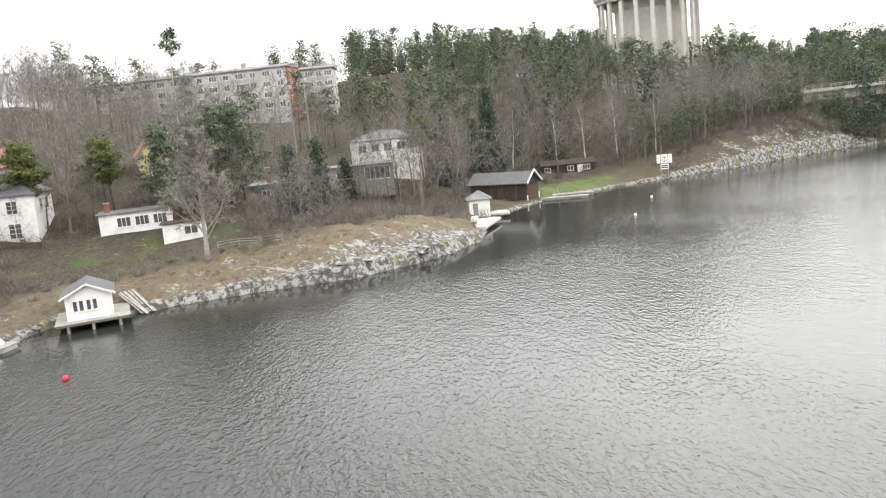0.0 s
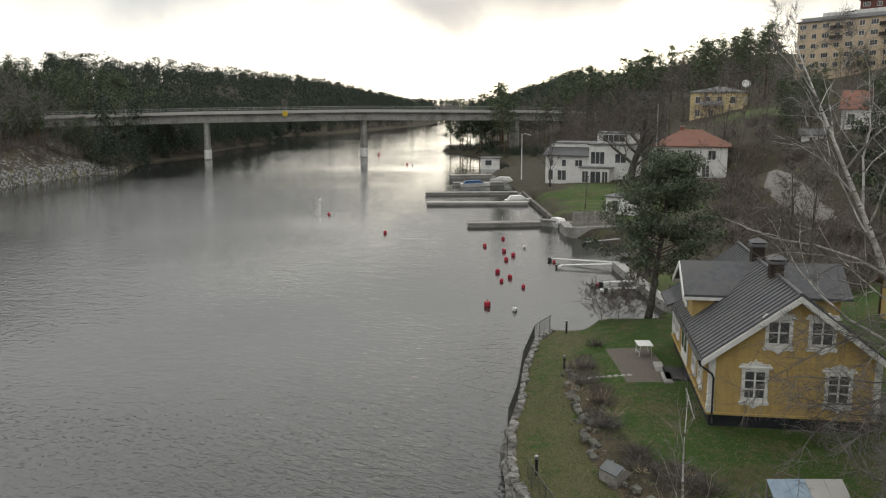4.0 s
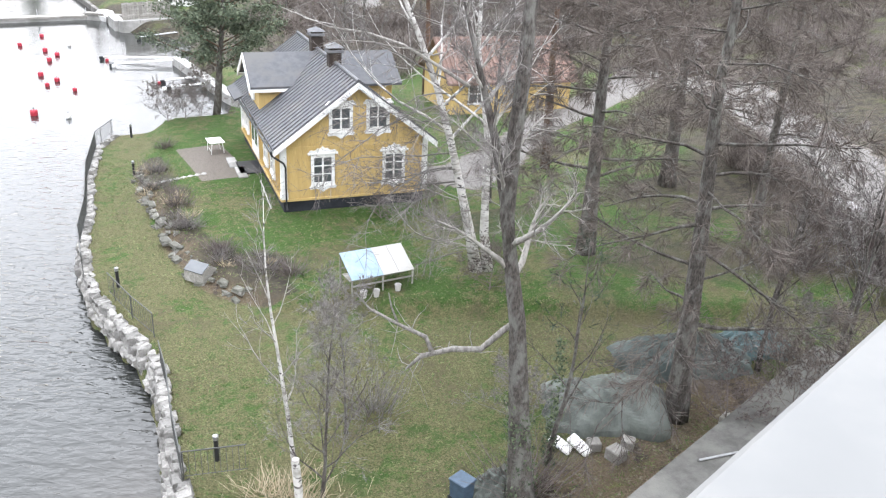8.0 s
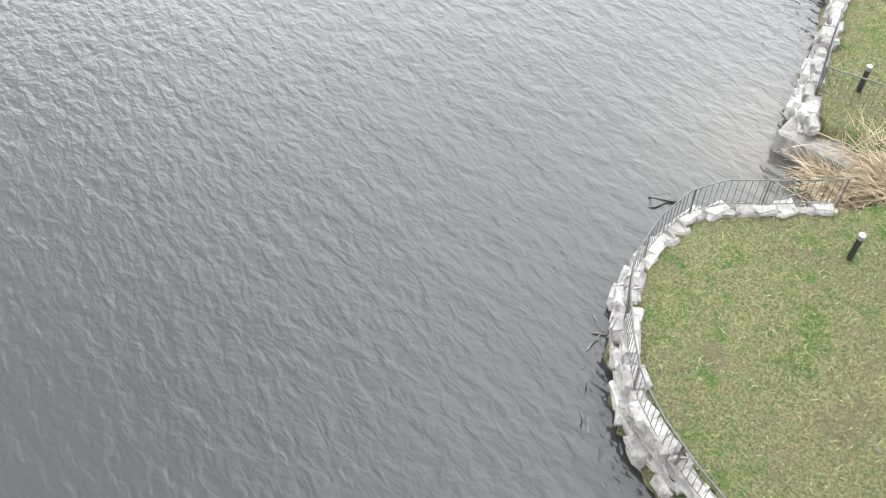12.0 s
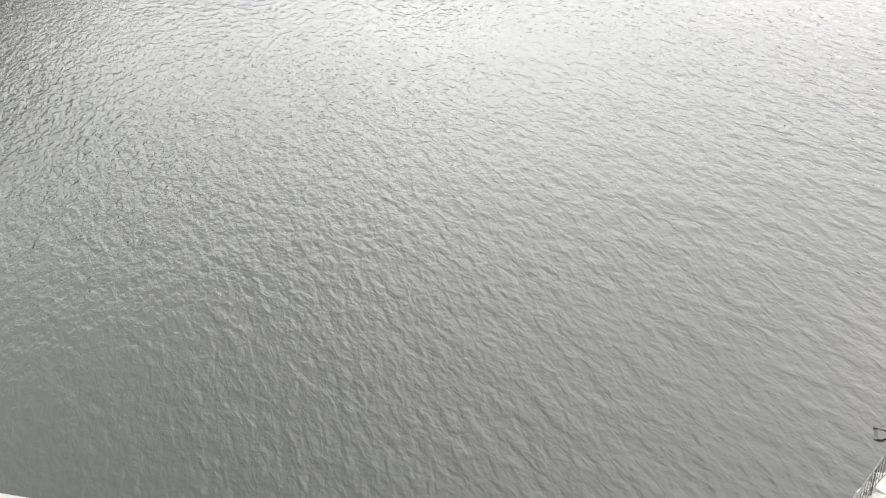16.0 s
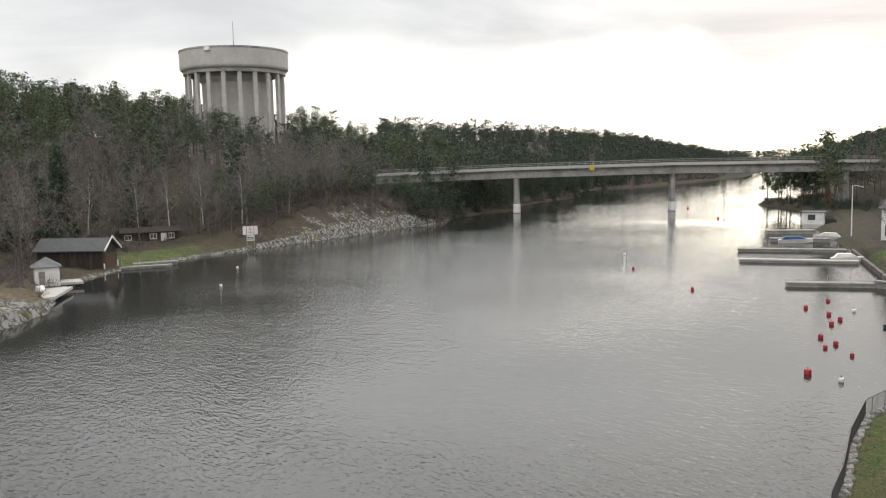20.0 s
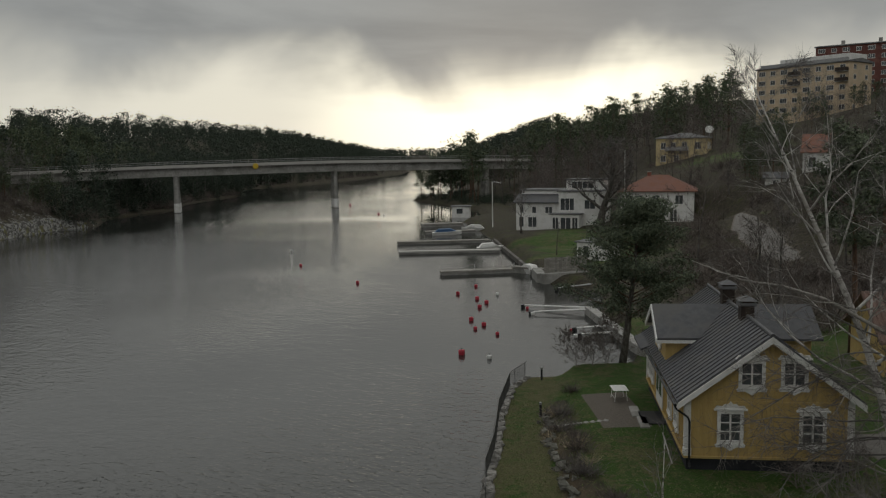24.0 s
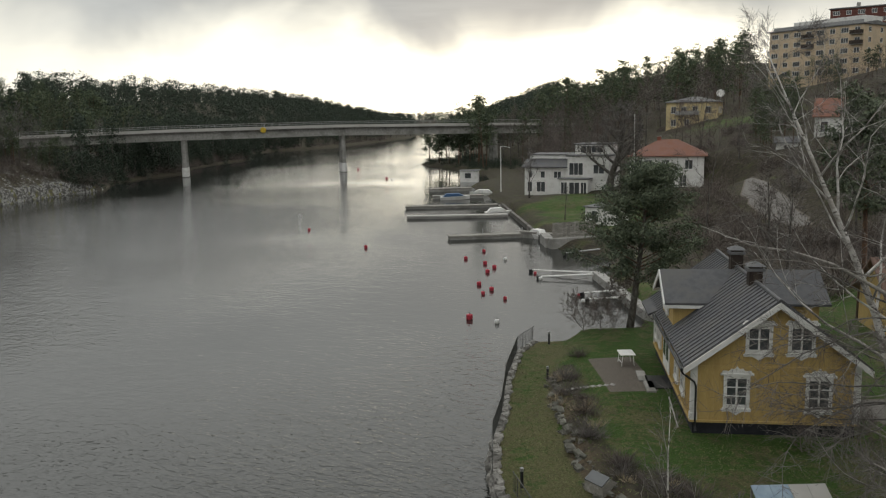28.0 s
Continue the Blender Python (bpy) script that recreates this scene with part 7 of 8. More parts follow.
def shrub(label, x, y, size, mat, seed, count=240, up=0.9, cat="bush", lift=0.0):
    """A leafless bush of thin upright twigs."""
    rng = np.random.default_rng(seed)
    s = Shape()
    z = gz(x, y) - 0.05 + lift
    for _ in range(count):
        a, r = rng.uniform(0, 6.28), abs(rng.normal()) * size * 0.25
        d = np.array([math.cos(a) * rng.uniform(0.1, 0.9), math.sin(a) * rng.uniform(0.1, 0.9), up])
        d /= np.linalg.norm(d)
        p = np.array([math.cos(a) * r, math.sin(a) * r, 0])
        q = branch_line(p, d, size * rng.uniform(0.4, 1.0), 3, 0.2, 0.02, rng)
        w = any_side(d, rng) * 0.012 * max(1.0, size / 2) * min(1.0, (400 / count) ** 0.5)
        s.add([q[0] - w, q[0] + w, q[1] + w * 0.8, q[1] - w * 0.8, q[2] + w * 0.5, q[2] - w * 0.5, q[3]], [(0, 1, 2, 3), (3, 2, 4, 5), (5, 4, 6)])
    o = tagged(part("bush", s, mat), label, cat)
    o.matrix_world = pose(x, y, z)
    return o


def branchy_bush(label, x, y, size, mat, seed, limbs=22):
    """A leafless bush: many stems from the ground, each forking into fine twigs."""
    trunk, stems, crown = bare_tree(seed, size, 0.03, 4, limbs, 6, 9, 0.02, 62, 0.07, 0.0, 0.75, 0.0022 * size + 0.002, bend=0.12, sides=5)
    ob = thing("bush", label, "bush", pose(x, y, gz(x, y) - 0.05))
    joined = Shape()
    for piece in [trunk] + stems:
        joined.add(np.concatenate(piece.v), piece.f)
    part("trunk", joined, mat, ob)
    part("crown", crown, mat, ob)
    return ob


for _i, (_x, _y, _s) in enumerate(((6.6, 36.5, 1.2), (6.8, 39.5, 1.3), (6.4, 42.5, 1.1), (7.4, 33.4, 1.0), (8.6, 30.8, 1.3), (9.6, 30.0, 1.3), (6.9, 45.2, 1.2), (8.2, 49.8, 1.0))):
    shrub("low dry garden plants along the stone edging", _x, _y, _s, M_TWIG_RED if _i % 2 else M_TWIG, 500 + _i, 160, 0.6)
_rng = np.random.default_rng(12)
for _i in range(34):
    _yy = _rng.uniform(29.3, 46.5)
    _xx = float(terrace_line(_yy)) + _rng.uniform(-0.2, 1.5) + (1.4 * _rng.random() if _yy < 33 else 0)
    shrub("tuft of dry brown garden plants in the bed", _xx, _yy, _rng.uniform(0.45, 0.95), (M_TWIG_RED, M_TWIG, M_REED)[_i % 3], 600 + _i, 60, 0.5, "plant")
branchy_bush("dense brown leafless bush at the water's edge", 9.6, 56.0, 2.6, M_TWIG_LARCH, 520, 26)
branchy_bush("spreading grey leafless bush beside the pine", 12.2, 58.4, 4.2, M_TWIG_LARCH, 521, 26)
branchy_bush("brown leafless bush beside the pine", 10.8, 56.2, 2.4, M_TWIG_LARCH, 522, 22)
branchy_bush("reddish leafless bush below the birch", 16.3, 25.2, 2.2, M_TWIG_RED, 523, 24)
branchy_bush("reddish bush against the yellow house", 17.6, 33.6, 1.7, M_TWIG_RED, 524, 22)
branchy_bush("reddish bush near the house corner", 15.4, 33.9, 1.3, M_TWIG_RED, 525, 18)
branchy_bush("tangled brown shrub under the trees", 20.5, 13.6, 3.0, M_TWIG_LARCH, 526, 24)
branchy_bush("tangled shrub by the tarpaulins", 23.0, 15.8, 3.2, M_TWIG, 527, 24)
shrub("brown hedge bush beside the road", 33.0, 19.0, 3.4, M_TWIG_RED, 528, 480)
shrub("brown hedge bush beside the road", 36.0, 17.4, 3.4, M_TWIG, 529, 480)
shrub("brown hedge bush beside the road", 30.0, 21.6, 3.0, M_TWIG_RED, 530, 480)
for _i in range(13):
    _yy = 16.5 + _i * 1.35
    shrub("dense brown leafless hedge bush beside the lane", float(np.interp(_yy, [16, 19.4, 23.1, 27.4, 32.2], [31.4, 32.9, 34.5, 36.3, 38.0])) + 0.5 * _rng.normal(), _yy, _rng.uniform(2.0, 2.9), (M_TWIG_RED, M_TWIG_LARCH)[_i % 2], 700 + _i, 800, 0.9)
branchy_bush("tangle of brown stems by the trunk", 18.8, 14.6, 2.6, M_TWIG_RED, 531, 22)


for _i in range(16):
    _yy = 14 + _i * 2.3
    _xx = -91 - 6 * _rng.random() - (4 if 20 < _yy < 30 else 0)
    shrub("grey leafless bush on the western bank", _xx, _yy, _rng.uniform(1.2, 2.4), (M_TWIG, M_TWIG_RED)[_i % 2], 650 + _i, 120, 0.7)


def reeds():
    rng = np.random.default_rng(77)
    s = Shape()
    px, py = rng.normal(4.6, 0.75, 3600), rng.normal(17.2, 0.5, 3600)
    pz = np.maximum(ground_height(px, py), -0.1) * 0.5
    for x, y, z in zip(px, py, pz):
        if x < 3.35 or abs(y - 17.1) > 1.2:
            continue
        a = rng.uniform(0, 6.28)
        p = np.array([x, y, z])
        d = np.array([math.cos(a) * 0.6 - 0.2, math.sin(a) * 0.6, 0.7])
        q = branch_line(p, d / np.linalg.norm(d), rng.uniform(0.7, 1.6), 3, 0.12, -0.16, rng)
        w = any_side(d, rng) * 0.013
        s.add([q[0] - w, q[0] + w, q[1] + w, q[1] - w, q[2] + w * 0.7, q[2] - w * 0.7, q[3]], [(0, 1, 2, 3), (3, 2, 4, 5), (5, 4, 6)])
    tagged(part("reeds", s, M_REED), "clump of dry straw-coloured reeds in the small bay", "reeds", kind="stuff")


reeds()


def garden_house():
    """The small greenhouse frame with half glass, half white roof."""
    z = gz(12.4, 27.5)
    ob = thing("greenhouse", "small greenhouse with a pale slanting roof and open sides", "greenhouse", pose(11.03, 27.0, z - 0.05, 0, 0, 1))
    h0, h1 = 2.4 - z, 3.0 - z
    for x in (0.03, 1.37, 2.7):
        for y, h in ((0.0, h0), (1.2, h1)):
            part("post", Shape().box((x - 0.03, y - 0.03, 0), (x + 0.03, y + 0.03, h)), M_GREY_WOOD, ob)
    sl = math.degrees(math.atan2(0.6, 1.2))
    blue = material("dull_blue_glass", (0.22, 0.30, 0.38), 0.35, second=(0.30, 0.38, 0.46), scale=2.0, spec=0.6)
    for k in range(4):
        p = part("roof_panel", Shape().box((k * 0.69, -0.06, 0), (k * 0.69 + 0.675, 1.4, 0.03)), blue if k < 2 else M_PALE_CONCRETE, ob, "clouded bluish glass panel" if k < 2 else "white sheet panel")
        p.matrix_basis = pose(0, 0, h0 + 0.05, sl)
    part("rail", Shape().box((0, -0.02, 0.4), (2.73, 0.02, 0.46)), M_GREY_WOOD, ob)
    part("rail", Shape().box((0, 1.18, 0.7), (2.73, 1.22, 0.76)), M_GREY_WOOD, ob)
    part("bench", Shape().box((0.1, 0.4, 0.45), (2.6, 1.15, 0.5)), M_GREY_WOOD, ob)
    for x, y, lbl in ((0.4, -0.3, "pale bucket"), (0.9, -0.4, "pale bucket"), (1.9, -0.3, "pale bucket")):
        b = tagged(part("bucket", Shape().lathe([(0.1, 0), (0.14, 0.28), (0.15, 0.3), (0.12, 0.28), (0.09, 0.03)], 12), M_PALE_CONCRETE), "pale plastic bucket beside the greenhouse", "bucket")
        b.matrix_world = pose(11.03, 27.0, z - 0.02, 0, 0, 1) @ pose(x, y, 0)
    o = tagged(part("crate", Shape().box((-0.3, -0.15, 0), (0.3, 0.15, 0.22), bevel=0.02), material("orange_plastic", (0.55, 0.17, 0.03), 0.5)), "orange plastic box inside the greenhouse", "box")
    o.matrix_world = pose(11.03, 27.0, z + 0.46, 0, 0, 1) @ pose(1.2, 0.9, 0)


garden_house()


def cold_frame():
    z = gz(6.3, 31.6)
    ob = thing("cold_frame", "small grey cold frame with a glass lid on the slope", "cold frame", pose(6.25, 31.9, z - 0.05, 0, 0, 35) @ Matrix.Diagonal((0.85, 0.85, 0.85, 1)))
    part("box", Shape().prism([(-0.5, 0), (0.5, 0), (0.5, 0.55), (0, 0.85), (-0.5, 0.55)], -0.6, 0.6, "y"), M_GREY_WOOD, ob)
    part("lid", Shape().prism([(-0.54, 0.57), (0, 0.9), (0, 0.94), (-0.54, 0.61)], -0.58, 0.58, "y"), M_GLASS, ob)


cold_frame()


def patio():
    for k in range(2):
        o = tagged(part("paving_slab", Shape().box((-0.25, -0.9, -0.08), (0.25, 0.9, 0.06), bevel=0.02), M_CONCRETE), "pale concrete slab beside the house", "slab")
        o.matrix_world = pose(11.0, 42.9 + k * 1.84, gz(11.0, 43) + 0.02, 0, 0, -7)
    kerb = thing("garden_edging", "thin pale edging board between lawn and flower bed", "edging")
    for k in range(3):
        part("board", Shape().box((-0.025, 0.0, -0.1), (0.025, 1.38, 0.07)), M_PALE_CONCRETE, kerb).matrix_basis = pose(10.86 + 0.24 * k, 37.0 + 1.38 * k, gz(10.9, 38), 0, 0, -9)
    way = thing("garden_path", "narrow path of pale flat stones across the lawn", "path")
    for k in range(8):
        x, y = 6.5 + 0.37 * k, 43.1 + 0.05 * k
        part("stone", Shape().box((-0.16, -0.14, -0.1), (0.16, 0.14, 0.03), bevel=0.03), M_CONCRETE, way).matrix_basis = pose(x, y, gz(x, y), 0, 0, 9 * k)
    ob = thing("garden_table", "white garden table on the gravel terrace", "table", pose(10.7, 47.4, gz(10.7, 47.4)))
    part("tabletop", Shape().box((-0.45, -0.6, 0.68), (0.45, 0.6, 0.72), bevel=0.015), M_WHITE, ob)
    for sx in (-1, 1):
        for sy in (-1, 1):
            part("leg", Shape().tube([(0.38 * sx, 0.5 * sy, 0), (0.3 * sx, 0.5 * sy, 0.68)], 0.02, 6), M_WHITE, ob)
    part("stretcher", Shape().tube([(-0.35, -0.5, 0.2), (-0.35, 0.5, 0.2)], 0.015, 5), M_WHITE, ob)
    mt = tagged(part("doormat", Shape().box((-0.7, -1.1, 0), (0.7, 1.1, 0.05), bevel=0.02), M_BLACK), "dark grating beside the house wall", "mat")
    mt.matrix_world = pose(11.7, 43.6, gz(11.7, 43.6) + 0.03, 0, 0, -7)


patio()


# ---- by the bridge foot: covered boats, bin, rubble ----
def tarp_heap(label, x, y, heading, sx, sy, h, seed, mat):
    rng = np.random.default_rng(seed)
    n = 40
    ph = rng.uniform(0, 6, 8)
    vs, fs = [], []
    for i in range(n):
        for j in range(n):
            u, v = i / (n - 1) * 2 - 1, j / (n - 1) * 2 - 1
            e = max(0, 1 - abs(v) ** 2.2) ** 0.6 * max(0, 1 - abs(u) ** 4) ** 0.5
            e = 0.72 * e + 0.28 * max(0, 1 - abs(v + 0.12 * math.sin(3 * u + ph[0]))) * (1 - u ** 4)
            fold = -0.10 * abs(math.sin(u * 5 + 2.2 * v + ph[1])) + 0.07 * abs(math.sin(v * 7 - 3 * u + ph[2])) + 0.05 * abs(math.sin(u * 13 + 4 * math.sin(3 * v + ph[3]))) + 0.03 * math.sin(17 * v + 9 * u + ph[4])
            rim = 1 + 0.06 * math.sin(7 * math.atan2(v, u) + ph[5]) + 0.04 * math.sin(13 * math.atan2(v, u) + ph[6])
            vs.append((u * sx * rim, v * sy * rim, h * e * (1 + 0.18 * math.sin(2.3 * u + ph[7])) + fold * (0.4 + e) - 0.06))
    for i in range(n - 1):
        for j in range(n - 1):
            a = i * n + j
            fs.append((a, a + n, a + n + 1, a + 1))
    o = tagged(part("covered_boat", Shape().add(vs, fs), mat), label, "tarpaulin")
    o.matrix_world = pose(x, y, gz(x, y), 0, 0, heading)


tarp_heap("boat laid up under a grey-green tarpaulin", 15.9, 17.0, -30, 2.0, 1.45, 1.1, 5, M_TARP)
tarp_heap("second covered boat under a dull green tarpaulin", 20.3, 18.2, -20, 2.4, 1.2, 1.0, 6, material("dull_green_tarpaulin", (0.075, 0.092, 0.085), 0.75, second=(0.055, 0.07, 0.066), scale=3.0, third=(0.11, 0.125, 0.115), bump=0.05, bump_scale=4.0))
tarp_heap("low heap under a blue-green tarpaulin", 23.6, 17.8, -25, 1.3, 0.9, 0.7, 8, material("blue_green_tarpaulin", (0.10, 0.15, 0.155), 0.75, second=(0.08, 0.115, 0.12), scale=3.0))
tarp_heap("crumpled green tarpaulin on the ground", 10.6, 15.4, 10, 0.9, 0.6, 0.45, 7, M_TARP)


def upturned_boat(x, y, turn):
    """A small white dinghy lying keel up."""
    hull = [(0.05, 0.0), (0.45, 0.02), (0.52, 0.2), (0.42, 0.42), (0.2, 0.52), (0.02, 0.54)]
    vs, fs, n = [], [], 9
    for i in range(n):
        u = i / (n - 1) * 2 - 1
        k = (1 - max(0.0, u) ** 2.6) * 0.98 + 0.02
        for sgn in (1, -1):
            for a, z in hull if sgn > 0 else hull[::-1]:
                vs.append((u * 1.2, sgn * a * k, z * (0.55 + 0.45 * k)))
    m = len(hull) * 2
    for i in range(n - 1):
        for j in range(m - 1):
            a = i * m + j
            fs.append((a, a + 1, a + m + 1, a + m))
    fs.append(tuple(range(m)))
    o = tagged(part("upturned_boat", Shape().add(vs, fs), M_WHITE, smooth=False), "small white boat lying keel up beside the lane", "boat")
    o.matrix_world = pose(x, y, gz(x, y) - 0.02, 0, 0, turn)


upturned_boat(36.6, 24.4, 68)


M_DARK_CONCRETE = material("damp_dark_concrete", (0.125, 0.12, 0.11), 0.95, second=(0.085, 0.083, 0.075), scale=2.5, third=(0.16, 0.155, 0.14), third_scale=0.6, bump=0.015)


def odds():
    for x, y, a in ((13.35, 16.05, 30), (13.85, 15.75, 20)):
        o = tagged(part("foil_sack", Shape().box((-0.2, -0.38, 0), (0.2, 0.38, 0.14), bevel=0.06), M_WHITE), "crumpled white sack on the ground", "sack")
        o.matrix_world = pose(x, y, gz(x, y) + 0.12, 24, -8, a)
    for x, y, a, s in ((14.6, 14.9, 10, 0.5), (15.3, 15.2, 40, 0.4), (14.3, 15.6, 70, 0.4), (18.9, 14.6, 20, 0.5)):
        o = tagged(part("crate", Shape().box((-s / 2, -s / 2, 0), (s / 2, s / 2, s * 0.8), bevel=0.03), M_GREY_WOOD), "weathered grey wooden crate on the ground", "crate")
        o.matrix_world = pose(x, y, gz(x, y) - 0.03, 0, 0, a)
    x, y = 9.55, 15.35
    ob = thing("waste_bin", "blue-grey wheeled waste bin with its lid shut", "bin", pose(x, y, gz(x, y) - 0.02, 0, 0, 20) @ Matrix.Diagonal((0.85, 0.85, 0.8, 1)))
    blue = material("blue_grey_plastic", (0.06, 0.09, 0.13), 0.5)
    part("body", Shape().prism([(-0.22, 0.05), (0.22, 0.05), (0.29, 0.9), (-0.29, 0.9)], -0.3, 0.3, "y"), blue, ob)
    part("lid", Shape().box((-0.32, -0.36, 0.9), (0.32, 0.34, 0.97), bevel=0.03), blue, ob)
    for sx in (-1, 1):
        w = part("wheel", Shape().lathe([(0.03, -0.03), (0.1, -0.03), (0.1, 0.03), (0.03, 0.03)], 12), M_BLACK, ob)
        w.matrix_basis = pose(0.2 * sx, 0.3, 0.1, 0, 90, 0)
    wall = thing("wing_wall", "grey concrete wing wall beside the bridge foot", "wall")
    part("wall_body", Shape().prism([(12.2, 11.6), (24.6, 15.4), (24.3, 16.3), (11.9, 12.5)], -0.4, 2.0), M_DARK_CONCRETE, wall)
    part("coping", Shape().prism([(12.1, 11.4), (24.8, 15.3), (24.4, 16.6), (11.7, 12.7)], 2.004, 2.2), M_DARK_CONCRETE, wall)
    part("pipe", Shape().tube([(15.6, 13.35, 2.24), (16.9, 13.15, 2.24)], 0.035, 8), M_STEEL, wall)
    wall.matrix_world = pose(0.15, -0.5, 0)
    post = tagged(part("birch_post", Shape().tube([(0, 0, 0), (0.05, 0.1, 1.0), (0.02, 0.2, 1.9)], [0.12, 0.11, 0.1], 8), M_BIRCH), "sawn-off birch trunk standing by the reeds", "trunk")
    post.matrix_world = pose(5.3, 16.6, gz(5.3, 16.6) - 0.1)


odds()


# ---- the bridge that carries the camera ----
def near_bridge():
    a = math.degrees(math.atan2(0.325, 1.055))
    ob = thing("footbridge", "concrete bridge with a flat white parapet cap", "bridge", pose(0, 0.318, 15.9, 0, 0, a))
    n = [-46, 40]
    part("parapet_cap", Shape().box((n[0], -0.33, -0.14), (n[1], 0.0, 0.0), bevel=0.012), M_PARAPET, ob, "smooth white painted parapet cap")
    part("parapet_wall", Shape().box((n[0], -0.26, -1.25), (n[1], -0.05, -0.144)), M_WHITE, ob)
    part("deck", Shape().box((n[0], -9.5, -1.9), (n[1], 0.0, -1.254)), M_CONCRETE, ob)
    part("parapet_wall", Shape().box((n[0], -9.45, -1.25), (n[1], -9.2, 0.0)), M_WHITE, ob)


near_bridge()

# ---- single trees ----
M_BIRCH_LIMB = material("birch_limb_bark", (0.58, 0.56, 0.53), 0.85, second=(0.17, 0.16, 0.15), scale=3.5, detail=4.0, sharp=(0.5, 0.6), third=(0.26, 0.245, 0.225), third_scale=0.5)
def tree(label, shapes, m, bark, twig, limb_mat=None, name="tree", category="tree"):
    ob = thing(name, label, category, m)
    part("trunk", shapes[0], bark, ob, smooth=True)
    for s in shapes[1] if isinstance(shapes[1], list) else ():
        part("limb", s, limb_mat or bark, ob, smooth=True)
    part("crown", shapes[2], twig, ob)
    return ob


def at(x, y, turn=0.0, drop=0.1):
    return pose(x, y, gz(x, y) - drop, 0, 0, turn)


birch_near = tree("tall leaning birch with white bark and hanging twigs", bare_tree(31, 17.6, 0.22, 4, 17, 5, 10, 0.30, 52, 0.05, 0.04, 0.34, 0.006, sides=9, line=[(0, 0, 0), (-0.43, 0.26, 2.3), (-1.07, 0.63, 5.2), (-1.57, 0.91, 7.2), (-2.05, 1.17, 8.8), (-2.6, 1.44, 10.2)]), at(16.77, 27.02), M_BIRCH, M_TWIG, M_BIRCH_LIMB, "birch_tree")
tree("second stem of the white birch", bare_tree(32, 16.5, 0.2, 4, 15, 5, 10, 0.34, 46, 0.05, 0.04, 0.32, 0.006, sides=9, line=[(0, 0, 0), (-0.26, 0.16, 2.05), (-0.3, 0.19, 6.1), (-0.84, 0.52, 9.0), (-0.85, 0.52, 10.8)]), at(17.25, 26.9), M_BIRCH, M_TWIG, M_BIRCH_LIMB, "birch_tree")
dark_tree = tree("big dark-barked tree with crooked grey limbs", bare_tree(133, 13.4, 0.37, 4, 13, 6, 10, 0.5, 58, 0.05, 0.01, 0.19, 0.005, sides=10, line=[(0, 0, -0.4), (-0.29, 0.21, 3.3), (-0.49, 0.36, 5.8), (-0.74, 0.54, 7.5), (-1.0, 0.72, 9.5), (-1.37, 0.94, 11.0), (-1.7, 1.14, 12.3)]), at(10.95, 14.41), M_BARK, M_TWIG, M_GREY_LIMB)
tree("larch with a straight dark trunk and drooping brown twigs", bare_tree(34, 19.0, 0.34, 4, 38, 7, 15, 0.14, 88, 0.0, 0.08, 0.25, 0.0075, sides=9, line=[(0, 0, 0), (-0.06, 0.07, 3.4), (-0.15, 0.17, 6.2), (-0.23, 0.25, 8.3), (-0.32, 0.35, 10.5), (-0.29, 0.32, 12.3)], limb_k=0.55), at(17.72, 15.74), M_BARK, M_TWIG_LARCH, M_BARK, "larch_tree")
tree("larch by the lawn with drooping brown twigs", bare_tree(35, 19.0, 0.37, 4, 34, 7, 14, 0.2, 88, 0.0, 0.09, 0.24, 0.0105, (0.0, 0.0), 0.012, 9, limb_k=0.55), at(22.3, 26.7), M_BARK, M_TWIG_LARCH, M_BARK, "larch_tree")
tree("dark larch beside the gravel drive", bare_tree(36, 18.0, 0.40, 4, 30, 6, 12, 0.22, 88, 0.0, 0.09, 0.24, 0.013, (0.0, 0.0), 0.012, 9, limb_k=0.55), at(31.8, 31.9), M_BARK, M_TWIG_LARCH, M_BARK, "larch_tree")
tree("bare larch among the road-side trees", bare_tree(46, 17.0, 0.26, 4, 26, 6, 12, 0.25, 80, 0.0, 0.05, 0.22, 0.012, (0.0, 0.0), 0.015, 8, limb_k=0.55), at(30.5, 24.5), M_BARK, M_TWIG_LARCH, M_BARK, "larch_tree")
tree("young slender birch on the lawn", bare_tree(37, 9.2, 0.085, 3, 12, 5, 6, 0.35, 34, 0.07, 0.0, 0.24, 0.006, sides=8, line=[(0, 0, -0.2), (-0.21, 0.07, 2.8), (-0.42, 0.13, 4.95), (-0.54, 0.16, 6.05), (-0.64, 0.19, 7.5), (-0.62, 0.19, 8.2)]), at(5.51, 17.14), M_BIRCH, M_TWIG, M_GREY_LIMB, "birch_tree")
tree("small leafless tree beside the young birch", bare_tree(38, 6.6, 0.06, 4, 20, 6, 6, 0.06, 40, 0.07, 0.0, 0.4, 0.006), at(6.1, 17.0), M_BARK, M_TWIG, M_BARK)
tree("small leafless tree on the lawn", bare_tree(39, 5.4, 0.05, 4, 18, 6, 6, 0.06, 46, 0.06, 0.0, 0.4, 0.006), at(7.8, 19.5), M_BARK, M_TWIG, M_BARK)
tree("thin leafless saplings by the road", bare_tree(40, 10.0, 0.1, 4, 12, 5, 5, 0.2, 35, 0.08, 0.0, 0.3, 0.01), at(23.8, 14.6), M_BARK, M_TWIG, M_BARK)
tree("thin leafless sapling under the larches", bare_tree(41, 9.0, 0.09, 4, 12, 5, 5, 0.2, 35, 0.08, 0.0, 0.3, 0.01), at(26.0, 16.0), M_BARK, M_TWIG, M_BARK)
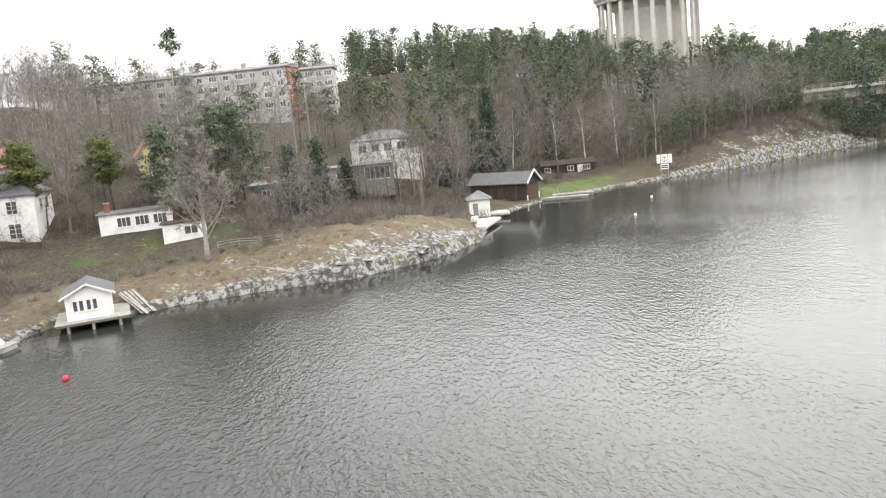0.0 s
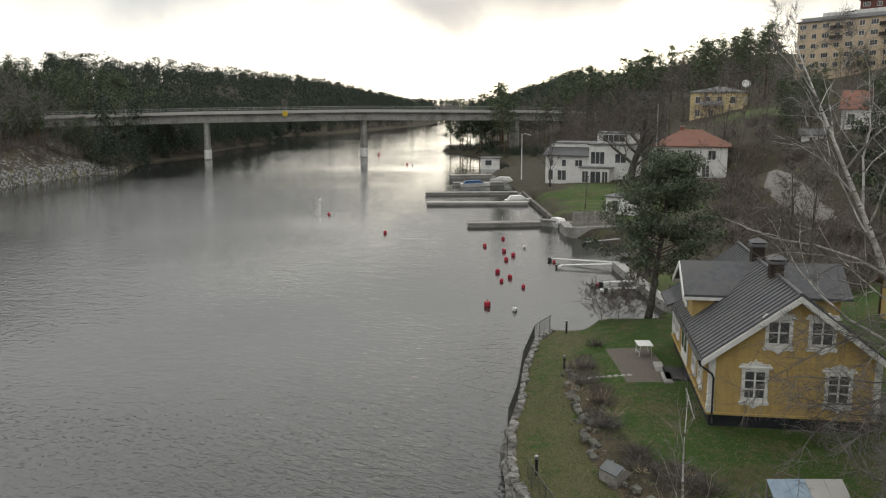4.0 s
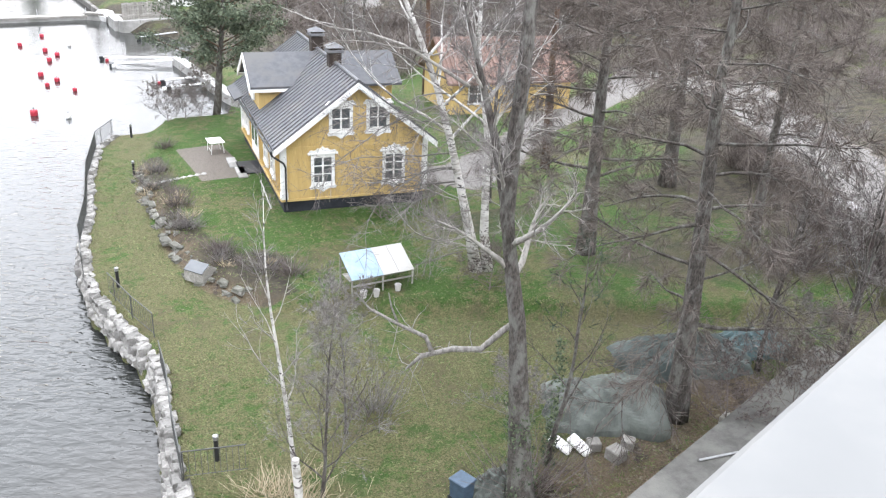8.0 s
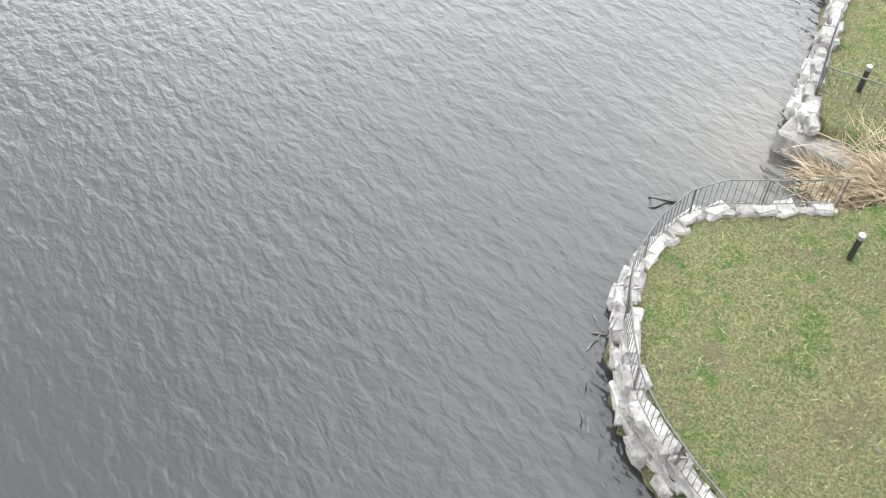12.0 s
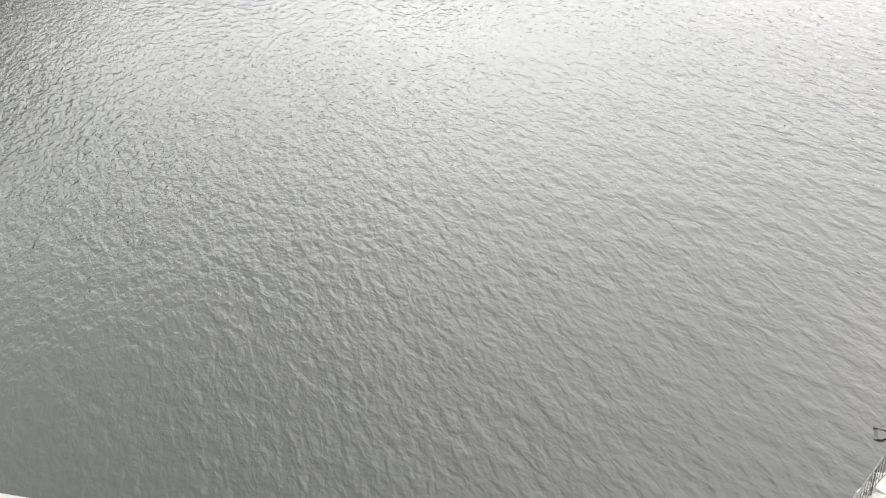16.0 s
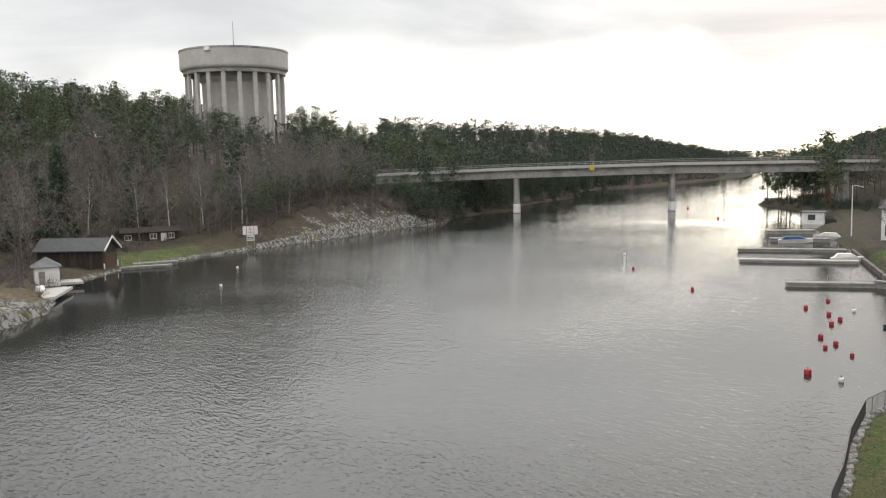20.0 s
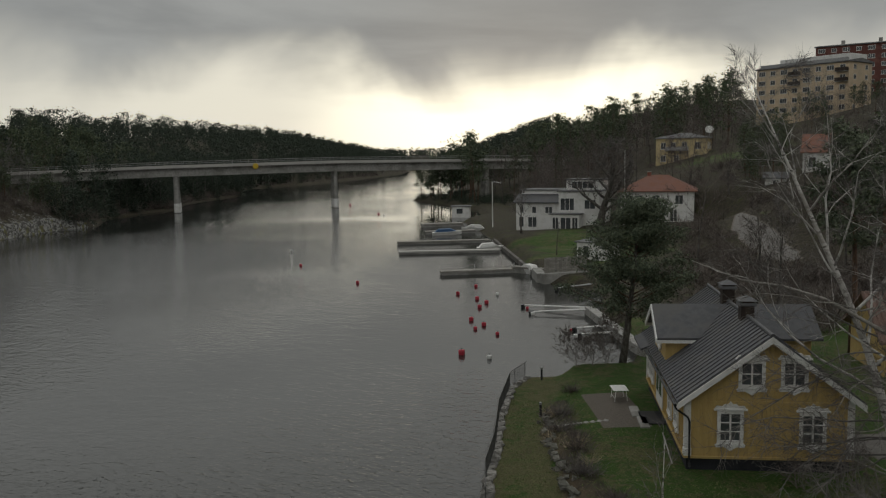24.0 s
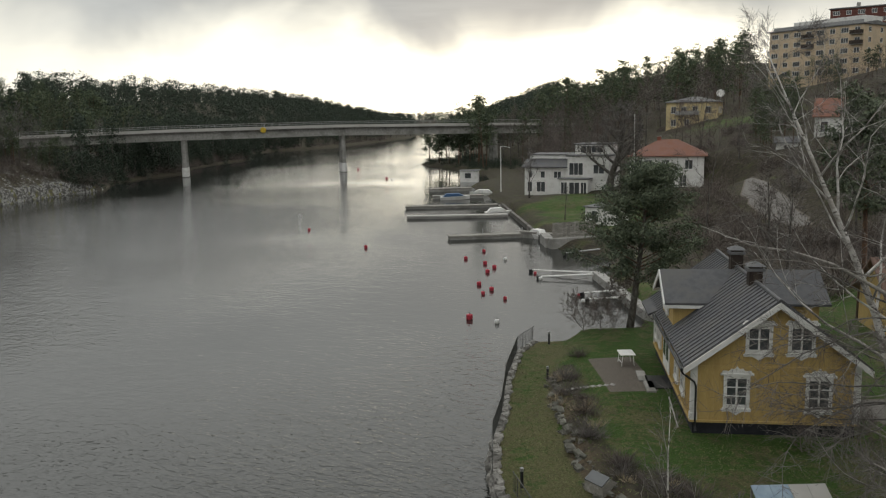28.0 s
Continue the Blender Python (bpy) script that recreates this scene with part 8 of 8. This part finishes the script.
tree("thin ivy-clad tree beside the dark trunk", bare_tree(42, 8.0, 0.09, 3, 10, 5, 5, 0.3, 40, 0.08, 0.0, 0.25, 0.01), at(12.6, 15.6), M_BARK, M_SPRUCE, M_BARK)
tree("leafless tree between house and drive", bare_tree(43, 11.0, 0.16, 4, 14, 6, 5, 0.2, 48, 0.07, 0.0, 0.36, 0.011), at(21.5, 34.0), M_BARK, M_TWIG_RED, M_BARK)
tree("leafless tree behind the yellow house", bare_tree(44, 12.0, 0.18, 4, 14, 6, 5, 0.2, 48, 0.07, 0.0, 0.36, 0.013), at(22.5, 54.0), M_BARK, M_TWIG, M_BARK)
tree("leafless tree behind the yellow house", bare_tree(45, 12.0, 0.18, 4, 14, 6, 5, 0.2, 48, 0.07, 0.0, 0.36, 0.013), at(24.5, 62.0), M_BARK, M_TWIG_RED, M_BARK)
tree("broad dark pine leaning over the shore", pine_tree(50, 12.4, 0.3, 46, 9, 90, 0.66, 0.30, 0.42, (0.14, -0.05), fine=0.42), at(13.0, 57.0), M_BARK, M_PINE_NEAR, M_PINE_BARK, "pine_tree")
tree("dark pine behind the drive", pine_tree(51, 17.0, 0.28, 26, 8, 48, 0.72, 0.5, 0.24, fine=0.6), at(30.0, 58.0), M_PINE_BARK, M_PINE_NEAR, M_PINE_BARK, "pine_tree")
tree("pine with a tall bare trunk by the drive", pine_tree(52, 18.0, 0.3, 26, 8, 48, 0.72, 0.55, 0.24, fine=0.6), at(27.5, 37.5), M_PINE_BARK, M_PINE_NEAR, M_PINE_BARK, "pine_tree")
tree("dark pine on the slope", pine_tree(53, 18.0, 0.3, 28, 8, 26, 0.72, 0.45, 0.24), at(44.0, 80.0), M_PINE_BARK, M_PINE, M_PINE_BARK, "pine_tree")
tree("dark pine on the slope", pine_tree(54, 17.0, 0.3, 28, 8, 26, 0.72, 0.45, 0.26), at(54.0, 92.0), M_PINE_BARK, M_PINE, M_PINE_BARK, "pine_tree")
tree("great spreading oak, leafless, before the white villas", bare_tree(55, 16.5, 0.78, 4, 18, 7, 8, 0.2, 64, 0.06, 0.0, 0.46, 0.028, (0, 0), 0.06, 10), at(29.8, 148.5), M_BARK, M_TWIG, M_BARK, "oak_tree")
tree("leafless tree on the villa's lawn", bare_tree(56, 9.0, 0.16, 4, 12, 6, 5, 0.25, 40, 0.07, 0.0, 0.32, 0.018), at(15.2, 146.0), M_BARK, M_TWIG, M_BARK)
tree("young leafless tree by the quay steps", bare_tree(57, 5.5, 0.09, 3, 10, 5, 5, 0.25, 40, 0.07, 0.0, 0.34, 0.015), at(18.0, 122.0), M_BARK, M_TWIG, M_BARK)
for _k, (_x, _y, _h) in enumerate(((-5.0, 297.0, 13), (-1.5, 290.0, 11), (2.0, 284.0, 14), (5.0, 278.0, 13), (1.0, 302.0, 14), (6.0, 292.0, 15), (9.0, 283.0, 15))):
    tree("windswept pine on the low point", pine_tree(60 + _k, _h, 0.2, 18, 5, 12, 1.0, 0.3, 0.28), at(_x, _y), M_PINE_BARK, M_PINE, M_PINE_BARK, "pine_tree")
def ivy(label, pts, radius, seed):
    """Leaves climbing round a trunk."""
    rng = np.random.default_rng(seed)
    pts = np.array(pts, float)
    c = []
    for u in rng.random(150) ** 1.4:
        i = min(int(u * (len(pts) - 1)), len(pts) - 2)
        p = pts[i] + (pts[i + 1] - pts[i]) * (u * (len(pts) - 1) - i)
        a = rng.uniform(0, 6.28)
        c.append(p + np.array([math.cos(a), math.sin(a), 0]) * radius * (1.05 - 0.3 * u))
    s = Shape()
    blades(s, np.array(c), 0.16, 7, rng, 1.0)
    tagged(part("ivy", s, M_PINE), label, "ivy")


ivy("dark green ivy climbing the big trunk", [(10.95, 14.41, 1.0), (10.75, 14.55, 3.2), (10.62, 14.65, 4.6)], 0.36, 1)
ivy("ivy on the thin trunk beside the tarpaulin", [(12.6, 15.6, 1.0), (12.6, 15.6, 3.0), (12.65, 15.6, 5.5)], 0.14, 2)
for _k, (_x, _y, _h) in enumerate(((22.4, 16.6, 9.0), (25.2, 14.4, 10.0), (24.6, 18.2, 9.5), (27.5, 17.0, 9.0))):
    tree("thin leafless sapling by the tarpaulins", bare_tree(150 + _k, _h, 0.09, 4, 11, 5, 6, 0.18, 36, 0.08, 0.0, 0.32, 0.010), at(_x, _y), M_BARK, M_TWIG, M_BARK)
shrub("tangle of thin reddish twigs at the foot of the dark tree", 11.4, 14.9, 2.2, M_TWIG_RED, 540, 260, 0.8)
branchy_bush("thin leafless twigs beside the tarpaulin", 13.2, 17.4, 2.4, M_TWIG, 541, 18)
shrub("thin leafless brush on the lawn's edge", 9.0, 20.2, 2.0, M_TWIG, 542, 160, 0.9)
# west bank
stem = part("stem", Shape().tube([(10.25, 14.92, 8.2), (10.05, 15.0, 9.6), (9.98, 14.9, 11.2), (10.04, 14.82, 12.8), (10.07, 14.8, 14.5), (10.2, 14.75, 16.5), (10.35, 14.6, 18.4)], [0.12, 0.18, 0.18, 0.165, 0.145, 0.1, 0.03], 9), M_BARK, dark_tree, smooth=True)
stem.matrix_basis = dark_tree.matrix_basis.inverted()
tree("tall dark spruce by the boathouse", spruce_tree(70, 19.0, 0.26, 34, 12, 6, 0.8, 0.19, 0.03), at(-132.0, 120.5), M_BARK, M_SPRUCE, None, "spruce_tree")
tree("round leafless tree on the rocky bank", bare_tree(71, 14.5, 0.3, 4, 34, 7, 12, 0.16, 44, 0.08, 0.0, 0.42, 0.022, (0, 0), 0.04, 8, limb_k=0.7), at(-90.6, 37.2), M_GREY_LIMB, M_TWIG_PALE, M_GREY_LIMB)
for _k, (_x, _y, _h, _y2) in enumerate(((-112.5, 42.5, 14.5, 0), (-115.0, 50.0, 14.5, 0), (-115.5, 54.5, 14.5, 0), (-119.0, 48.5, 11.5, 0), (-124.0, 27.0, 12.5, 1), (-128.0, 15.5, 12.0, 1), (-135.5, 104.5, 14.0, 1), (-121.0, 36.0, 12.0, 1))):
    tree("broad green pine among the villas", pine_tree(80 + _k, _h, 0.24, 34, 7, 44, 0.72, 0.5 if _y2 else 0.12, 0.30 if _y2 else 0.40, fine=0.7), at(_x, _y), M_PINE_BARK, M_PINE_YELLOW if _y2 else M_PINE_NEAR, M_PINE_BARK, "pine_tree")
for _k, (_x, _y, _h) in enumerate(((-107.5, 58.2, 10.0), (-110.2, 64.6, 11.0), (-120.6, 76.1, 8.5), (-104.0, 57.0, 6.0))):
    tree("dark fir on the rock terrace", spruce_tree(90 + _k, _h, 0.16, 20, 9, 6, 0.7, 0.24, 0.05), at(_x, _y), M_BARK, M_SPRUCE, None, "spruce_tree")
tree("tall pine with a pale bare trunk above the roofs", pine_tree(96, 25.0, 0.3, 14, 4, 14, 0.9, 0.8, 0.10), at(-166.0, 66.0), M_GREY_LIMB, M_PINE, M_PINE_BARK, "pine_tree")
for _k, (_x, _y) in enumerate(((-128.0, 137.0), (-123.0, 141.0), (-118.0, 146.0), (-133.0, 128.0), (-112.0, 152.0))):
    tree("pale leafless birch behind the cabin", bare_tree(110 + _k, 14.0 + _k % 3, 0.17, 4, 14, 5, 5, 0.3, 38, 0.07, 0.0, 0.28, 0.018), at(_x, _y), M_BIRCH, M_TWIG, M_GREY_LIMB, "birch_tree")
M_DEAD_LIMB = material("grey_dead_wood", (0.24, 0.225, 0.205), 0.9, second=(0.13, 0.12, 0.108), scale=6.0, stretch=(2, 2, 1), bump=0.02)
# dead grey limb reaching out over the lawn
lo = thing("dead_limb", "crooked pale dead limb stretching over the lawn", "branch", pose(10.24, 15.04, 6.48))
part("main_branch", Shape().tube([(0.25, -0.2, 0.35), (0, 0, 0), (-0.44, 0.29, -0.6), (-1.06, 0.67, -0.65), (-1.74, 1.05, -0.9), (-2.08, 1.22, -1.3)], [0.07, 0.085, 0.085, 0.08, 0.065, 0.03], 8), M_DEAD_LIMB, lo, smooth=True)
part("side_branch", Shape().tube([(-1.5, 0.9, -0.8), (-1.6, 1.1, -0.4), (-2.2, 1.5, -0.1), (-2.8, 1.9, 0.25), (-3.1, 2.2, 0.65)], [0.07, 0.06, 0.045, 0.032, 0.012], 7), M_DEAD_LIMB, lo, smooth=True)
part("side_branch", Shape().tube([(-2.2, 1.5, -0.1), (-2.3, 1.7, 0.3), (-2.35, 1.8, 0.7)], [0.032, 0.024, 0.01], 6), M_DEAD_LIMB, lo, smooth=True)
_r = np.random.default_rng(3)
for _p in ((-0.6, 0.4, -0.62), (-1.2, 0.75, -0.7), (-1.9, 1.3, -0.2), (-2.2, 1.5, -0.1), (-2.6, 1.75, 0.15), (-2.9, 2.0, 0.4), (-2.0, 1.2, -1.2), (-1.7, 1.05, -0.9)):
    for _ in range(3):
        part("twig", Shape().tube(branch_line(np.array(_p), _r.normal(size=3) * (0.6, 0.6, 0.5) + (-0.3, 0.2, 0.1), _r.uniform(0.4, 1.3), 4, 0.25, 0.0, _r), [0.016, 0.013, 0.010, 0.007, 0.004], 4, False), M_DEAD_LIMB, lo)
# boughs that the birch holds out before the yellow house
def bough(start, way, length, seed, girth=0.036):
    rng = np.random.default_rng(seed)
    way = np.array(way, float)
    line = branch_line(np.array(start, float), way / np.linalg.norm(way), length, 9, 0.19, -0.012, rng)
    b = part("bough", Shape().tube(line, np.linspace(girth, 0.008, 10), 6), M_GREY_TRUNK if seed % 3 else M_GREY_LIMB, birch_near, smooth=True)
    b.matrix_basis = birch_near.matrix_basis.inverted()
    twigs = Shape()
    for i in range(2, 10):
        for _ in range(3):
            d = line[i] - line[i - 1]
            d = turn_about(d / np.linalg.norm(d), any_side(d, rng), radians(rng.uniform(25, 65)))
            q = branch_line(line[i], d, rng.uniform(0.5, 1.5), 4, 0.16, -0.05, rng)
            twigs.tube(q, np.linspace(0.012, 0.004, 5), 4, False)
            for j in (1, 2, 3):
                for _k in range(2):
                    e = turn_about(d, any_side(d, rng), radians(rng.uniform(25, 60)))
                    twigs.tube(branch_line(q[j], e, rng.uniform(0.25, 0.7), 3, 0.15, -0.09, rng), [0.006, 0.005, 0.004, 0.003], 3, False)
    part("spray", twigs, M_TWIG, b)


for _k, (_z, _up, _len, _back) in enumerate(((4.6, 0.05, 4.6, 0.25), (6.0, -0.12, 6.4, 0.30), (6.6, 0.10, 6.2, 0.12), (7.4, -0.20, 6.0, 0.35), (8.6, 0.0, 6.6, 0.2), (9.6, 0.22, 6.0, 0.3), (10.6, 0.1, 5.2, 0.1), (5.4, -0.1, 4.4, -0.1))):
    bough((15.75 - 0.12 * (_z - 6), 27.7 + 0.05 * (_z - 6), _z + 0.3), (-1.0, _back, _up), _len, 801 + _k)
_rng = np.random.default_rng(86)
for _k in range(12):
    _z = 2.6 + 0.62 * _k
    _a = _rng.uniform(2.2, 4.6)
    bough((16.2 - 0.16 * (_z - 3), 27.4, _z), (math.cos(_a), 0.25 * math.sin(_a), _rng.uniform(-0.15, 0.25)), _rng.uniform(2.6, 4.4), 830 + _k, 0.028)
# long pale birch branch arching over the yellow roof
arch = Shape().tube([(0.9, -0.3, -0.6), (0, 0, 0), (-1.39, 0.72, 0.87), (-2.72, 1.32, 1.29), (-3.94, 1.81, 1.44), (-5.6, 2.39, 2.11)], [0.08, 0.07, 0.055, 0.045, 0.03, 0.012], 7)
ab = tagged(part("birch_branch", arch, M_GREY_LIMB, smooth=True), "long pale birch branch arching before the house roof", "branch")
ab.matrix_world = pose(14.9, 27.18, 10.37)


# ---- grass tufts on the nearest lawns ----
def tufts():
    rng = np.random.default_rng(5)
    n = 52000
    x, y = rng.uniform(-0.8, 19, n), np.concatenate([rng.uniform(6.5, 26, n * 2 // 3), rng.uniform(26, 50, n - n * 2 // 3)])
    s = shore_distance(x, y)
    ok = (s > 0.65) & ~((x > 11.0) & (x < 19.5) & (y > 35) & (y < 50)) & ~((x > 8.4) & (x < 11.8) & (y > 41.8) & (y < 49.5))
    x, y = x[ok], y[ok]
    z = ground_height(x, y) - 0.01
    m = len(x)
    a = rng.uniform(0, 6.28, m)
    h, w = rng.uniform(0.03, 0.08, m), rng.uniform(0.010, 0.022, m) * (1 + y / 30)
    lean = rng.normal(0, 0.09, (m, 2))
    vs = np.stack([np.stack([x - np.cos(a) * w, y - np.sin(a) * w, z], 1), np.stack([x + np.cos(a) * w, y + np.sin(a) * w, z], 1), np.stack([x + lean[:, 0], y + lean[:, 1], z + h], 1)], 1).reshape(-1, 3)
    me = bpy.data.meshes.new("grass")
    fill_mesh(me, vs, np.full(m, 3), np.arange(3 * m))
    me.materials.append(M_GRASS)
    tagged(new("grass", me), "short tufts of green and straw-coloured lawn grass", "grass", kind="stuff")


tufts()
